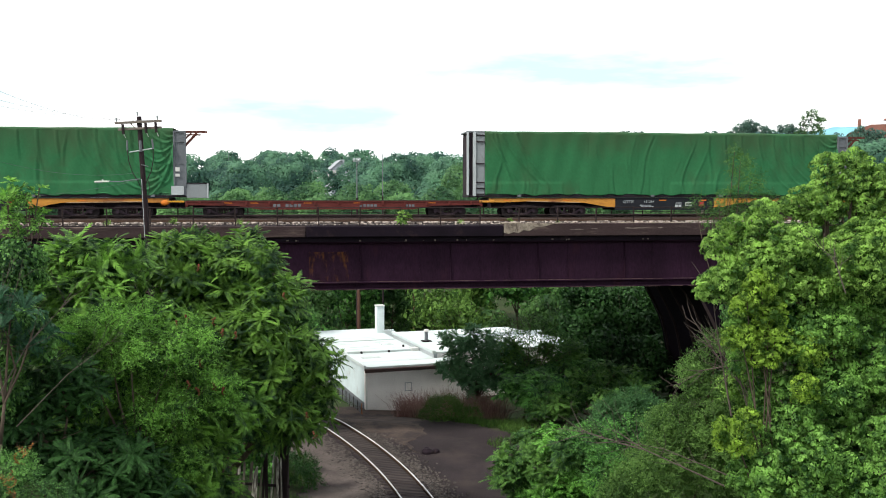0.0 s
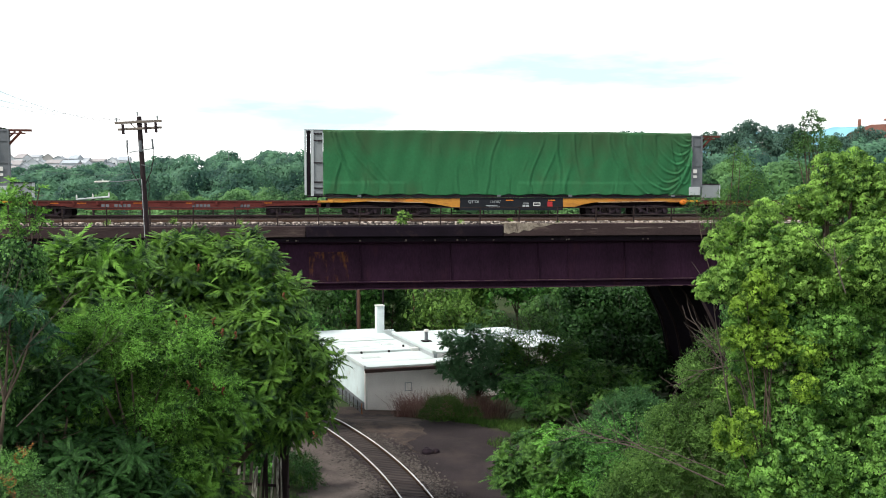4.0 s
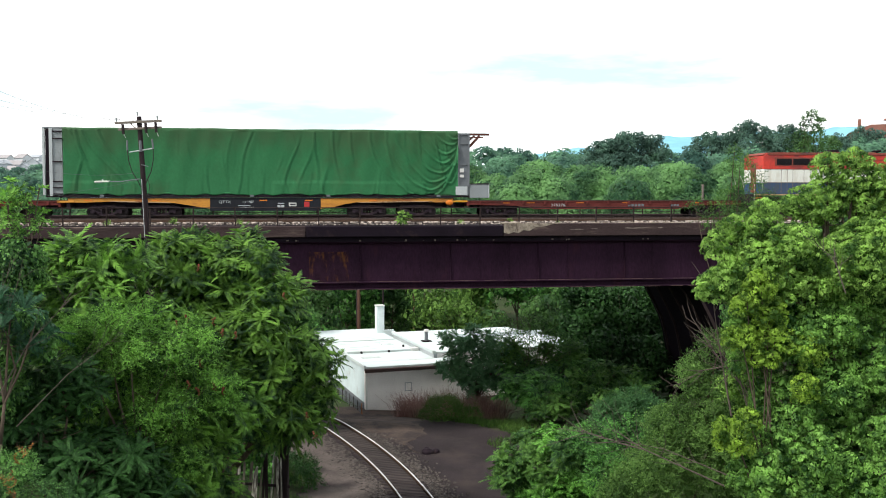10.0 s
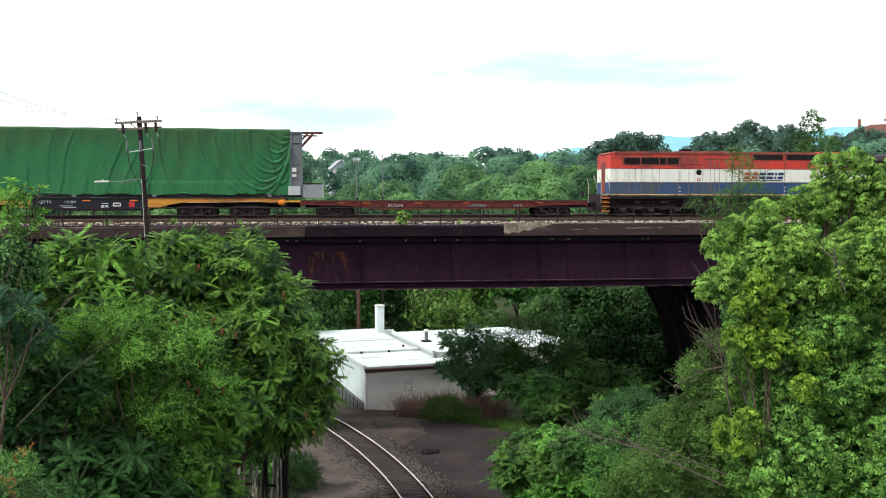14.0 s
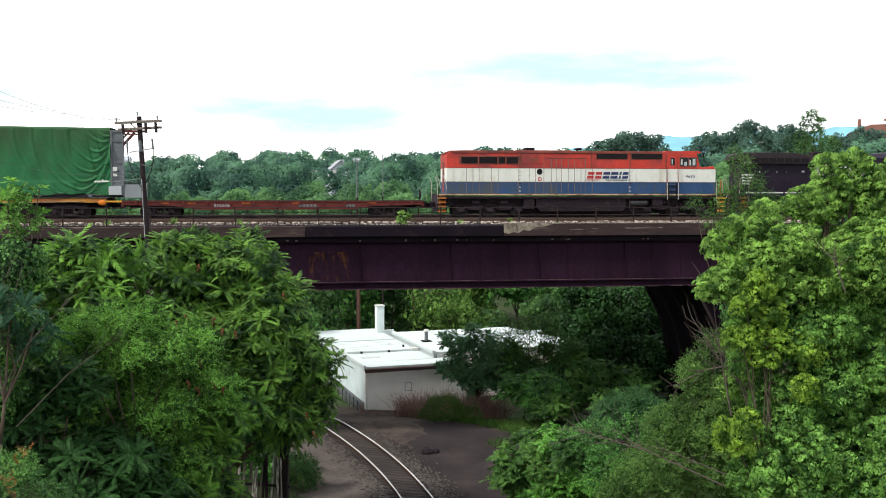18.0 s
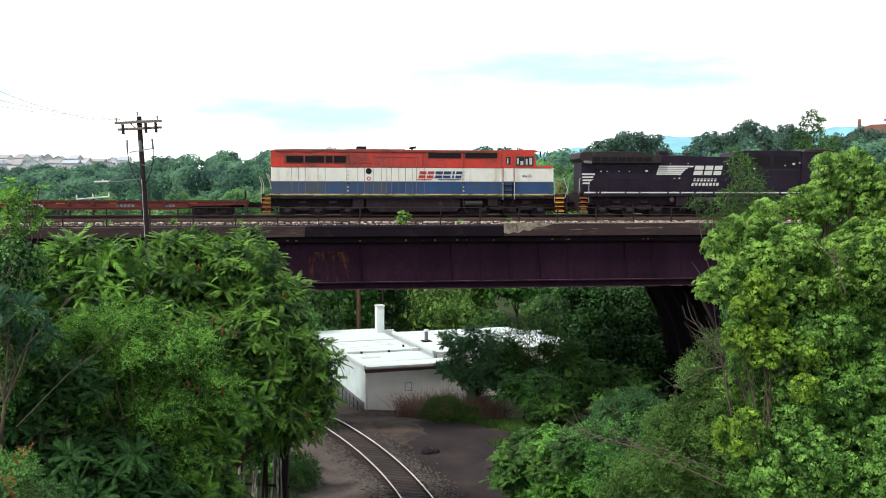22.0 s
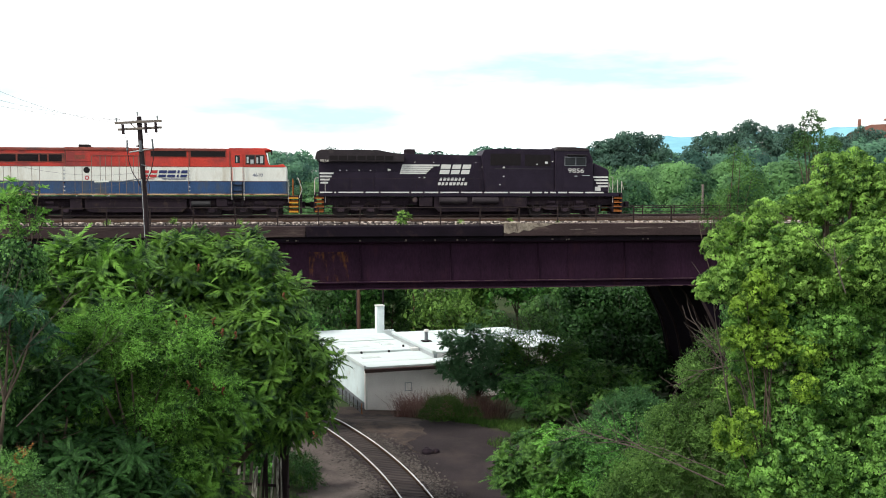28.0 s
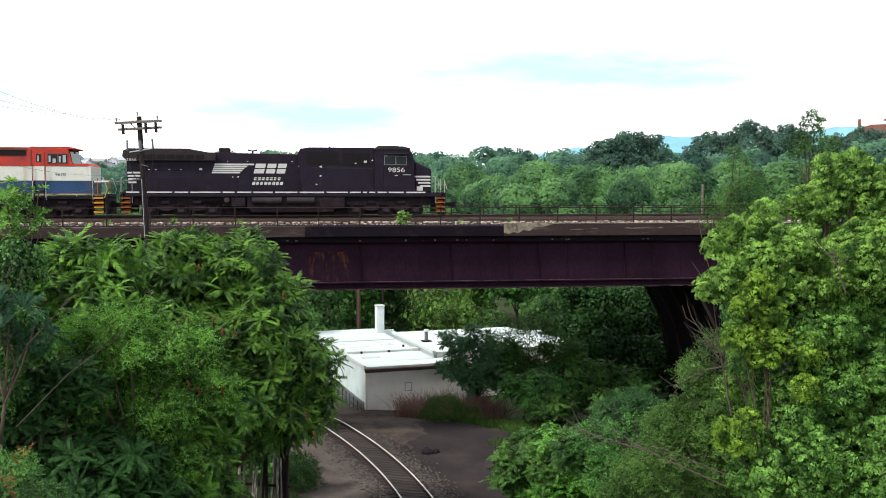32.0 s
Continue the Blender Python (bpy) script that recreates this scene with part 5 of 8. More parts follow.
    for i in range(30):
        c = rng.uniform(1.5, 26.5)
        lean = rng.uniform(-0.7, 0.7)
        wd = rng.uniform(0.04, 0.11)
        lo, hi = sorted(rng.uniform(-0.3, 1.2, 2))
        env = np.clip((Qd - lo) * 4, 0, 1) * np.clip((hi - Qd) * 4, 0, 1)
        d = X - (c + lean * (Qd - 0.5) * 2 + 0.12 * np.sin(Qd * 6 + i))
        fold += rng.uniform(0.015, 0.06) * np.exp(-(d / wd) ** 2) * env - rng.uniform(0.01, 0.04) * np.exp(-((d - wd * 1.6) / wd) ** 2) * env
    def ridge(d, wd, high):
        return high * (np.exp(-(d / wd) ** 2) - 0.55 * np.exp(-((d - 1.5 * wd) / (1.2 * wd)) ** 2))

    # swags hung between the top edge and the far top corner, nested one in the other
    dx, dz = np.clip(27.0 - X, 0.002, None), np.clip(1.0 - Qd, 0.0, None) * 4.16
    for j, (a, deep) in enumerate(((1.0, 0.4), (1.7, 0.8), (2.4, 1.4), (3.1, 2.0), (3.8, 2.7), (4.6, 3.3), (5.4, 3.8), (6.4, 4.4), (1.2, 2.2), (1.8, 3.4))):
        q = np.clip(dx / a, 0.004, 1.0)
        line = deep * q ** 0.6 * (1 - q) / 0.347
        slope = deep / a * (0.6 * q ** -0.4 * (1 - q) - q ** 0.6) / 0.347
        d = (line - dz + 0.03 * np.sin(dx * 4.3 + j)) / np.sqrt(1 + slope ** 2)
        fold += ridge(d, 0.07, 0.08) * np.clip(dz / 0.25, 0, 1) * np.clip((1.0 - dx / a) * 6, 0, 1) * np.clip(dx / 0.12, 0, 1)
    # hooked folds that hang from the top edge and curl towards that corner
    for c, curl, foot in ((23.2, 1.2, 0.38), (22.0, 1.6, 0.30), (20.9, 2.4, 0.06), (19.6, 1.0, 0.45), (18.4, 0.9, 0.10), (17.2, 0.7, 0.50), (24.2, 0.9, 0.5)):
        d = X - (c + curl * (1 - Qd) ** 2.2)
        fold += ridge(d, 0.065, 0.05) * np.clip((Qd - foot) * 6, 0, 1)
    # folds from the near top corner
    for c, curl in ((1.7, 2.6), (2.0, 1.5), (2.4, 3.6), (3.4, 3.0)):
        d = X - (c + curl * (1 - Qd) ** 1.3)
        fold += ridge(d, 0.09, 0.085) * np.clip((Qd - 0.12) * 5, 0, 1)
    # short splayed folds above the hem
    for k in range(26):
        c, lean, hi = rng.uniform(2, 26), rng.uniform(-1.4, 1.0), rng.uniform(0.15, 0.5)
        d = X - (c + lean * Qd)
        fold += ridge(d, rng.uniform(0.04, 0.07), rng.uniform(0.025, 0.05)) * np.clip((hi - Qd) * 6, 0, 1)
    belly = 0.10 * np.sin(np.clip(Qd, 0, 1) * math.pi) * np.sin((X - 1.25) / 25.65 * math.pi) ** 0.4
    flat_line = 0.04 / (1 + np.exp((Qd - 0.20 + 0.004 * np.sin(X)) * 120)) * (np.sin(X * 0.35 + 1.0) > -0.2)
    wob = 0.020 * np.sin(X * 2.1 + Qd * 3) + 0.014 * np.sin(X * 4.7 - Qd * 5 + 1) + 0.010 * np.sin(X * 5.3 + Qd * 7) * np.sin(Qd * 9 + X)
    out = np.maximum(fold + belly * -0.5 + flat_line + wob, np.where(X > 26.5, -0.02, -0.16))
    Yv = Yv - np.where(W > 0.9, out, 0.3 * out * W)
    hem = (Qd < 0.02)
    Z = Z + np.where(hem, 0.06 * np.sin(X * 0.9) * np.sin(X * 2.3 + seed) + 0.03 * np.sin(X * 5.1), 0)
    Z = Z + np.where(W < 0.9, 0.03 + 0.016 * np.sin(X * 0.55 + seed) + 0.010 * np.sin(X * 1.9), 0)
    V = np.stack([X, Yv, Z], -1).reshape(-1, 3)
    i = np.arange(nx * ns).reshape(nx, ns)
    Qs = np.stack([i[:-1, :-1], i[1:, :-1], i[1:, 1:], i[:-1, 1:]], -1).reshape(-1, 4)
    cloth = np_mesh("tarpaulin", V, Qs, M_TARP, top)
    cloth.data.polygons.foreach_set("use_smooth", [True] * len(Qs))
    sol = cloth.modifiers.new("thickness", 'SOLIDIFY')
    sol.thickness, sol.offset = 0.012, -1
    cloth["label"] = "creased green canvas tarpaulin"
    return top


TRAIN = []
for build, starts in ((black_loco, (26.93,)), (red_loco, (5.35,)), (red_flat, (-15.2, -61.3)), (heavy_flat, (-41.2, -87.4)), (tarp_load, (-42.72, -88.92))):
    if build is tarp_load:
        for i, c in enumerate(starts):
            TRAIN.append((tarp_load(3 + 4 * i), c))
    else:
        for i, c in enumerate(starts):
            TRAIN.append((build("315276") if build is red_flat and i == 0 else build(), c))

# ---------------------------------------------------------------- white flat-roofed building beyond the bridge
M_ROOFPATCH = mat("worn_roof_patch", (0.400, 0.435, 0.425), 0.8, 0.2, 1.2, 12, 0.2, stain=(0.500, 0.555, 0.560), stain_at=0.46)


def white_building():
    top = empty("white_building", pose(-6.05, 74.0, -1.75, 0, 0, 19), "low white flat-roofed building beyond the bridge", "building")
    P = lambda name, bm, m, label="", parent=None: part(name, bm, m, parent or top, label)
    H = 3.45
    P("front_wall", B(0, 8.3, 0, 0.3, 0, H), M_STUCCO, "off-white rendered front wall")
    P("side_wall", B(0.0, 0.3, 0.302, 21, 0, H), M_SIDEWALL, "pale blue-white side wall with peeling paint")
    P("plinth", B(-0.03, -0.002, 0.302, 21, 0, 0.75), M_GREYSTEEL, "grey painted foot of the side wall")
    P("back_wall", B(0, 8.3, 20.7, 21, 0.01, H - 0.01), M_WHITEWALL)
    P("end_wall", B(8.0, 8.3, 0.302, 3.0, 0, H), M_STUCCO)
    roof = P("roof", B(-0.12, 6.4, -0.12, 21.1, H, H + 0.16, bevel=0.02), M_ROOF, "white coated flat roof")
    P("roof", B(6.402, 8.45, -0.12, 2.28, H, H + 0.16, bevel=0.02), M_ROOF)
    P("fascia", B(-0.02, 8.4, -0.16, -0.001, H - 0.30, H - 0.02, bevel=0.01), M_FASCIA, "brown eaves board")
    P("gutter", T((-0.1, -0.20, H - 0.05), (8.45, -0.20, H - 0.05), 0.07, seg=8), M_FASCIA)
    P("downpipe", T((0.10, -0.09, 0), (0.10, -0.09, H - 0.1), 0.05, seg=8), M_WHITE)
    P("wall_hatch", B(3.2, 3.8, -0.025, -0.001, 1.5, 2.2, bevel=0.01), M_GREYLIGHT, "small grey wall hatch")
    P("hatch_panel", B(3.27, 3.73, -0.04, -0.026, 1.57, 2.13), M_STUCCO)
    # low kerbs and patches on the roof
    P("roof_ridge", B(0.1, 6.2, 6.4, 6.7, H + 0.16, H + 0.34, bevel=0.03), M_ROOF, parent=roof)
    P("ridge_end", B(5.7, 6.35, 6.2, 6.9, H + 0.16, H + 0.42, bevel=0.03), M_WHITE, parent=roof)
    for x, y in ((1.2, 6.15), (3.6, 6.15), (5.6, 8.6)):
        P("roof_vent", B(x, x + 0.17, y, y + 0.17, H + 0.16, H + 0.36, bevel=0.02), M_GRILLE, parent=roof)
    P("roof_ridge", B(0.1, 6.2, 13.2, 13.35, H + 0.16, H + 0.24, bevel=0.02), M_ROOF, parent=roof)
    for y in (2.0, 8.6, 15.2):
        P("roof_seam", B(-0.05, 6.3, y, y + 0.06, H + 0.16, H + 0.172), M_ROOF, "lapped roof seam", parent=roof)
    P("roof_upstand", B(-0.12, 0.05, -0.1, 21.0, H + 0.16, H + 0.28, bevel=0.02), M_ROOF, parent=roof)
    rr = random.Random(6)
    for k in range(9):
        a, b = rr.uniform(0.4, 4.4), rr.uniform(0.6, 17)
        P("roof_patch", B(a, a + rr.uniform(0.8, 2.0), b, b + rr.uniform(0.5, 1.5), H + 0.16, H + 0.168 + 0.002 * k), M_ROOFPATCH, "dull grey repair patch", parent=roof)
    # raised wing
    Z = H + 0.5
    P("wing_wall", B(6.42, 6.72, 2.42, 14.5, 0, Z), M_GREYLIGHT, "blue-grey upstand of the raised wing")
    P("wing_wall", B(6.722, 20.8, 2.42, 2.72, 0, Z), M_STUCCO)
    P("wing_wall", slab([(20.5, 2.722), (20.75, 2.722), (17.85, 14.5), (17.55, 14.5)], 0, Z), M_STUCCO)
    P("wing_wall", B(6.722, 17.5, 14.2, 14.5, 0, Z), M_STUCCO)
    wing = P("wing_roof", slab([(6.3, 2.3), (20.9, 2.3), (17.9, 14.6), (6.3, 14.6)], Z, Z + 0.14), M_ROOF, "white roof of the raised wing")
    P("coping", B(6.28, 6.55, 2.25, 14.6, Z + 0.141, Z + 0.26, bevel=0.02), M_ROOF, parent=wing)
    P("roof_step", B(9.5, 19.2, 9.0, 9.2, Z + 0.14, Z + 0.5, bevel=0.02), M_ROOF, parent=wing)
    P("vent_pipe", T((7.6, 8.0, Z + 0.14), (7.6, 8.0, Z + 1.05), 0.16, seg=12), M_GREYSTEEL, "grey roof vent pipe", parent=wing)
    P("vent_cap", T((7.6, 8.0, Z + 1.05), (7.6, 8.0, Z + 1.22), 0.27, 0.2, seg=12), M_WHITE, parent=wing)
    P("vent_foot", B(7.2, 8.0, 7.6, 8.4, Z + 0.14, Z + 0.24, bevel=0.02), M_GRILLE, parent=wing)
    P("chimney", B(5.75, 6.5, 17.8, 18.6, H + 0.16, H + 2.75, bevel=0.03), M_WHITEWALL, "tall white square chimney")
    P("chimney_cap", B(5.69, 6.56, 17.74, 18.66, H + 2.75, H + 2.85, bevel=0.02), M_WHITE)


white_building()


def chain_fence():
    top = empty("chain_link_fence", pose(-6.2, 72.6, -1.72, 0, 0, 109), "rusty chain link fence beside the white building", "fence")
    for i in range(7):
        part("post", T((i * 1.3, 0, 0), (i * 1.3, 0, 1.05), 0.035, seg=8), M_STEP if i == 0 else M_IRON, top)
    part("top_rail", T((0, 0, 1.02), (7.8, 0, 1.02), 0.025, seg=8), M_GREYSTEEL, top)
    bm = bmesh.new()
    for i in range(100):
        a = i * 0.078
        for s in (-1, 1):
            b = a + s * 1.0
            t0, t1 = 0.0, 1.0
            if b < 0:
                t1 = a / 1.0
            if b > 7.8:
                t1 = (7.8 - a) / 1.0
            if t1 > 0.05:
                tube(bm, (a, 0, 0.03), (a + (b - a) * t1, 0, 0.03 + 0.97 * t1), 0.004, 0.004, 3)
    part("mesh", bm, M_GREYSTEEL, top)


chain_fence()


def utility_pole():
    foot = float(height(-14.62, 48.0))
    m = pose(-14.40, 48.0, foot - 0.3, 0, -3.0, 0)
    top = empty("utility_pole", m, "leaning dark wooden utility pole with two crossarms", "utility pole")
    P = lambda name, bm, mt, label="": part(name, bm, mt, top, label)
    h = 19.02 - foot + 0.32
    P("mast", T((0, 0, 0), (0, 0, h), 0.165, 0.115, seg=14), M_POLE, "dark creosoted mast")
    arm = P("crossarm", B(-1.17, 1.15, -0.20, -0.10, h - 0.34, h - 0.22, bevel=0.01), M_GREYWOOD, "weathered grey crossarm")
    P("crossarm", B(-1.03, 1.13, -0.20, -0.10, h - 0.66, h - 0.55, bevel=0.01), M_GREYWOOD)
    for x in (-1.08, -0.02, 0.95):
        bm = T((x, -0.15, h - 0.22 + (0.25 if x == -0.02 else 0)), (x, -0.15, h - 0.02 + (0.25 if x == -0.02 else 0)), 0.035, 0.06, seg=8)
        P("insulator", bm, M_GREYLIGHT, "pale insulator")
    for x in (-0.75, 0.38, 0.88):
        P("fuse_cutout", B(x - 0.055, x + 0.055, -0.32, -0.20, h - 0.85, h - 0.36, bevel=0.01), M_POLE, "hanging fuse cutout")
        P("fuse_drop", T((x + 0.03, -0.26, h - 0.85), (x + 0.1, -0.26, h - 1.05), 0.012, seg=5), M_WHITE)
    P("arm_brace", poly_tube([(-0.42, -0.16, h - 0.30), (-0.12, -0.16, h - 0.62)], 0.025, 0.025), M_GREYWOOD)
    for x, s in ((-0.62, -1), (0.62, 1)):
        P("riser_pipe", T((x, -0.16, h - 1.15), (x + 0.02 * s, -0.16, h - 1.65), 0.045, seg=8), M_GREYSTEEL)
        pts = [(x + 0.02 * s, -0.16, h - 1.65), (x * 0.98, -0.16, h - 2.2), (x * 0.75, -0.16, h - 2.75), (x * 0.4, -0.16, h - 3.15), (0.1 * s, -0.16, h - 3.5)]
        P("riser_cable", poly_tube(pts, 0.022, 0.022, 6), M_POLE)
    P("bracket", poly_tube([(-0.55, -0.15, h - 1.75), (0.6, -0.15, h - 1.62)], 0.03, 0.03), M_GREYLIGHT)
    P("bracket", poly_tube([(0.02, -0.16, h - 1.2), (0.02, -0.16, h - 1.75)], 0.07, 0.07), M_GREYSTEEL)
    P("cable_loop", poly_tube([(0.1, -0.18, h - 3.1), (0.3, -0.18, h - 3.2), (0.35, -0.18, h - 3.5), (0.16, -0.18, h - 4.4), (0.14, -0.18, h - 6.0)], 0.014, 0.014, 6), M_POLE)
    P("conduit", T((-0.02, -0.2, h - 3.1), (-0.06, -0.22, h - 6.0), 0.014, seg=6), M_GREYLIGHT)
    P("step_bolt", T((0, -0.15, h - 2.4), (0.35, -0.2, h - 2.5), 0.02, seg=5), M_GREYSTEEL)
    return top


utility_pole()


def street_lamp():
    top = empty("street_lamp", Matrix.Translation((-17.06, 47.40, 15.78)), "pale street lamp on a long arm from the utility pole", "street lamp")
    part("arm", poly_tube([(0.4, 0, 0.02), (1.1, 0.1, 0.0), (2.0, 0.4, 0.14)], 0.022, 0.03), M_GREYSTEEL, top)
    bm = bmesh.new()
    prism(bm, [(-0.12, -0.03), (-0.06, 0.03), (0.35, 0.06), (0.60, 0.05), (0.62, -0.02)], -0.12, 0.12, bevel=0.012)
    part("lamp_head", bm, M_WHITEP, top)
    part("lens", B(-0.06, 0.30, -0.09, 0.09, -0.07, -0.031, bevel=0.012), M_GREYLIGHT, top)
    part("photocell", T((0.3, 0, 0.05), (0.3, 0, 0.13), 0.035, seg=8), M_GREYLIGHT, top)


street_lamp()


def wires():
    rng = random.Random(3)
    runs = [((-16.26, 47.90, 18.72), (-20.36, 41.00, 20.23)), ((-15.10, 47.90, 18.83), (-20.36, 41.00, 19.58)), ((-14.06, 47.90, 18.83), (-20.36, 41.00, 19.20)),
            ((-15.13, 47.80, 16.24), (-18.87, 38.00, 16.83)), ((-14.96, 47.80, 15.90), (-21.84, 44.00, 14.95))]
    for k, (a, b) in enumerate(runs):
        a, b = Vector(a), Vector(b)
        sag = (0.35, 0.30, 0.28, 0.45, 0.25)[k]
        pts = []
        for i in range(17):
            s = i / 16
            p = a.lerp(b, s)
            p.z -= sag * 4 * s * (1 - s)
            pts.append(p)
        ob = obj("overhead_wire", poly_tube(pts, 0.0065, 0.0065, 5), M_WIRE)
        tagged(ob, "thin sagging overhead wire tied to the utility pole", "wire", "overhead wires")


wires()


M_REDPOLE = mat("red_brown_pole_wood", (0.115, 0.062, 0.045), 0.9, 0.35, 3, 30, 0.4, stretch=(6, 6, 0.6))


def far_poles():
    for foot, height_m, r, mt, label in (((-9.18, 104.00, -2.74), 14.0, 0.22, M_REDPOLE, "brown wooden pole behind the white building"), ((-3.43, 112.00, -4.11), 14.0, 0.12, M_REDPOLE, "thin wooden pole behind the white building")):
        top = empty("wooden_pole", Matrix.Translation(foot), label, "utility pole", "poles behind the building")
        part("mast", T((0, 0, -4), (0, 0, height_m), r, r * 0.8, seg=10), mt, top)
    # floodlight mast and thin mast in the woods
    x, y, z = (-9.30, 104.00, 16.96)
    top = empty("floodlight_mast", Matrix.Translation((x, y, z)), "pale mast with a row of floodlights", "light mast")
    part("mast", T((0, 0, -2), (0, 0, 1.95), 0.06, 0.05, seg=8), M_GREYSTEEL, top)
    part("foot", T((0, 0, -16), (0, 0, -2), 0.16, 0.12, seg=8), M_POLE, top, "brown wooden foot")
    part("crossbar", B(-0.42, 0.42, -0.05, 0.05, 1.92, 2.02), M_GREYLIGHT, top)
    for i in range(3):
        part("floodlight", B(-0.42 + i * 0.30, -0.20 + i * 0.30, -0.15, 0.08, 2.03, 2.32, bevel=0.03), M_GREYLIGHT, top)
    x, y, z = (-6.52, 104.00, 16.22)
    top = empty("thin_mast", Matrix.Translation((x, y, z)), "thin pale mast in the woods", "mast")
    part("mast", T((0, 0, -1), (0, 0, 3.5), 0.045, 0.035, seg=8), M_GREYSTEEL, top)
    part("foot", T((0, 0, -16), (0, 0, -1), 0.09, 0.08, seg=8), M_POLE, top, "brown wooden foot")
    x, y, z = (-57.81, 260.00, 23.26)
    top = empty("thin_mast", Matrix.Translation((x, y, z)), "thin grey mast above the far woods", "mast")
    part("mast", T((0, 0, -16), (0, 0, 3.9), 0.10, 0.07, seg=8), M_GREYSTEEL, top)
    x, y, z = (-33.50, 92.00, 14.95)
    top = empty("signal_arm", Matrix.Translation((x, y, z)), "pale crossarm with insulators behind the tracks", "crossarm")
    part("mast", T((0, 0.1, -14), (0, 0.1, 0.2), 0.12, seg=8), M_POLE, top)
    part("arm", poly_tube([(-1.6, 0, -0.12), (1.6, 0, 0.12)], 0.09, 0.09, 6), M_GREYLIGHT, top)
    for s in (-1.55, 0.0, 1.55):
        part("insulator", T((s, 0, 0.08 + s * 0.07), (s, 0, 0.42 + s * 0.07), 0.10, 0.06, seg=8), M_WHITE, top)
    x, y, z = (22.68, 84.00, 14.90)
    top = empty("wooden_post", Matrix.Translation((x, y, z)), "weathered wooden post behind the tracks", "post")
    part("mast", T((0, 0, -9), (0, 0, 1.25), 0.13, 0.11, seg=8), M_GREYWOOD, top)


far_poles()


def board_fence():
    """Old plank fence on the bank, dark boards with flaking white paint."""
    x, y, z = (-9.71, 43.00, 1.80)
    top = empty("board_fence", pose(x, y, z - 1.2, 0, 0, -12), "old leaning plank fence with flaking white paint", "fence")
    rng = random.Random(8)
    for i in range(15):
        h = 2.25 + i * 0.075 + rng.uniform(-0.35, 0.2)
        w = rng.uniform(0.07, 0.15)
        x0 = i * 0.19
        bm = PR([(x0, 0), (x0 + w, 0), (x0 + w, h - rng.uniform(0, 0.25)), (x0 + w * 0.6, h), (x0, h - rng.uniform(0.05, 0.5))], -0.015, 0.015)
        ob = part("board", bm, rng.choice((M_GREYWOOD, M_POLE, M_FLAKE, M_FLAKE)), top)
        ob.matrix_basis = pose(0, rng.uniform(-0.03, 0.03), 0, rng.uniform(-4, 4), rng.uniform(1, 7), 0)
    for i, (px, h) in enumerate(((-0.2, 2.45), (2.45, 3.7), (2.68, 3.9))):
        part("post", B(px - 0.11, px + 0.11, 0.03, 0.25, -1, h, bevel=0.02), M_POLE, top)
    part("rail", B(-0.2, 2.9, 0.02, 0.07, 1.4, 1.52), M_POLE, top)


M_FLAKE = mat("flaking_white_paint_on_wood", (0.118, 0.104, 0.0925), 0.9, 0.35, 3, 30, 0.4, stain=(0.592, 0.562, 0.518), stain_at=0.50, stretch=(3, 3, 0.6))
board_fence()


def rubbish_heap():
    x, y, z = (-0.69, 55.50, 0.18)
    bm = bmesh.new()
    rng = random.Random(21)
    for i in range(7):
        bmesh.ops.create_icosphere(bm, subdivisions=2, radius=1, matrix=pose(rng.uniform(-0.35, 0.35), rng.uniform(-0.25, 0.25), 0.12, 0, 0, rng.uniform(0, 90)) @ Matrix.Diagonal((rng.uniform(0.2, 0.36), 0.25, rng.uniform(0.14, 0.26), 1)))
    ob = obj("dark_heap", bm, M_UNDER, True)
    ob.location = (x, y, float(height(x, y)) + 0.02)
    tagged(ob, "low dark heap lying beside the track", "heap")


rubbish_heap()

# ---------------------------------------------------------------- houses on the far hillside
# hillside haze is put into the pale walls and roofs as bluer tones
M_SIDING = [mat("house_siding_%s" % n, c, 0.85, 0.12, 0.3, 4, 0.05) for n, c in (("white", (0.548, 0.577, 0.614)), ("grey", (0.385, 0.422, 0.466)), ("tan", (0.414, 0.400, 0.385)), ("brick", (0.222, 0.104, 0.0814)))]
M_SHINGLE = [mat("shingles_%s" % n, c, 0.9, 0.2, 0.4, 5, 0.1) for n, c in (("grey", (0.311, 0.333, 0.363)), ("brown", (0.281, 0.266, 0.274)), ("blue_grey", (0.333, 0.370, 0.414)))]


def house(p, w, d, h, rise, turn, wall, roofing, label):
    top = empty("house", Matrix.Translation(p) @ pose(0, 0, 0, 0, 0, turn), label, "house", "houses on the far hillside")
    walls = part("wall", PR([(-w / 2, -14), (w / 2, -14), (w / 2, h), (0, h + rise), (-w / 2, h)], -d / 2, d / 2), wall, top)
    for s in (-1, 1):
        bm = PR([(0, h + rise + 0.35), (s * (w / 2 + 0.5), h - 0.35 * rise / (w / 2) + 0.1), (s * (w / 2 + 0.5), h - 0.25), (0, h + rise + 0.05)], -d / 2 - 0.4, d / 2 + 0.4)
        part("roof", bm, roofing, top)
    for i in (-1, 1):
        for z in (0.9, 3.6):
            if z + 1.4 < h:
                part("window", B(i * w / 4 - 0.5, i * w / 4 + 0.5, -d / 2 - 0.06, -d / 2 - 0.01, z, z + 1.4), M_GLASS, walls)
                part("window", B(-w / 2 - 0.06, -w / 2 - 0.01, i * d / 4 - 0.5, i * d / 4 + 0.5, z, z + 1.4), M_GLASS, walls)
    part("chimney", B(w * 0.18, w * 0.18 + 0.6, -0.3, 0.3, h, h + rise + 0.5), M_SHINGLE[0], top)


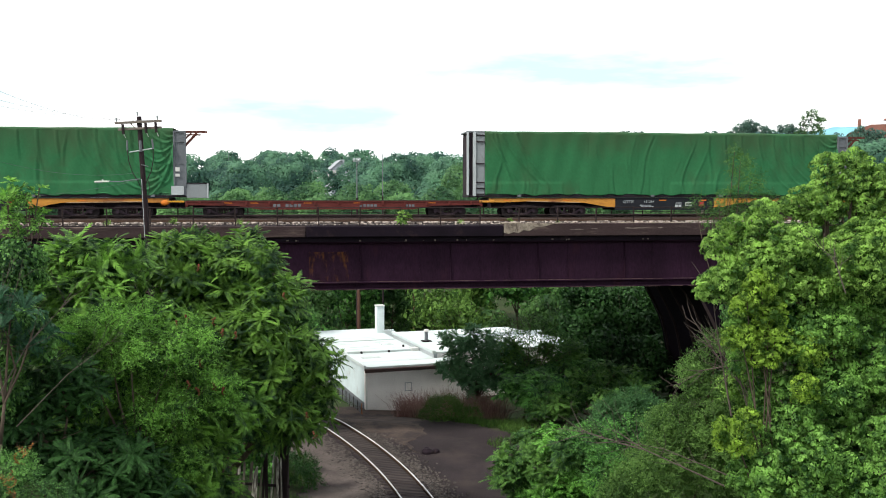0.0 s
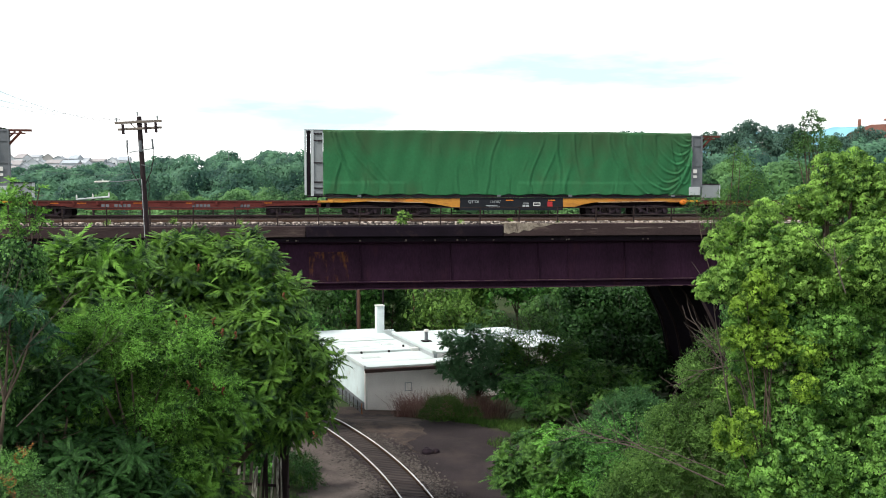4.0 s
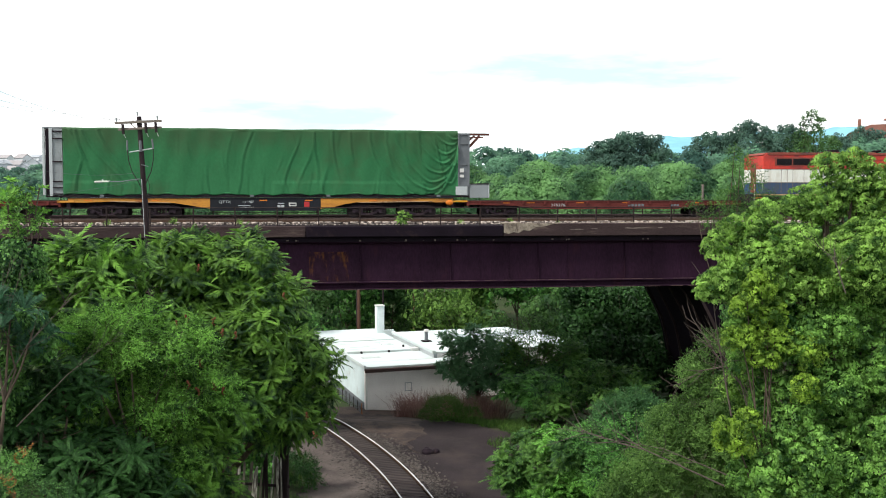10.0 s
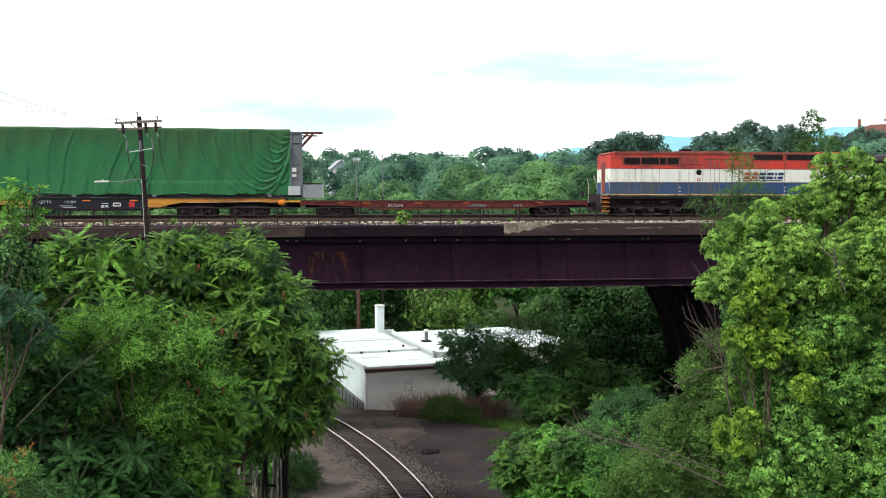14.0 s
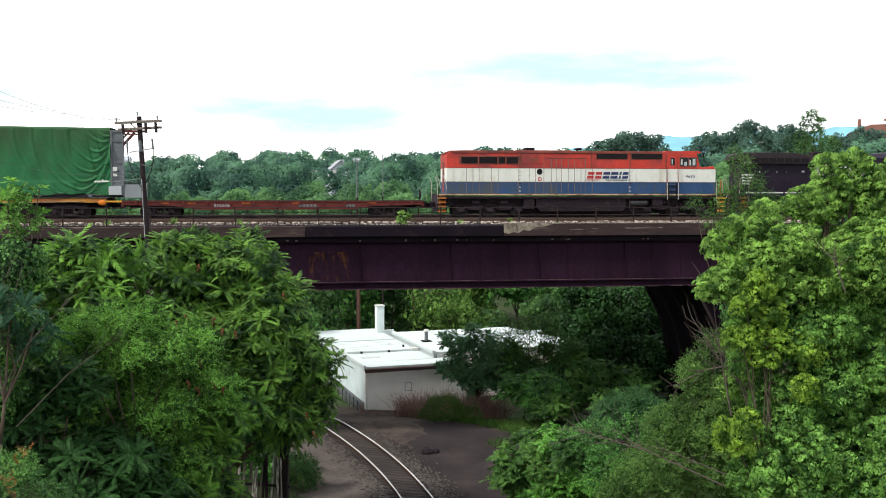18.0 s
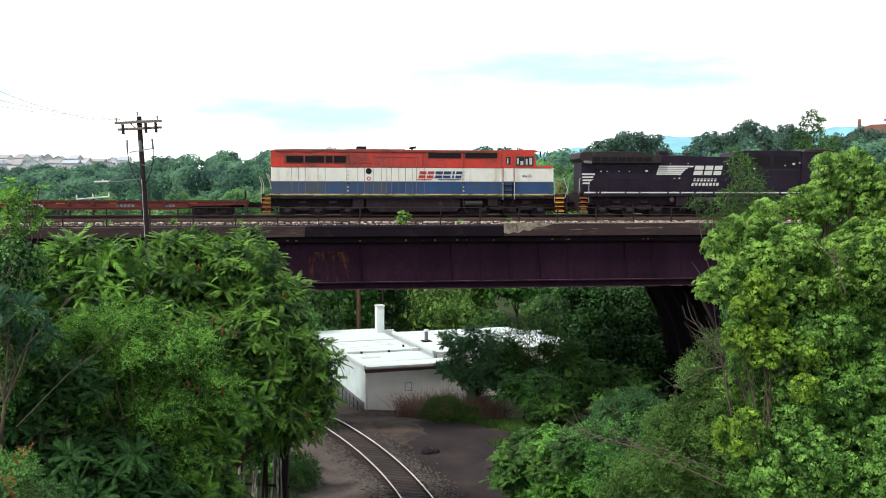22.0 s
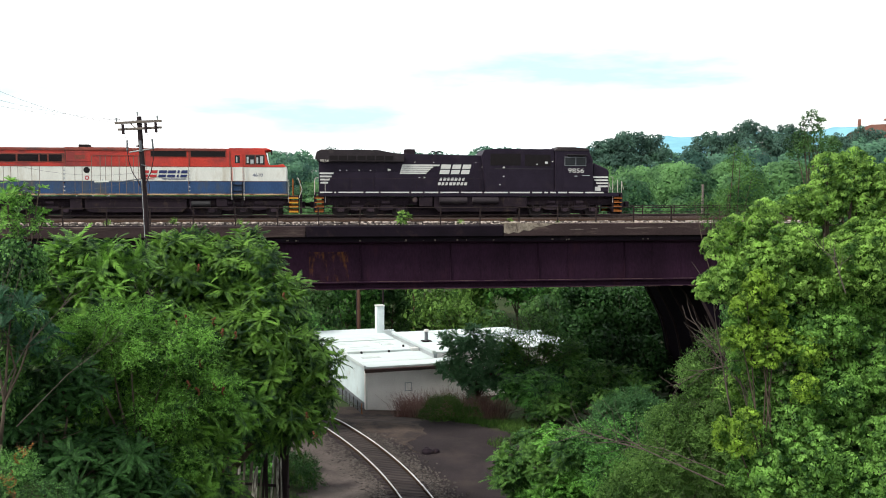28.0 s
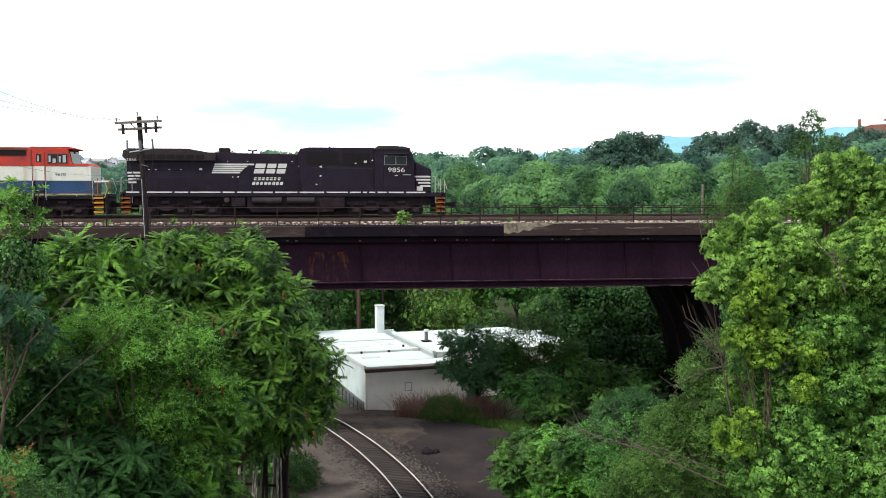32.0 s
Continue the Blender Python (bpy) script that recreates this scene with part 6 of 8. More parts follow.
rng = random.Random(33)
for k in range(34):
    row = k % 3
    b = (-804 + 7.6 * k + rng.uniform(-5, 5)) / 1700
    away = (540, 610, 690)[row] + rng.uniform(-15, 15)
    rise = (46, 56, 66)[row] + rng.uniform(-3, 3) - (4 if b > -0.373 else 0)
    n = rng.choice((0, 0, 1, 1, 0, 2))
    house((b * away, away, 12 + rise * away / 1700), rng.uniform(6.0, 9.0), rng.uniform(7, 10), rng.uniform(3.6, 5.0), rng.uniform(1.6, 2.6), rng.choice((0, 90, 20, 70, -25)),
          M_SIDING[n], rng.choice(M_SHINGLE), "small distant house with %s walls and a pitched roof" % ("white", "grey", "tan", "red brick")[n])
house((-25.54, 236.00, 20.83), 4.2, 7, 1.2, 1.8, 15, M_SIDING[1], M_SHINGLE[0], "grey gabled house half hidden in the woods")
house((-28.39, 232.00, 19.09), 4.5, 7, 0.6, 1.5, 60, M_SIDING[1], M_SHINGLE[1], "brown-roofed house half hidden in the woods")


def brick_hall():
    x, y, z = (94.01, 210.00, 29.58)
    top = empty("brick_hall", pose(x, y, z, 0, 0, -20), "distant red brick building with a turret and chimney", "building")
    part("wall", B(-5, 12, 0, 9, -14, -0.6), M_SIDING[3], top)
    part("roof", PR([(-5.5, -0.6), (12.5, -0.6), (9, 1.3), (-1, 1.3)], -0.4, 9.4), M_SIDING[3], top)
    part("turret", B(2.2, 4.4, -0.6, 1.6, -2, 2.2), M_SIDING[3], top)
    part("turret_roof", T((3.3, 0.5, 2.2), (3.3, 0.5, 3.4), 1.9, 0.1, seg=8), M_SIDING[3], top)
    part("chimney", B(-3.4, -2.7, 2.0, 2.7, -1, 2.7), M_SIDING[3], top)
    x, y, z = (78.20, 230.00, 26.50)
    top = empty("brick_house", pose(x, y, z, 0, 0, 10), "distant red brick house between the trees", "house")
    part("wall", B(-2.6, 2.6, 0, 6, -10, 1.2), M_SIDING[3], top)
    part("roof", PR([(-3, 1.2), (3, 1.2), (0, 2.6)], -0.3, 6.3), M_SHINGLE[1], top)


brick_hall()
for x, w in ((639, 13), (667, 17), (701, 14), (725, 12)):
    house((x, 2765 + 3 * w, 146.0), w, 15, 6.0, 4.0, 20 * w, M_SIDING[w % 3], M_SHINGLE[w % 3], "tiny distant pale house on the blue ridge")


def far_hills():
    """Blue wooded ridge on the skyline; the distance haze is put into its colour."""
    m = mat("hazy_blue_wooded_ridge", (0.165, 0.360, 0.440), 1.0, 0.14, 0.004, 0.03, 0.0)
    us = np.linspace(-200, 3200, 160)
    crest = np.interp(us, (-200, 0, 300, 450, 700, 1000, 1300, 2000, 3200), (40, 62, 150, 170, 203, 217, 235, 262, 280)) + 3 * np.sin(us * 0.021) + 2.5 * np.sin(us * 0.047 + 1) + 1.5 * np.sin(us * 0.11)
    V, nrow = [], 5
    for x, c in zip(us, crest):
        for j in range(nrow):
            s = j / (nrow - 1)
            V.append((x, 2500 + 500 * s, 15 + (c - 15) * math.sin(s * math.pi / 2)))
        V.append((x, 3400, 10))
    V = np.array(V)
    i = np.arange(len(V)).reshape(len(us), nrow + 1)
    Q = np.stack([i[:-1, :-1], i[1:, :-1], i[1:, 1:], i[:-1, 1:]], -1).reshape(-1, 4)
    ob = np_mesh("backdrop", V, Q, m)
    tagged(ob, "hazy blue wooded ridge on the skyline", "hills", kind="structure")


far_hills()

# ---------------------------------------------------------------- plants
def leaf_quad(base, along, side, up, length, width):
    """One leaf as a kite, slightly folded."""
    mid = base + along * length * 0.45
    return [base, mid + side * width / 2 + up * width * 0.18, base + along * length, mid - side * width / 2 + up * width * 0.18]


def frond_star(rng, fronds=11, pairs=8, length=0.85, leaf=0.16, width=0.055, lift=(0.05, 1.0), sag=0.42):
    """The end of a bough: long feathered leaves that spread like a star and arch over."""
    V = []
    up = np.array([0, 0, 1.0])
    for f in range(fronds):
        az = 2 * math.pi * (f + rng.uniform(-0.35, 0.35)) / fronds
        el = rng.uniform(*lift)
        L = length * rng.uniform(0.78, 1.18)
        bend = sag * rng.uniform(0.6, 1.3)
        out = np.array([math.cos(az), math.sin(az), 0])
        side = np.array([-math.sin(az), math.cos(az), 0])
        at = lambda s: out * (math.cos(el) * s + 0.10 * s * s) * L + up * (math.sin(el) * s - bend * s * s) * L
        p, q = at(0.0), at(0.95)
        V += [p - side * 0.007, p + side * 0.007, q + side * 0.005, q - side * 0.005]
        ds = 0.82 / pairs
        for k in range(pairs):
            s = 0.14 + ds * k
            p, q = at(s), at(s + ds * 0.95)
            tan = (q - p) / np.linalg.norm(q - p)
            size = leaf * (0.55 + 0.55 * math.sin(math.pi * min(1.0, s * 0.84 + 0.1))) * rng.uniform(0.85, 1.15)
            fall = rng.uniform(0.15, 0.5)
            for sg in (-1, 1):
                al = side * sg * 0.80 + tan * 0.55 - up * fall
                al *= size / np.linalg.norm(al)
                V += [p, q, q + al, p + (q - p) * 0.25 + al * 0.72]
        p = at(0.96)
        tan = at(1.0) - p
        V += leaf_quad(p, tan / np.linalg.norm(tan), side, up, leaf * 0.9, width)
    return np.array(V)


def leaf_dome(rng, leaves=34, radius=0.26, leaf=0.10, width=0.075, flat=0.62, skirt=-0.15, scales=0):
    """A rounded tuft: leaves like shingles over a flattened dome, with a few loose ones."""
    V = []
    up = np.array([0, 0, 1.0])
    for i in range(leaves):
        z = rng.uniform(skirt, 1.0)
        a = rng.uniform(0, 2 * math.pi)
        c = math.sqrt(max(0.0, 1 - z * z))
        d = np.array([c * math.cos(a), c * math.sin(a), z])
        r = radius * rng.uniform(0.72, 1.12)
        p = d * r * np.array([1, 1, flat])
        down = np.array([d[0], d[1], -0.55 - 0.5 * c + 0.6 * z]) + np.array([rng.gauss(0, .22), rng.gauss(0, .22), rng.gauss(0, .16)])
        al = down / np.linalg.norm(down)
        nrm = d + up * 0.6 + np.array([rng.gauss(0, .16), rng.gauss(0, .16), 0])
        side = np.cross(nrm, al)
        side /= np.linalg.norm(side) + 1e-6
        V += leaf_quad(p - al * leaf * 0.35, al, side, np.cross(al, side), leaf * rng.uniform(0.7, 1.25), width * rng.uniform(0.75, 1.2))
    for i in range(scales):
        z = 1.0 - (1.0 - skirt) * (i + rng.random()) / scales
        a = 2.4 * i + rng.uniform(-.3, .3)
        c = math.sqrt(max(0.0, 1 - z * z))
        d = np.array([c * math.cos(a), c * math.sin(a), z])
        al = np.array([d[0] * z, d[1] * z, -c]) + np.array([rng.gauss(0, .2), rng.gauss(0, .2), -0.1])
        al /= np.linalg.norm(al)
        side = np.cross(d, al)
        side /= np.linalg.norm(side) + 1e-6
        p = d * radius * rng.uniform(0.74, 0.90) * np.array([1, 1, flat])
        V += leaf_quad(p - al * radius * 0.30, al, side, d, radius * rng.uniform(0.55, 0.8), radius * rng.uniform(0.42, 0.6))
    return np.array(V)


def twig_spray(rng, twigs=5, leaves=7, length=0.42, leaf=0.085, width=0.04, spread=0.9, rise=0.5):
    """Thin leafy twigs that fan out from one point, leaves set in turn along each."""
    V = []
    for k in range(twigs):
        a = 2 * math.pi * (k + rng.uniform(-.4, .4)) / twigs
        d = np.array([math.cos(a) * spread, math.sin(a) * spread, rise + rng.uniform(-.35, .5)])
        d /= np.linalg.norm(d)
        side = np.cross(d, (0, 0, 1.0))
        side /= np.linalg.norm(side) + 1e-6
        L = length * rng.uniform(0.6, 1.2)
        tip = d * L
        V += [-side * 0.004, side * 0.004, tip + side * 0.002, tip - side * 0.002]
        for j in range(leaves):
            s = (j + 0.8) / leaves
            al = d * 0.6 + side * (1 if j % 2 else -1) * 0.8 + np.array([rng.gauss(0, .25), rng.gauss(0, .25), rng.gauss(-.05, .3)])
            al /= np.linalg.norm(al)
            w = np.cross(al, np.array([rng.gauss(0, .5), rng.gauss(0, .5), 1.0]))
            w /= np.linalg.norm(w) + 1e-6
            V += leaf_quad(tip * s, al, w, np.cross(w, al), leaf * rng.uniform(0.7, 1.2), width)
    return np.array(V)


TR = random.Random(77)
STARS = [frond_star(TR, 11, 8, 0.82, 0.13, 0.05, (0.0, 0.95), 0.36) for _ in range(7)]
SHORT_STARS = [frond_star(TR, 9, 6, 0.60, 0.16, 0.085, (0.1, 1.1)) for _ in range(6)]
FERN_STARS = [frond_star(TR, 9, 7, 0.72, 0.17, 0.07, (0.4, 1.25), 0.55) for _ in range(6)]
TEAL_STARS = [frond_star(TR, 9, 9, 1.0, 0.15, 0.05, (0.3, 1.2), 0.3) for _ in range(4)]
WIDE_STARS = [frond_star(TR, 8, 4, 0.7, 0.28, 0.14, (-0.1, 0.7)) for _ in range(6)]
DOMES = [leaf_dome(TR, 34, 0.25, 0.085, 0.062, scales=16) for _ in range(8)]
LOOSE_DOMES = [leaf_dome(TR, 22, 0.30, 0.13, 0.10, 0.8, -0.5, scales=9) for _ in range(6)]
FINE_DOMES = [leaf_dome(TR, 26, 0.80, 0.24, 0.15, 0.66, -0.4, scales=6) for _ in range(6)]
BIG_DOMES = [leaf_dome(TR, 20, 0.90, 0.30, 0.20, 0.62, -0.3, scales=12) for _ in range(6)]
SPRAYS = [twig_spray(TR, 5, 7, 0.42, 0.10, 0.055) for _ in range(7)]
AIRY = [twig_spray(TR, 4, 7, 0.55, 0.11, 0.05, 1.0, 0.25) for _ in range(6)]
PALE = [twig_spray(TR, 6, 7, 0.40, 0.095, 0.04, 0.7, 0.8) for _ in range(7)]


def lumps(d, seed):
    """A smooth uneven field on directions or places, about -1 to 1."""
    a = np.sin(d[:, 0] * 3.1 + seed) * np.sin(d[:, 1] * 2.7 + seed * 1.7) + np.sin(d[:, 2] * 3.7 + seed * 0.6) * np.sin(d[:, 0] * 2.2 - seed)
    b = np.sin(d[:, 0] * 7.1 + seed * 2) * np.sin(d[:, 1] * 6.3 - seed) + np.sin(d[:, 2] * 8.0 + seed)
    return 0.4 * a + 0.2 * b


def tips(boughs, spacing, rng, low=-0.7, jut=0.16, inside=0.86):
    """Places spread evenly over the outside of a crown made of rounded boughs, no two nearer than the spacing."""
    boughs = np.array(boughs, float)
    C, R = boughs[:, :3], boughs[:, 3]
    Ps, Ds = [], []
    for i in range(len(boughs)):
        n = int(4 * math.pi * R[i] ** 2 / spacing ** 2 * 1.8) + 4
        d = rng.normal(size=(n, 3))
        d /= np.linalg.norm(d, axis=1)[:, None]
        d[:, 2] = np.where(d[:, 2] < low, -d[:, 2], d[:, 2])
        rad = 1 + jut * lumps(d + C[i] * 0.7, 1.3) + rng.uniform(-0.08, 0.08, n)
        P = C[i] + d * (R[i] * rad)[:, None]
        keep = np.ones(n, bool)
        for j in range(len(boughs)):
            if j != i:
                keep &= ((P - C[j]) ** 2).sum(1) > (inside * R[j]) ** 2
        Ps.append(P[keep])
        Ds.append(d[keep])
    P, D = np.concatenate(Ps), np.concatenate(Ds)
    order = rng.permutation(len(P))
    cells, chosen = {}, []
    keys = np.floor(P / spacing).astype(int)
    near = list(itertools.product((-1, 0, 1), repeat=3))
    for i in order:
        kx, ky, kz = keys[i]
        p = P[i]
        free = True
        for a, b, c in near:
            for q in cells.get((kx + a, ky + b, kz + c), ()):
                if (q[0] - p[0]) ** 2 + (q[1] - p[1]) ** 2 + (q[2] - p[2]) ** 2 < spacing * spacing:
                    free = False
                    break
            if not free:
                break
        if free:
            cells.setdefault((kx, ky, kz), []).append(p)
            chosen.append(i)
    return P[chosen], D[chosen]


def scatter(name, groups, rng, material, parent, extra=None):
    """Copies of leaf sprays as one mesh; each group: places, ways that they face, kinds, size, share that faces up."""
    out = []
    for P, D, kinds, size, upward in groups:
        n = len(P)
        z = D * (1 - upward) + np.array([0, 0, upward]) + rng.normal(size=(n, 3)) * 0.20
        z /= np.linalg.norm(z, axis=1)[:, None]
        x = np.cross(rng.normal(size=(n, 3)), z)
        x /= np.linalg.norm(x, axis=1)[:, None]
        y = np.cross(z, x)
        s = size * (1 + 0.3 * rng.uniform(-1, 1, n))
        kind = rng.integers(0, len(kinds), n)
        for k, tpl in enumerate(kinds):
            q = kind == k
            if q.any():
                B3 = np.stack([x[q], y[q], z[q]], 1) * s[q][:, None, None]
                out.append((np.einsum('vk,nkj->nvj', tpl, B3) + P[q][:, None, :]).reshape(-1, 3))
    V = np.concatenate(out)
    Q = np.arange(len(V)).reshape(-1, 4)
    if extra is not None:
        V, Q = np.concatenate([V, extra[0]]), np.concatenate([Q, extra[1] + len(V)])
    return np_mesh(name, V, Q, material, parent)


def cores(boughs, share, seed, leaf=0.0):
    """The dense hearts of crowns: overlapping inner leaves set like scales round each bough; with a leaf size, on the near side alone."""
    rng = np.random.default_rng(seed + 900)
    out = []
    for x, y, z, r in boughs:
        k = share * r
        w = leaf or min(max(0.11, 0.30 * r), 0.9) * (0.6 if r < 1.2 else 0.75)
        n = int(4 * math.pi * k * k / (w * w) * (0.78 if leaf else 0.9)) + 8
        d = rng.normal(size=(n, 3))
        d /= np.linalg.norm(d, axis=1)[:, None]
        if leaf:
            d = d[((d[:, 1] < 0.2) | (d[:, 2] > 0.5)) & (d[:, 2] > -0.35)]
            n = len(d)
        out_to = rng.uniform(0.72, 1.12, n) if not leaf else rng.uniform(0.86, 1.06, n) * (1 + 0.16 * lumps(d * 1.6 + np.array([x, y, z]) * 0.3, 2.0))
        c = np.array([x, y, z]) + d * (k * out_to)[:, None]
        nr = d + rng.normal(size=(n, 3)) * 0.35 - (np.array([0, 0.4, 0]) if leaf else 0)
        nr /= np.linalg.norm(nr, axis=1)[:, None]
        a = np.cross(nr, rng.normal(size=(n, 3)))
        a /= np.linalg.norm(a, axis=1)[:, None]
        b = np.cross(nr, a)
        h = (w * rng.uniform(0.7, 1.3, n))[:, None]
        out.append(np.stack([c - a * h, c - b * h * 0.55 - a * h * 0.1, c + a * h, c + b * h * 0.55 - a * h * 0.1], 1).reshape(-1, 3))
    V = np.concatenate(out)
    return V, np.arange(len(V)).reshape(-1, 4)


def tree(name, label, category, foot, lobes, spacing, kinds, material, seed, size=1.0, trunk=0.16, group="", upward=0.45, heads=7, core=0.0, inner=0.5, low=-0.7, jut=0.16, limbs=5):
    """A tapered trunk, limbs to the boughs, and a crown: leaf sprays spread over the boughs, thinner within."""
    rng = np.random.default_rng(seed)
    rr = random.Random(seed)
    foot = Vector(foot)
    top = empty(name, Matrix.Translation(foot), label, category, group)
    L = [(x - foot.x, y - foot.y, z - foot.z, r) for x, y, z, r in lobes]
    mid = Vector((sum(l[0] for l in L) / len(L), sum(l[1] for l in L) / len(L), min(l[2] for l in L)))
    fork = mid * 0.55
    if trunk:
        part("trunk", poly_tube([(0, 0, -0.5), Vector((fork.x * 0.4, fork.y * 0.4, fork.z * 0.5)), fork], trunk, trunk * 0.6, 8), M_BARK, top, smooth=True)
        for x, y, z, r in L:
            tip = Vector((x, y, z + r * 0.45))
            a = fork.lerp(tip, 0.5) + Vector((rr.uniform(-.3, .3), rr.uniform(-.3, .3), rr.uniform(-.2, .4)))
            bm = poly_tube([fork, a, tip], trunk * 0.5, 0.02, 6)
            for k in range(limbs):
                d = Vector((rr.gauss(0, 1), rr.gauss(0, 1), rr.gauss(0.3, 0.8))).normalized()
                s = a.lerp(tip, rr.uniform(0.2, 0.9))
                tube(bm, s, s + d * r * rr.uniform(0.6, 0.95), trunk * 0.16, 0.008, 5)
            part("limb", bm, M_BARK, top)
    boughs = []
    for x, y, z, r in L:
        if r < 0.6 or not heads:
            boughs.append((x, y, z, r))
            continue
        boughs.append((x, y, z - 0.15 * r, 0.70 * r))
        for k in range(heads):
            a = 2.4 * k + rr.uniform(-0.5, 0.5)
            h = rr.uniform(-0.55, 0.9)
            c = math.sqrt(1 - h * h)
            q = rr.uniform(0.30, 0.46)
            boughs.append((x + math.cos(a) * c * r * (1 - q), y + math.sin(a) * c * r * (1 - q), z + h * r * (1 - q), q * r))
    P, D = tips(boughs, spacing, rng, low, jut)
    groups = [(P, D, kinds, size, upward)]
    if inner:
        small = [(x, y, z, 0.72 * r) for x, y, z, r in boughs]
        P2, D2 = tips(small, spacing / inner, rng, low, jut, 0.7)
        groups.append((P2, D2, kinds, size, upward * 0.6))
    scatter("crown", groups, rng, material, top, extra=cores(boughs, core, seed) if core else None)
    return top


def on_ground(x, y):
    return (x, y, float(height(x, y)))


# left bank: sumac and tree-of-heaven
tree("tree_of_heaven", "tall feathery-leaved green tree on the bank", "tree", on_ground(-9.5, 41.5),
     [(-10.95, 41.00, 11.86, 1.95), (-8.78, 41.00, 12.11, 1.80), (-7.36, 40.50, 10.47, 1.72), (-6.00, 40.50, 7.97, 1.45), (-8.09, 40.00, 8.65, 2.70), (-7.15, 40.00, 6.18, 1.85), (-10.47, 41.00, 8.97, 2.35), (-5.45, 40.50, 6.54, 0.85), (-5.35, 40.50, 7.73, 0.65), (-5.35, 40.50, 5.83, 0.60), (-6.1, 40.5, 5.2, 0.9), (-9.04, 40.00, 6.29, 2.0)],
     0.46, STARS, LEAF_SUMAC2, 5, 0.80, 0.2, upward=0.50, inner=0.45, core=0.7, jut=0.24, group="trees on the left bank")
tree("sumac_tree", "broad sumac tree with feathery dark green leaves", "tree", on_ground(-13.5, 36.5),
     [(-12.93, 37.00, 12.17, 1.45), (-14.67, 37.00, 12.17, 1.45), (-13.21, 36.00, 10.13, 2.05), (-10.88, 36.00, 9.71, 2.05), (-11.36, 35.50, 7.48, 2.35), (-9.69, 35.50, 6.23, 1.85), (-13.85, 36.00, 7.16, 2.2), (-14.3, 35.5, 11.2, 1.0)],
     0.54, STARS, LEAF_SUMAC, 6, 0.98, 0.16, upward=0.52, inner=0.45, core=0.7, jut=0.24, group="trees on the left bank")
tree("sumac_tree", "dark green sumac tree with reddish seed heads", "tree", on_ground(-9.0, 34.5),
     [(-9.24, 35.00, 5.94, 1.36), (-10.03, 34.50, 4.65, 1.55), (-8.56, 36.00, 7.80, 1.36), (-7.71, 36.00, 6.74, 1.06), (-9.04, 35.00, 4.50, 1.0), (-8.57, 36.50, 3.51, 0.69)],
     0.48, STARS, LEAF_SUMAC, 16, 0.84, 0.12, upward=0.52, inner=0.6, core=0.7, jut=0.24, group="trees on the left bank")
tree("leafy_tree", "bushy green tree with broad leaves and bare grey shoots", "tree", on_ground(-14.5, 30.5),
     [(-13.93, 31.00, 12.75, 0.95), (-15.21, 31.00, 11.90, 1.80), (-13.45, 30.00, 10.59, 1.15), (-14.36, 30.00, 9.00, 1.20)],
     0.22, LOOSE_DOMES, LEAF_MID, 7, 0.85, 0.15, upward=0.5, inner=0.6, core=0.6, group="trees on the left bank")
tree("sapling", "yellow-green sapling with loose feathery leaves", "tree", on_ground(-14.0, 31.5),
     [(-14.17, 31.5, 15.28, 0.22), (-13.68, 31.5, 15.00, 0.30), (-14.30, 31.5, 14.67, 0.37), (-13.56, 31.5, 14.35, 0.37), (-14.17, 31.5, 13.98, 0.48), (-13.21, 31.5, 15.28, 0.11), (-13.14, 31.5, 14.08, 0.26)],
     0.29, SHORT_STARS, LEAF_FEATHER, 31, 0.46, 0.04, upward=0.45, inner=0.0, heads=4, group="trees on the left bank")
tree("sumac_tree", "blue-green feathery sumac at the foot of the leafy tree", "tree", on_ground(-13.4, 28.5),
     [(-12.88, 28.5, 11.47, 0.50), (-13.64, 28.5, 11.47, 0.67), (-12.22, 28.5, 10.96, 0.30), (-13.06, 28.5, 10.79, 0.50)],
     0.5, TEAL_STARS, LEAF_TEAL, 36, 0.75, 0.08, upward=0.5, inner=0.5, heads=4, group="trees on the left bank")
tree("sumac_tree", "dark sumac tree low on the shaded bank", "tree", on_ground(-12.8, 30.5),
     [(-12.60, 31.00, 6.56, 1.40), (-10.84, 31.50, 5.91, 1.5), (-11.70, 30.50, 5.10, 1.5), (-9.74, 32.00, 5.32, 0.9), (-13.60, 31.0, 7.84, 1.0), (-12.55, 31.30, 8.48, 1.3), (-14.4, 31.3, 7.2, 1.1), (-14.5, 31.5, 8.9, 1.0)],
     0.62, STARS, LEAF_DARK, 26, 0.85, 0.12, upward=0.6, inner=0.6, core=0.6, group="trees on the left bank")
tree("feathery_tree", "bright feathery-leaved young tree on the bank", "tree", on_ground(-10.6, 33.0),
     [(-11.08, 34.00, 10.20, 1.30), (-9.28, 34.00, 9.60, 1.45), (-11.90, 33.50, 8.60, 1.40), (-9.93, 33.50, 7.71, 1.65), (-8.28, 34.00, 8.00, 1.00), (-9.40, 33.00, 5.68, 0.95), (-12.45, 32.5, 10.2, 0.85), (-11.4, 32.2, 10.55, 0.80), (-10.6, 32.2, 9.6, 0.85)],
     0.24, SPRAYS, LEAF_FEATHER, 17, 0.8, 0.1, upward=0.5, inner=0.75, core=0.5, group="trees on the left bank")
tree("leafy_bush", "bright green bush with rust-brown dead leaves", "bush", on_ground(-11.5, 24.5),
     [(-10.93, 24.00, 7.94, 0.68), (-11.63, 24.00, 7.52, 0.82), (-10.08, 24.00, 7.24, 0.54)],
     0.14, SPRAYS, LEAF_MID, 8, 0.45, 0.06, inner=0.6, core=0.6)
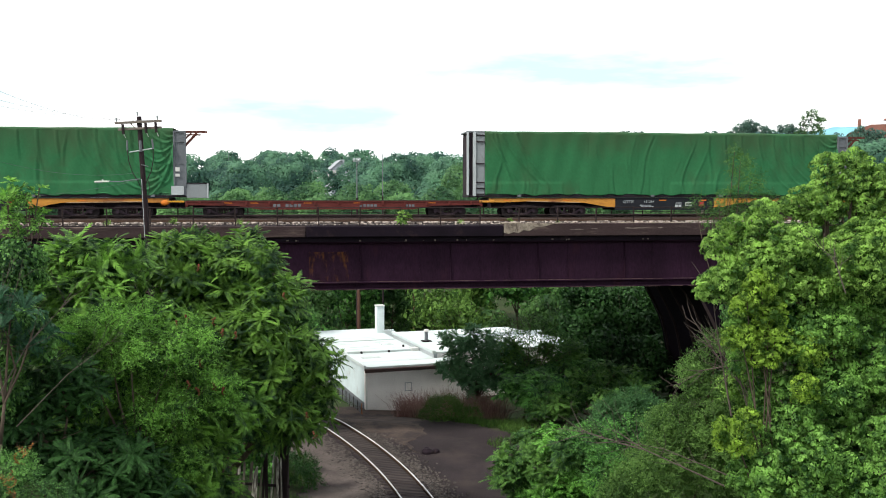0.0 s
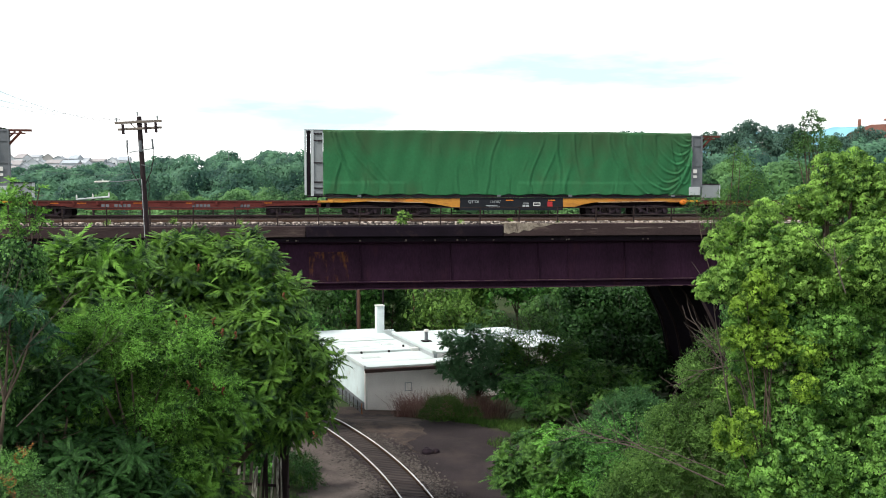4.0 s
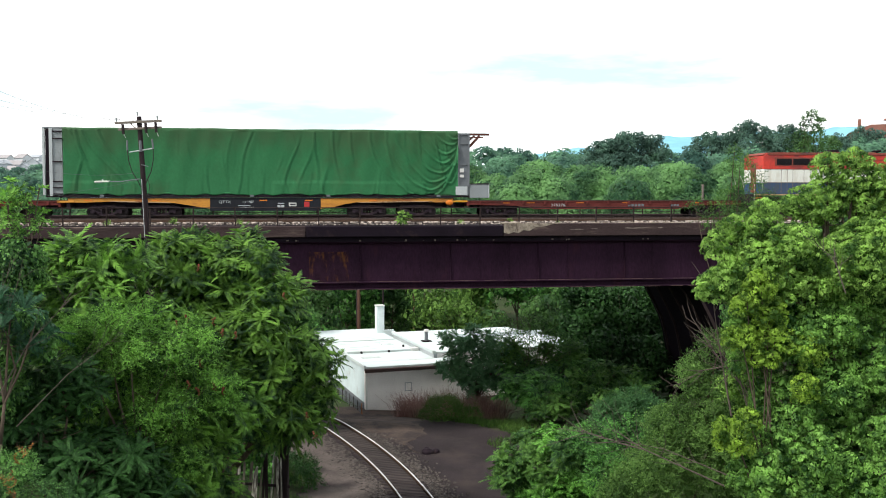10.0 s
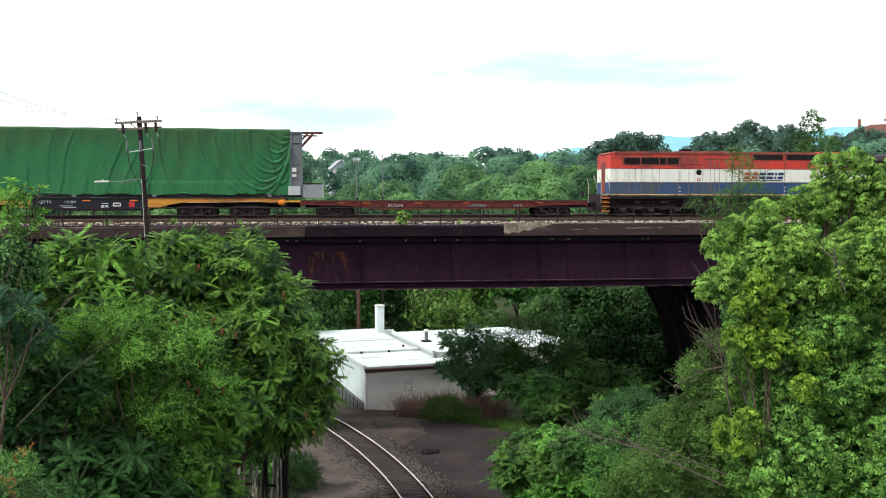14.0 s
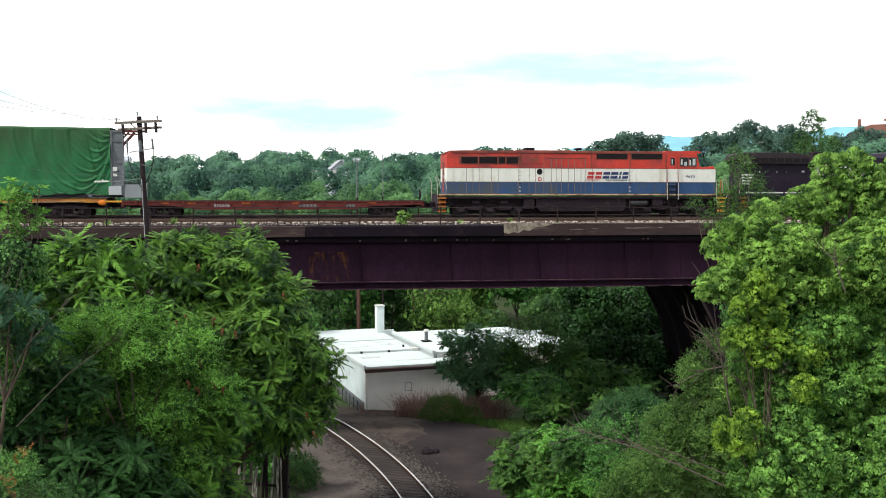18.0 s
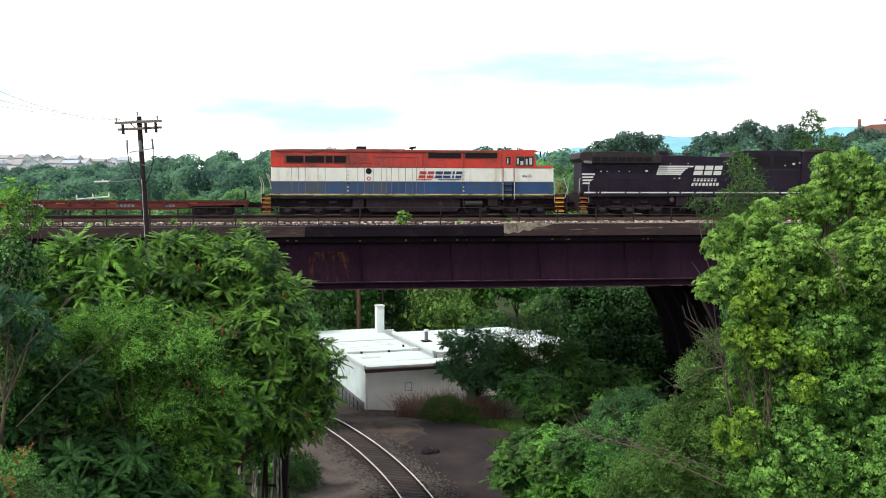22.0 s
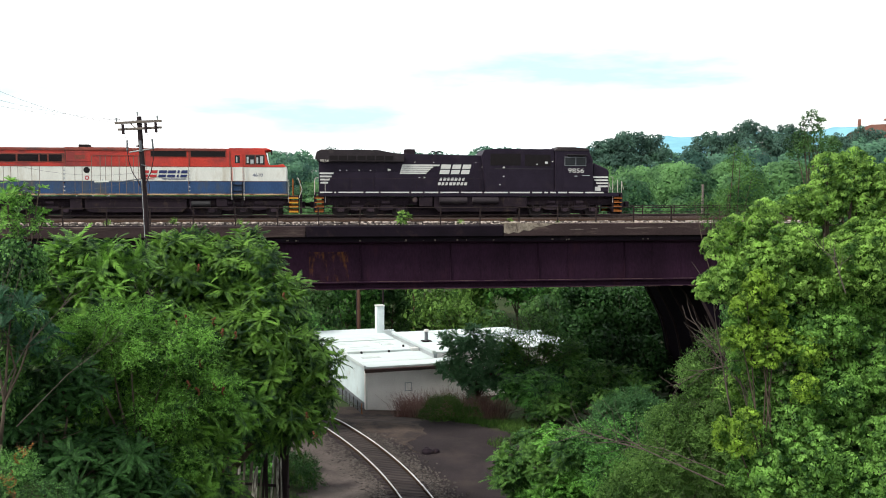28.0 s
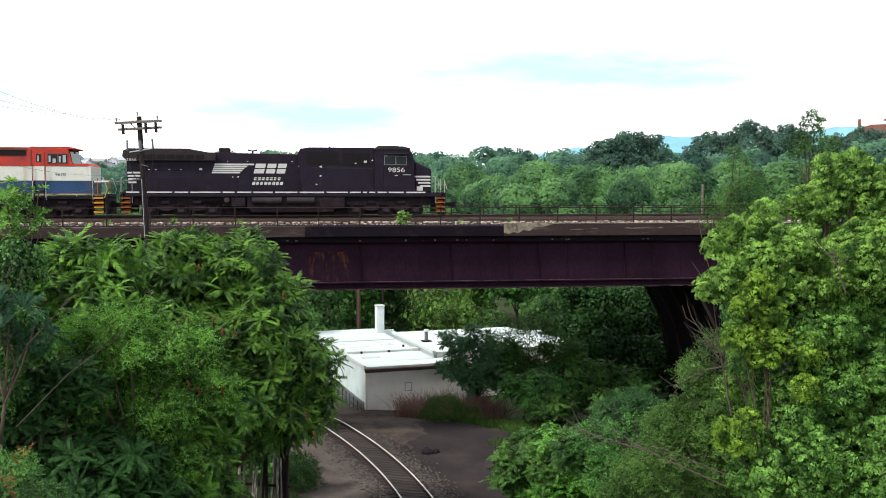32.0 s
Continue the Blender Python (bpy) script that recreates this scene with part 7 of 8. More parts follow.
tree("undergrowth", "dark green undergrowth behind the plank fence", "bush", on_ground(-9.6, 46.5),
     [(-9.68, 46.50, 2.69, 1.37), (-8.59, 46.50, 2.96, 0.98), (-10.39, 46.00, 1.47, 1.35), (-9.04, 46.00, 1.47, 1.08), (-8.13, 47.00, 3.66, 0.72)],
     0.36, LOOSE_DOMES, LEAF_LOW, 27, 1.0, 0.05, inner=0.6, core=0.6, group="trees on the left bank")

# right bank
tree("maple_tree", "large yellow-green leafy tree on the bank", "tree", on_ground(13.0, 31.0),
     [(13.93, 31.00, 14.82, 0.84), (14.88, 31.00, 16.36, 0.47), (12.38, 31.00, 15.95, 0.44), (13.31, 31.00, 16.05, 0.47), (12.87, 31.00, 15.27, 0.60), (13.88, 31.00, 15.51, 0.45), (11.69, 31.00, 15.00, 0.40), (12.27, 31.00, 15.22, 0.44), (13.42, 31.00, 15.33, 0.50), (11.23, 31.00, 14.62, 0.42), (14.42, 31.00, 15.60, 0.60), (12.14, 31.00, 14.60, 0.77), (9.89, 30.50, 13.39, 1.05), (10.87, 30.00, 12.71, 1.66), (13.16, 30.00, 13.06, 1.95), (8.99, 30.50, 12.31, 1.00), (15.24, 31.00, 14.45, 1.95), (10.15, 30.50, 14.37, 0.48), (8.80, 30.50, 13.43, 0.45), (9.22, 30.50, 14.00, 0.40)],
     0.175, DOMES, LEAF_BRIGHT, 9, 0.62, 0.22, upward=0.62, inner=0.0, heads=9, core=0.6, group="trees on the right bank")
tree("lime_green_tree", "lime-green young tree with upright leafy shoots", "tree", on_ground(10.6, 28.8),
     [(9.61, 29.0, 12.35, 0.41), (9.22, 29.0, 11.66, 0.41), (9.91, 29.0, 11.40, 0.44), (10.10, 29.0, 10.71, 0.51), (9.03, 29.0, 10.71, 0.44), (9.70, 29.0, 10.19, 0.44), (11.10, 29.0, 10.33, 0.51), (12.16, 29.5, 10.64, 0.45), (8.76, 28.5, 7.75, 0.50), (9.12, 28.5, 8.36, 0.30), (8.45, 28.5, 8.06, 0.30), (10.89, 28.6, 9.23, 0.40)],
     0.165, DOMES, LEAF_YELLOW, 19, 0.60, 0.035, upward=0.6, inner=0.0, heads=6, core=0.55, group="trees on the right bank")
tree("leafy_tree", "fresh green leafy tree in the middle of the bank", "tree", on_ground(12.6, 30.0),
     [(11.00, 29.60, 10.51, 1.15), (12.05, 29.60, 10.94, 1.10), (12.02, 29.40, 9.24, 1.10), (10.90, 29.40, 8.62, 0.95), (13.47, 29.50, 9.97, 1.25), (12.81, 30.00, 11.47, 1.00), (14.22, 30.00, 11.65, 1.10), (13.25, 29.60, 12.91, 0.80), (9.75, 30.0, 9.9, 0.75), (9.55, 30.0, 11.0, 0.7)],
     0.195, DOMES, LEAF_FRESH, 20, 0.66, 0.06, upward=0.6, inner=0.0, heads=8, core=0.6, group="trees on the right bank")
tree("leafy_tree", "dark green leafy tree low on the bank", "tree", on_ground(13.6, 29.0),
     [(13.24, 29.00, 7.49, 1.30), (10.96, 28.40, 6.90, 1.32), (12.95, 28.00, 6.44, 1.35), (9.52, 28.60, 6.59, 0.88), (14.16, 29.50, 8.93, 1.16), (13.34, 30.40, 8.92, 0.93), (10.31, 29.6, 8.85, 0.80), (11.29, 29.6, 8.05, 0.80), (12.43, 29.6, 8.41, 0.87), (10.29, 29.0, 7.76, 0.68), (13.56, 30.0, 8.95, 0.88)],
     0.215, DOMES, LEAF_FRESH, 29, 0.72, 0.08, upward=0.6, inner=0.0, core=0.6, group="trees on the right bank")
tree("leafy_tree", "shaded green tree behind the yellow-green one", "tree", on_ground(13.6, 34.0),
     [(12.72, 34.00, 12.00, 1.20), (13.92, 34.00, 13.20, 1.20), (11.32, 34.00, 12.40, 1.00), (15.22, 34.00, 13.80, 1.00), (12.35, 33.00, 10.34, 1.36), (11.12, 34.00, 10.80, 1.20), (14.11, 33.50, 12.04, 1.38)],
     0.34, LOOSE_DOMES, LEAF_MID, 39, 1.1, 0.14, inner=0.5, core=0.6, group="trees on the right bank")
tree("young_tree", "slender young tree with a spiky sparse top", "tree", on_ground(33.0, 86.0),
     [(32.85, 86.0, 22.29, 0.40), (32.41, 86.0, 21.43, 0.61), (33.38, 86.0, 20.93, 0.71), (31.93, 86.0, 20.53, 0.71), (33.05, 86.0, 19.78, 1.21), (31.29, 86.0, 19.43, 1.01), (34.57, 86.0, 19.63, 1.01), (33.76, 86.0, 21.78, 0.30), (32.10, 86.0, 21.93, 0.25)],
     0.40, LOOSE_DOMES, LEAF_BACK, 18, 1.0, 0.12, inner=0.6, heads=5, group="trees on the right bank")
tree("locust_tree", "sparse slender tree leaning over the bridge end", "tree", on_ground(14.5, 49.0),
     [(15.12, 49.0, 16.58, 0.58), (15.71, 49.0, 15.58, 0.81), (14.57, 49.0, 15.00, 0.69), (16.16, 49.0, 14.28, 1.10), (14.06, 49.0, 14.54, 0.46), (13.05, 50.0, 14.65, 0.35), (14.82, 49.0, 17.24, 0.29), (15.47, 50.0, 13.97, 0.88), (14.06, 50.0, 13.68, 0.53)],
     0.27, AIRY, LEAF_UNDER, 10, 0.85, 0.05, inner=0.8, heads=4, group="trees on the right bank")
tree("olive_bush", "grey-green bush with small pale leaves and bare twigs", "bush", on_ground(8.3, 34.0),
     [(9.32, 34.00, 8.40, 1.05), (8.30, 33.50, 6.82, 1.22), (9.73, 33.00, 6.75, 1.60), (7.69, 33.00, 5.29, 1.40), (10.06, 32.50, 5.25, 1.66), (6.33, 33.50, 4.65, 0.92), (9.77, 33.50, 9.88, 0.65)],
     0.225, PALE, LEAF_GREY, 12, 0.95, 0.08, upward=0.55, inner=0.6, heads=9, core=0.6, group="bushes on the right bank")
tree("olive_bush", "pale green bush with small leaves on the bank", "bush", on_ground(10.8, 31.0),
     [(10.87, 31.00, 7.89, 1.40), (11.22, 30.00, 6.18, 1.70), (10.12, 31.50, 8.70, 1.05)],
     0.23, SPRAYS, LEAF_BRIGHT, 13, 0.75, 0.04, upward=0.55, inner=0.6, heads=9, core=0.6, group="bushes on the right bank")
tree("weed_thicket", "deep green leafy weeds at the foot of the bank", "bush", on_ground(5.2, 43.5),
     [(4.30, 44.00, 3.31, 1.20), (3.25, 43.50, 2.29, 0.95), (5.53, 43.50, 2.52, 1.44), (6.88, 44.00, 3.05, 1.32), (7.40, 42.50, 2.30, 0.95), (3.07, 42.5, 3.23, 0.65), (2.89, 42.5, 2.28, 0.75), (4.41, 42.0, 2.48, 0.84), (5.52, 41.0, 4.02, 0.87)],
     0.46, FERN_STARS, LEAF_UNDER, 14, 0.85, 0.05, upward=0.7, inner=0.7, heads=5, core=0.6, group="bushes on the right bank")
tree("weed_thicket", "lime-green fern-like weeds at the foot of the bank", "bush", on_ground(5.4, 41.0),
     [(5.52, 41.50, 2.35, 0.98), (6.42, 41.00, 2.12, 1.05), (4.22, 42.00, 1.81, 0.80), (4.95, 43.0, 3.95, 0.55)],
     0.42, FERN_STARS, LEAF_FERN, 24, 0.85, 0.05, upward=0.7, inner=0.7, heads=5, core=0.6, group="bushes on the right bank")
tree("leafy_bush", "mid-green leafy bush on the slope of the bank", "bush", on_ground(6.6, 38.5),
     [(6.06, 39.0, 5.14, 0.92), (7.13, 38.5, 5.04, 0.91), (7.94, 38.0, 5.63, 0.80), (6.51, 37.5, 4.16, 1.02), (7.64, 37.0, 4.20, 0.87)],
     0.27, SPRAYS, LEAF_LOW, 44, 0.9, 0.05, upward=0.6, inner=0.6, heads=6, core=0.6, group="bushes on the right bank")
tree("round_shrub", "rounded blue-green shrub below the bridge", "bush", on_ground(8.9, 47.0),
     [(9.15, 47.00, 4.62, 1.10), (10.12, 47.00, 4.26, 0.92), (8.05, 47.00, 4.12, 0.82)],
     0.22, PALE, LEAF_SHRUB, 15, 1.05, 0.05, upward=0.6, inner=0.6, core=0.6, group="bushes on the right bank")

# below and behind the bridge
tree("shrub", "layered broad-leaved shrubs in the shade of the bridge", "bush", on_ground(5.3, 66.0),
     [(5.13, 66.0, 1.77, 0.93), (6.40, 67.0, 1.89, 1.10), (7.76, 65.0, 1.89, 1.07), (5.74, 64.0, 1.52, 0.75), (7.31, 70.0, 2.06, 1.07), (8.86, 66.0, 1.30, 1.01), (5.32, 70.0, 1.81, 0.99), (9.18, 70.0, 2.14, 1.15), (10.63, 70.0, 2.35, 1.07), (6.32, 70.5, 2.26, 0.66)],
     0.55, WIDE_STARS, LEAF_LOW, 40, 1.0, 0.09, upward=0.75, inner=0.6, core=0.65, group="trees beyond the bridge")
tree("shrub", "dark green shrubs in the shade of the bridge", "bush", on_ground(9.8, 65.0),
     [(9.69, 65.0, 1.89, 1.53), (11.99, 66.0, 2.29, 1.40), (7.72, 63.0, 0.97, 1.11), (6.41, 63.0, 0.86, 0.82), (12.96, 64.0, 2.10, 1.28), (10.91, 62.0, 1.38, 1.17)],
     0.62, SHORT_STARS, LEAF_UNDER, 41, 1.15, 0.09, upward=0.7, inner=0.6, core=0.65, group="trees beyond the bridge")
tree("small_tree", "dark blue-green tree hanging over the white roof", "tree", on_ground(2.3, 72.2),
     [(0.35, 72.2, 4.15, 0.75), (1.05, 72.0, 2.75, 0.80), (1.75, 72.0, 3.75, 0.95), (2.75, 71.5, 2.25, 1.05), (3.35, 72.0, 4.20, 0.85), (2.35, 72.2, 4.95, 0.60), (2.45, 71.0, 0.94, 0.90), (4.35, 71.5, 2.45, 0.95), (4.75, 71.5, 3.75, 0.65), (0.25, 72.0, 2.10, 0.55), (5.35, 71.5, 2.95, 0.70), (3.0, 71.8, 3.3, 0.9), (4.0, 71.8, 3.2, 0.9), (3.3, 71.5, 1.4, 0.95), (4.4, 71.5, 1.4, 0.95), (1.3, 71.6, 1.6, 0.7)],
     0.46, SHORT_STARS, LEAF_BLUE, 43, 0.95, 0.10, upward=0.5, inner=0.6, heads=5, limbs=7, core=0.35, group="trees beyond the bridge")
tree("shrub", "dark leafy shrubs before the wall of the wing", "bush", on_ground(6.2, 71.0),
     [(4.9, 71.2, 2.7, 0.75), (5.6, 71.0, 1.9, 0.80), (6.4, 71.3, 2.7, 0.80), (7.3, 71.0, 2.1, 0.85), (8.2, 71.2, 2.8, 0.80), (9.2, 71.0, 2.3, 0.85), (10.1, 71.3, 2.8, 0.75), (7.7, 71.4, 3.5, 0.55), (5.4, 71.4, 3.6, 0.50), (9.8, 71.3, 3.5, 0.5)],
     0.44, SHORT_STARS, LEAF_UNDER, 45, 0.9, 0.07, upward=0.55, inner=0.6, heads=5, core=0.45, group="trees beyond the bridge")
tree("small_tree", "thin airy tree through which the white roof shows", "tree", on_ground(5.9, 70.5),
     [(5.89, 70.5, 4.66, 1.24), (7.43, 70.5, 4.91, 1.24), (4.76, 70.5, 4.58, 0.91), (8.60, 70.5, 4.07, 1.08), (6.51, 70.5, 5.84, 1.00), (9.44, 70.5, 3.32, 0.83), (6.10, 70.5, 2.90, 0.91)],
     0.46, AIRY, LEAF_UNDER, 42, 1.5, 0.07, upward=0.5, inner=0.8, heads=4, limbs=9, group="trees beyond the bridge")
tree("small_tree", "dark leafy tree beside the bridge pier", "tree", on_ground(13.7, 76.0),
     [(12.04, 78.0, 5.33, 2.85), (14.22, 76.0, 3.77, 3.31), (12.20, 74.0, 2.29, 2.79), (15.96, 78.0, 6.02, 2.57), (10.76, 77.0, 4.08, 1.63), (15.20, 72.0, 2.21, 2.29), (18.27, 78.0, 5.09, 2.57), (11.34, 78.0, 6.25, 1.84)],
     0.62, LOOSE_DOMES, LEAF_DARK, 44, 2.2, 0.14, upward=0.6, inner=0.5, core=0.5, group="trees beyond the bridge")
far = random.Random(51)
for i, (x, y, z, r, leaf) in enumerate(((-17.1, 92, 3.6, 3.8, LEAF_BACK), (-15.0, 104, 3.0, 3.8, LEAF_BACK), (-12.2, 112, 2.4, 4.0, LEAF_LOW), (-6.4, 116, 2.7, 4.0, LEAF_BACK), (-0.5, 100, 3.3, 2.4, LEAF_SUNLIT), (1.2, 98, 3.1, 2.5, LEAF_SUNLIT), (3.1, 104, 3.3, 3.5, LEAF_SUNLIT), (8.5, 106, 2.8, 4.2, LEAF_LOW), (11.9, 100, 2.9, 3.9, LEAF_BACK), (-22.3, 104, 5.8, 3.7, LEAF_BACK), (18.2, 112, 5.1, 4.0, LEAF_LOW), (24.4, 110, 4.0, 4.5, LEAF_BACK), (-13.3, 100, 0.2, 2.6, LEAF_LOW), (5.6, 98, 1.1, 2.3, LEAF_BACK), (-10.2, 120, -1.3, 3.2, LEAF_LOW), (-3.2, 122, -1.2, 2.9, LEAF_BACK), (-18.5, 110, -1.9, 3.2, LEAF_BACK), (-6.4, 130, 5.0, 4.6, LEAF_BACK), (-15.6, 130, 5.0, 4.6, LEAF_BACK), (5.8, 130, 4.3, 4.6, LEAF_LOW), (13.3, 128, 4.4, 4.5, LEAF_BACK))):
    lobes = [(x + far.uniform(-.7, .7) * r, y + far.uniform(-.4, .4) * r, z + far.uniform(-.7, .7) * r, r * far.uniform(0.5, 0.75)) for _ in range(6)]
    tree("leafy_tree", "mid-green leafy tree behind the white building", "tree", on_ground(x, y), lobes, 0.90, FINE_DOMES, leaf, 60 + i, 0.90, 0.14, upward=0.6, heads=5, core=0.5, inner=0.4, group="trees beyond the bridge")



SMALL_DOMES = [leaf_dome(TR, 7, 0.48, 0.24, 0.17, 0.7, -0.35, scales=7) for _ in range(6)]


def woods(name, label, belts, material, seed, per, size, fine):
    """Rows of billowing tree crowns that close the view: top line in heights above the eye for each bearing."""
    rng = np.random.default_rng(seed)
    Ps, Ds, hearts = [], [], []
    for bearing0, bearing1, top0, top1, dist, r, deep in belts:
        count = max(2, int(abs(bearing1 - bearing0) * dist / r * (1.05 if dist < 240 else 1.35)))
        for i in range(count):
            s = (i + 0.5) / count
            b = bearing0 + (bearing1 - bearing0) * s + rng.uniform(-.3, .3) * (bearing1 - bearing0) / count
            Y = dist * rng.uniform(0.92, 1.08)
            rr = r * rng.uniform(0.75, 1.3)
            top = 15 + (top0 + (top1 - top0) * s) * Y - rng.uniform(-0.15, 0.45) * r
            if -0.130 < b < -0.100 and 140 < dist < 225:
                top -= 0.003 * Y  # the dip in which the half-hidden house shows
            for j in range(deep):
                c = np.array([b * Y + rng.uniform(-.4, .4) * rr, Y - j * 0.45 * rr, top - rr - j * rr * 0.85])
                hearts.append((c[0], c[1], c[2], rr))
                m = 16
                d = rng.normal(size=(m, 3))
                d /= np.linalg.norm(d, axis=1)[:, None]
                d[:, 2] = np.where(d[:, 2] < -0.4, -d[:, 2], d[:, 2])
                rad = (1.0 - 0.16 * rng.random(m)) * (1 + 0.16 * lumps(d * 1.6 + c * 0.3, 2.0))
                T0 = np.repeat(c + d * (rr * rad * 0.84)[:, None], per, 0)
                e = rng.normal(size=T0.shape) + np.repeat(d, per, 0) * 0.8 + np.array([0, 0, 0.7])
                e /= np.linalg.norm(e, axis=1)[:, None]
                Ps.append(T0 + e * (0.16 * rr * rng.uniform(0.5, 1.0, len(T0)))[:, None])
                Ds.append(e)
    P, D = np.concatenate(Ps), np.concatenate(Ds)
    front = (D[:, 1] < 0.3) | (D[:, 2] > 0.5)  # leaves turned away from the camera are left out to fit its view
    V1, Q1 = cores(hearts, 0.88, seed, fine)
    V2, Q2 = cores(hearts, 0.80, seed + 1, 1.7 * fine)
    ob = scatter(name, [(P[front], D[front], SMALL_DOMES, size, 0.4)], rng, material, None, extra=(np.concatenate([V1, V2]), np.concatenate([Q1, Q2 + len(V1)])))
    tagged(ob, label, "woods", kind="stuff")


# bearing: metres aside per metre away; top: metres above the eye per metre away
woods("near_woods", "bright green scrub and trees behind the tracks",
      [(-0.50, -0.20, 0.002, 0.010, 118, 2.8, 2), (-0.20, 0.08, 0.014, 0.018, 120, 3.0, 2), (0.08, 0.32, 0.028, 0.044, 122, 3.4, 2), (0.30, 0.50, 0.044, 0.052, 112, 3.4, 2), (0.02, 0.24, 0.036, 0.046, 150, 4.2, 2)], LEAF_SCRUB, 101, 3, 0.85, 0.20)
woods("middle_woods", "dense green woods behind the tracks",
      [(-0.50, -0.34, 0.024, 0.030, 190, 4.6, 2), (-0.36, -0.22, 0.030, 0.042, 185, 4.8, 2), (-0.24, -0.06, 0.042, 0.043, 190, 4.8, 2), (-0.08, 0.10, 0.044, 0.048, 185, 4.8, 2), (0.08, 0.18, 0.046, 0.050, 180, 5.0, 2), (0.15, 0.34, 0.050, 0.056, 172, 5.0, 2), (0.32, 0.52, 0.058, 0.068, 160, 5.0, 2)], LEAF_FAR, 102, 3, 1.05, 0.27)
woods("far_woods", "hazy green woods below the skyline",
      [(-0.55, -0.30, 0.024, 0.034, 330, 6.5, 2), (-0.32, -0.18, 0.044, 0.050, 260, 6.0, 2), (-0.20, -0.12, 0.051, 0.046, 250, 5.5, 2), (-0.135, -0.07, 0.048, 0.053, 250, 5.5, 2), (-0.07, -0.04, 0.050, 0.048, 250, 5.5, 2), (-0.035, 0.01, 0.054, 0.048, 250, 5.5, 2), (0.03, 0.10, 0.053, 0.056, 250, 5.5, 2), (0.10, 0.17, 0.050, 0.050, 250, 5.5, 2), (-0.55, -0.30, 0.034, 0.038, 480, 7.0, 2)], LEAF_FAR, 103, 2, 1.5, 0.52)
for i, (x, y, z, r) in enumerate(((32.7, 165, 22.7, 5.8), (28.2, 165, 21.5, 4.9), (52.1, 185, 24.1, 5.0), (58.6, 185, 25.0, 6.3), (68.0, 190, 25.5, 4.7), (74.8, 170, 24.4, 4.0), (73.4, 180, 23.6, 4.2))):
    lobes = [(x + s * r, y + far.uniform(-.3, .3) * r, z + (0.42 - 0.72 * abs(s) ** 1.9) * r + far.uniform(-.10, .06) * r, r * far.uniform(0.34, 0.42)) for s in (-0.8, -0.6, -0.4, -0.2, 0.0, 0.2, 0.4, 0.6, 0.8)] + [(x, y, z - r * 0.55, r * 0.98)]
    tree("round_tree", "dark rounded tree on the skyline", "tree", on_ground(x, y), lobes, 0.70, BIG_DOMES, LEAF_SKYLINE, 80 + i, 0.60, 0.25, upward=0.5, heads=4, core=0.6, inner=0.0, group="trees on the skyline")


# ---------------------------------------------------------------- weeds, grass, dead branches, seed heads
def blades(name, label, category, spots, material, seed, height_m, kind="", sway=0.28):
    """Tufts of thin upright blades on the ground, as one thing."""
    rng = np.random.default_rng(seed)
    V = []
    for x, y, r, n in spots:
        a = rng.uniform(0, 6.28, n)
        d = r * np.sqrt(rng.random(n))
        px, py = x + d * np.cos(a), y + d * np.sin(a)
        pz = height(px, py)
        h = height_m * rng.uniform(0.5, 1.2, n)
        lean = rng.normal(size=(n, 2)) * sway
        w = 0.012 + 0.012 * rng.random(n)
        s = rng.uniform(0, 6.28, n)
        for k in range(n):
            b = np.array([px[k], py[k], pz[k] - 0.03])
            o = np.array([math.cos(s[k]), math.sin(s[k]), 0]) * w[k]
            m1 = b + np.array([lean[k, 0] * 0.4 * h[k], lean[k, 1] * 0.4 * h[k], h[k] * 0.6])
            t1 = b + np.array([lean[k, 0] * h[k], lean[k, 1] * h[k], h[k]])
            V += [b - o, b + o, m1 + o * 0.8, m1 - o * 0.8, m1 - o * 0.8, m1 + o * 0.8, t1 + o * 0.15, t1 - o * 0.15]
    V = np.array(V)
    ob = np_mesh(name, V, np.arange(len(V)).reshape(-1, 4), material)
    tagged(ob, label, category, kind=kind or "stuff")


blades("dry_weeds", "dry reddish-brown weeds before the white building", "weeds", [(-2.9, 71.6, 0.8, 200), (-2.0, 71.6, 1.0, 320), (-0.9, 71.5, 1.2, 420), (0.4, 71.2, 1.3, 480), (1.6, 70.6, 1.3, 480), (2.6, 69.6, 1.3, 420), (3.4, 68.5, 1.3, 300), (1.0, 72.8, 1.3, 260)], LEAF_DRY, 201, 1.8, sway=0.5)
blades("long_grass", "long green grass along the yard's edge", "grass", [(0.1, 65.0, 1.0, 200), (1.4, 64.2, 1.0, 260), (2.9, 63.4, 1.0, 260), (4.4, 61.2, 0.9, 200), (3.6, 62.4, 1.1, 300), (5.2, 60.4, 1.2, 320), (2.0, 63.9, 0.9, 260), (5.2, 63.0, 1.4, 420), (3.6, 57.8, 0.9, 200), (4.2, 54.0, 1.0, 180), (4.4, 50.5, 1.0, 160), (4.0, 62.9, 0.9, 220)], LEAF_GRASS, 202, 0.42)
blades("verge_grass", "green grass beside the gravel path", "grass", [(-7.6, 50.0, 1.2, 300), (-6.6, 45.0, 1.0, 300), (-8.2, 53.0, 1.0, 220)], LEAF_GRASS, 203, 0.5)
for i, (x, y, r, h) in enumerate(((-0.25, 64.8, 1.45, 1.1), (1.55, 64.4, 0.85, 0.7), (-7.2, 48.5, 0.8, 0.7), (-7.9, 51.5, 0.9, 0.8))):
    z = float(height(x, y))
    tree("grass_clump", "rounded clump of green grass and weeds", "bush", (x, y, z), [(x, y, z + h * 0.5, r), (x + r * 0.5, y, z + h * 0.3, r * 0.7)], 0.22, PALE, LEAF_GRASS if i < 2 else LEAF_DARK, 210 + i, 1.0, 0, low=-0.1, heads=5, inner=0.6)


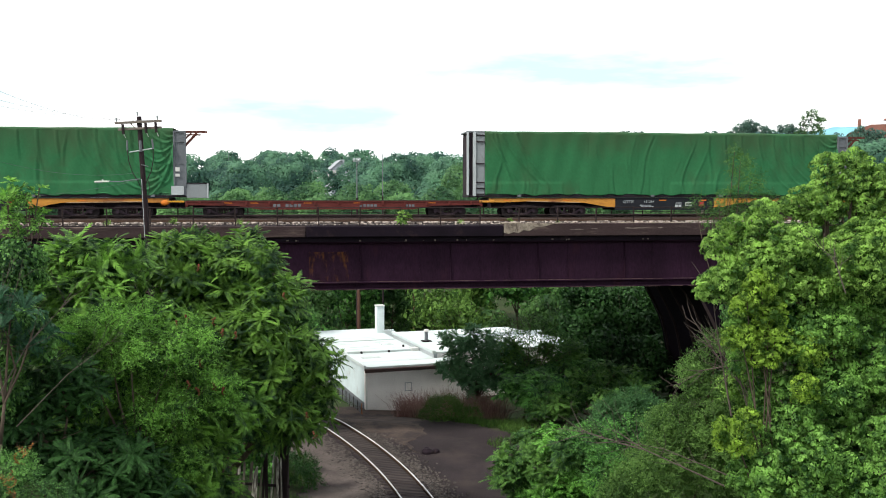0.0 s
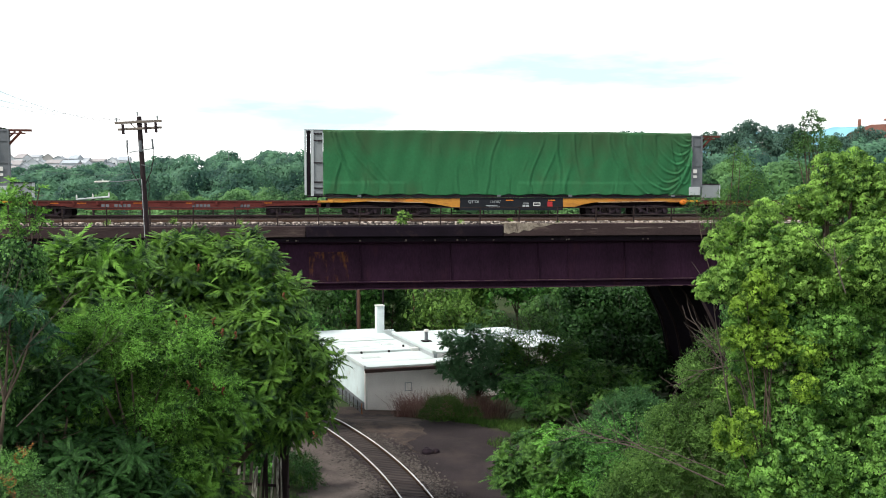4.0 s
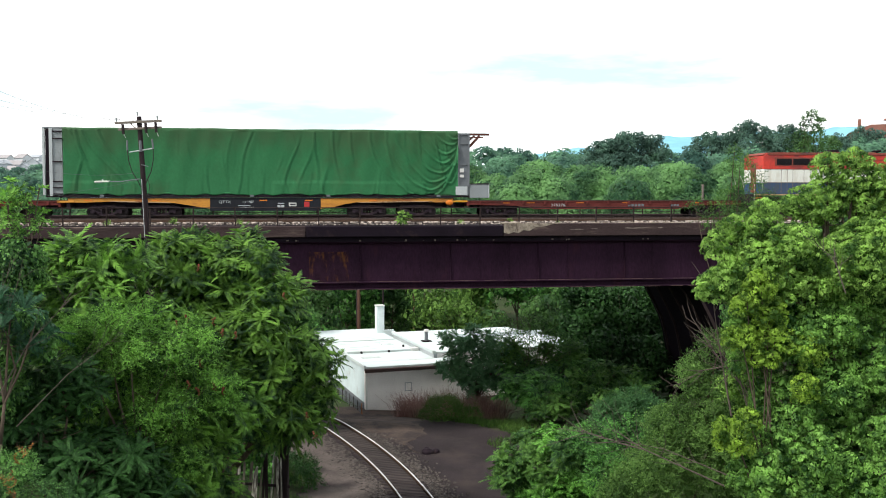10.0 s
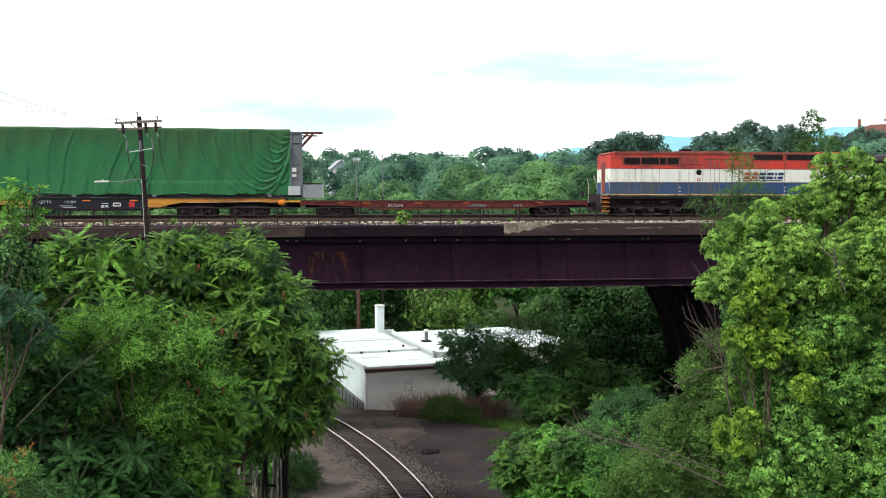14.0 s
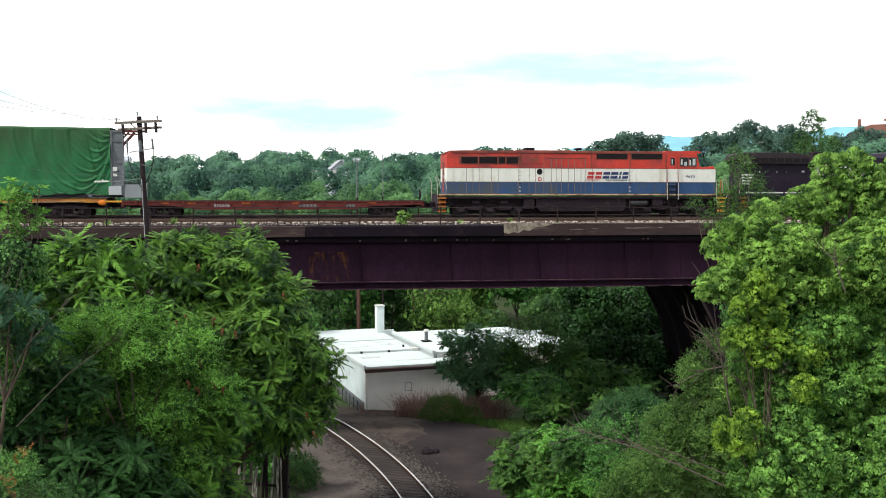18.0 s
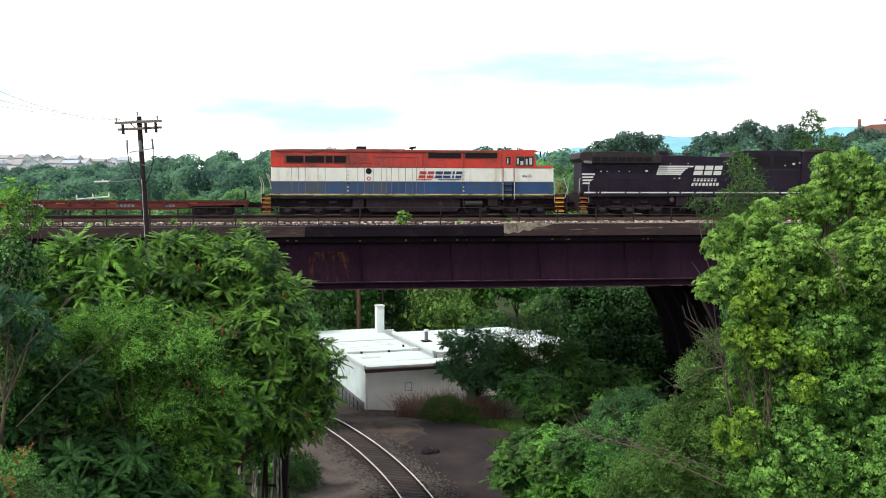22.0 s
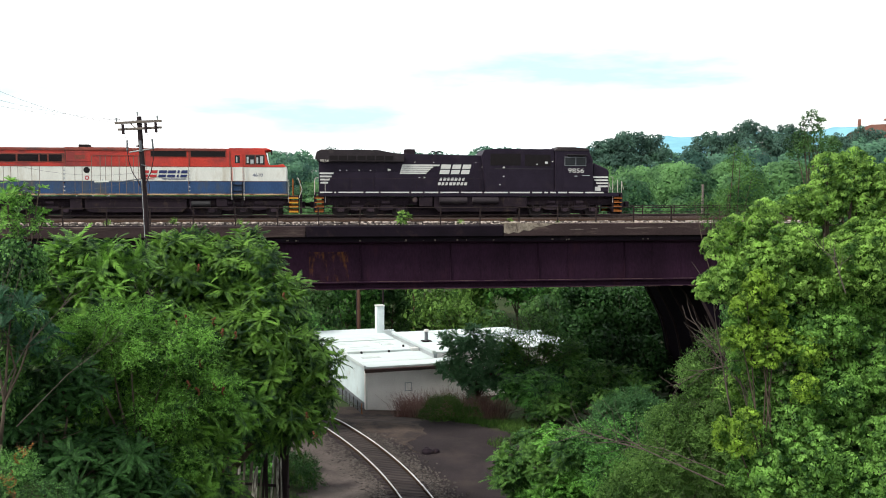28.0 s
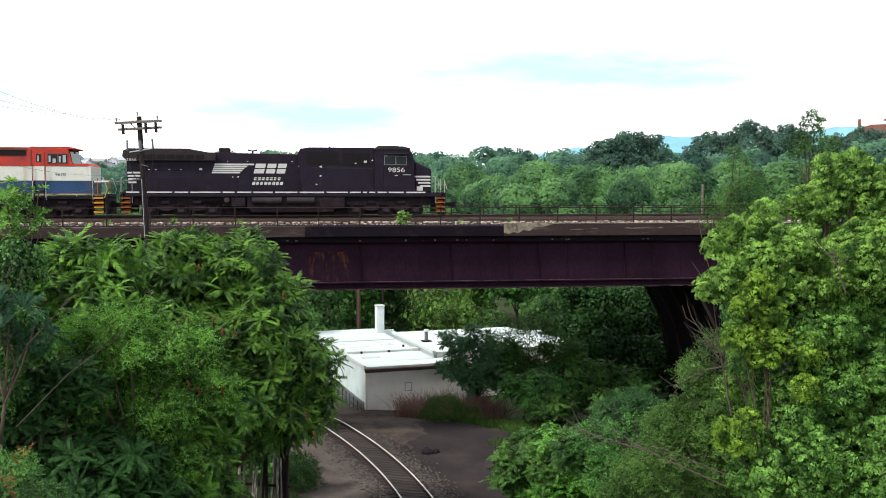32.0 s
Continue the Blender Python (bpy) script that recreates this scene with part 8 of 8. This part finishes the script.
def bridge_weed(u, v, z, size, seed):
    rng = np.random.default_rng(seed)
    c = BR @ Vector((u, v, z))
    top = empty("weed_plant", Matrix.Translation(c), "bright green weed growing on the bridge kerb", "weed", "weeds on the bridge")
    n = 16 if size < 0.5 else 9
    d = rng.normal(size=(n, 3))
    d[:, 2] = np.abs(d[:, 2])
    d /= np.linalg.norm(d, axis=1)[:, None]
    scatter("leaves", [(d * size * rng.uniform(0.2, 0.7, (n, 1)) + np.array([0, 0, size * 0.4]), d, SPRAYS if size < 0.5 else SHORT_STARS, size * (1.4 if size < 0.5 else 0.75), 0.45)], rng, LEAF_BRIGHT, top)
    part("stem", T((0, 0, -0.05), (0, 0, size), 0.015, 0.008, 5), M_TWIG, top)


for k, (u, v, z, s) in enumerate(((-3.35, -6.9, -0.33, 0.66), (0.2, -6.3, -0.28, 0.24), (3.3, -6.2, -0.26, 0.28), (-13.0, -6.6, -0.3, 0.3), (-20.5, -6.6, -0.3, 0.3), (6.3, -6.4, -0.28, 0.16), (-16.8, -6.5, -0.3, 0.35))):
    bridge_weed(u, v, z, s, 300 + k)


def dead_branch(p, q, r, seed, twigs=14, label="bare grey dead branch leaning in the bushes"):
    rr = random.Random(seed)
    p, q = Vector(p), Vector(q)
    mid = p.lerp(q, 0.5) + Vector((rr.uniform(-.2, .2), rr.uniform(-.2, .2), rr.uniform(0.05, 0.3)))
    top = empty("dead_branch", Matrix.Translation(p), label, "branch", "dead branches")
    part("stem", poly_tube([Vector(), mid - p, q - p], r, r * 0.3, 6), M_TWIG, top)
    L = (q - p).length
    for k in range(twigs):
        s = rr.uniform(0.25, 1.0)
        a = (Vector() if s < 0.5 else mid - p).lerp(mid - p if s < 0.5 else q - p, s * 2 % 1.0)
        d = ((q - p).normalized() + Vector((rr.gauss(0, .5), rr.gauss(0, .5), rr.gauss(0.1, .5)))).normalized()
        e = a + d * L * rr.uniform(0.12, 0.3)
        f = e + (d + Vector((rr.gauss(0, .3), rr.gauss(0, .3), rr.gauss(0, .3)))) * L * 0.1
        part("twig", poly_tube([a, e, f], r * 0.4, r * 0.12, 5), M_TWIG, top)


for k, (p0, p1, r) in enumerate((((9.08, 30.50, 5.71), (4.44, 32.00, 7.19), 0.03), ((9.26, 30.50, 6.03), (5.47, 32.50, 6.78), 0.02), ((9.82, 29.50, 7.19), (8.77, 31.00, 10.62), 0.022), ((9.26, 30.50, 8.00), (8.86, 31.50, 11.85), 0.03),
                                 ((9.80, 30.50, 8.72), (8.17, 31.50, 11.11), 0.03), ((11.17, 28.50, 7.46), (9.47, 29.50, 10.31), 0.018), ((9.23, 31.00, 8.80), (9.56, 31.50, 12.22), 0.03), ((9.23, 31.00, 9.53), (7.74, 32.00, 8.60), 0.025), ((11.79, 28.00, 12.20), (11.00, 28.50, 13.66), 0.02))):
    dead_branch(p0, p1, r, 400 + k)
for k, (p0, p1, r) in enumerate((((-13.24, 28.00, 8.91), (-10.96, 28.50, 12.15), 0.02), ((-13.24, 28.00, 9.40), (-12.47, 28.50, 12.99), 0.015), ((-12.58, 28.00, 8.25), (-9.54, 28.50, 10.98), 0.015), ((-13.41, 28.00, 10.88), (-12.95, 29.00, 13.21), 0.012))):
    dead_branch(p0, p1, r, 440 + k, 6, "bare grey shoot rising through the leaves")


for k in range(24):
    rr = random.Random(470 + k)
    x, y = rr.uniform(0.9, 5.0), rr.uniform(70.2, 72.4)
    z = float(height(x, y))
    dead_branch((x, y, z + 0.05), (x + rr.uniform(-1.7, 1.7), y + rr.uniform(-0.8, 0.8), z + rr.uniform(0.4, 1.7)), 0.026, 480 + k, 6, "cut brown brushwood lying before the white building")


def seed_heads():
    rr = random.Random(12)
    spots = [((-8.87, 33.20, 8.59)), ((-8.57, 33.20, 8.36)), ((-8.04, 33.40, 8.48)), ((-7.74, 33.40, 8.32)), ((-8.54, 33.60, 9.27)), ((-9.54, 34.20, 10.57)), ((-8.66, 36.00, 10.45)), ((-8.34, 36.00, 10.02)), ((-9.35, 35.00, 10.68)), ((-6.38, 38.20, 11.18)), ((-7.92, 36.50, 9.85)), ((-9.96, 39.00, 12.25)), ((-5.45, 38.00, 6.39)), ((-5.15, 38.20, 5.56))]
    for p in spots:
        bm = bmesh.new()
        for k in range(5):
            o = Vector((rr.gauss(0, .03), rr.gauss(0, .03), -0.06 * k))
            bmesh.ops.create_icosphere(bm, subdivisions=1, radius=0.055 - 0.006 * k, matrix=Matrix.Translation(o))
        ob = obj("seed_head", bm, M_SEED)
        ob.location = p
        tagged(ob, "rusty brown seed head hanging among the leaves", "seed head", "seed heads")
    rng = np.random.default_rng(9)
    for p, n in (((-10.22, 22.90, 8.90), 2), ((-10.36, 22.90, 8.15), 4)):
        P = np.array(p) + rng.normal(size=(n, 3)) * 0.17
        ob = scatter("dead_leaves", [(P, rng.normal(size=(n, 3)), SPRAYS, 0.5, 0.45)], rng, LEAF_RUST, None)
        tagged(ob, "rust-brown dead leaves on the green bush", "leaves", kind="stuff")


seed_heads()

# ---------------------------------------------------------------- motion of the train: metres along the bridge, second by second
RUN = (44.378, 41.658, 38.932, 36.201, 33.464, 30.722, 27.973, 25.218, 22.456, 19.686, 16.906, 14.118, 11.319, 8.508, 5.686, 2.85, 0.0,
       -2.865, -5.745, -8.642, -11.555, -14.487, -17.437, -20.405, -23.392, -26.398, -29.422, -32.466, -35.527, -38.606, -41.702, -44.814, -47.94)


def motions():
    for thing, start in TRAIN:
        walk(thing, [(float(t), BR @ pose(s + start, 1.55, 0)) for t, s in enumerate(RUN)])
    for wheel, a, r in WHEELS:
        rows = []
        for k in range(161):
            t = k * 0.2
            s = float(np.interp(t, range(33), RUN))
            rows.append((t, Matrix.Translation((a, 0, r)) @ Matrix.Rotation((s - RUN[0]) / r, 4, 'Y')))
        walk(wheel, rows)


motions()
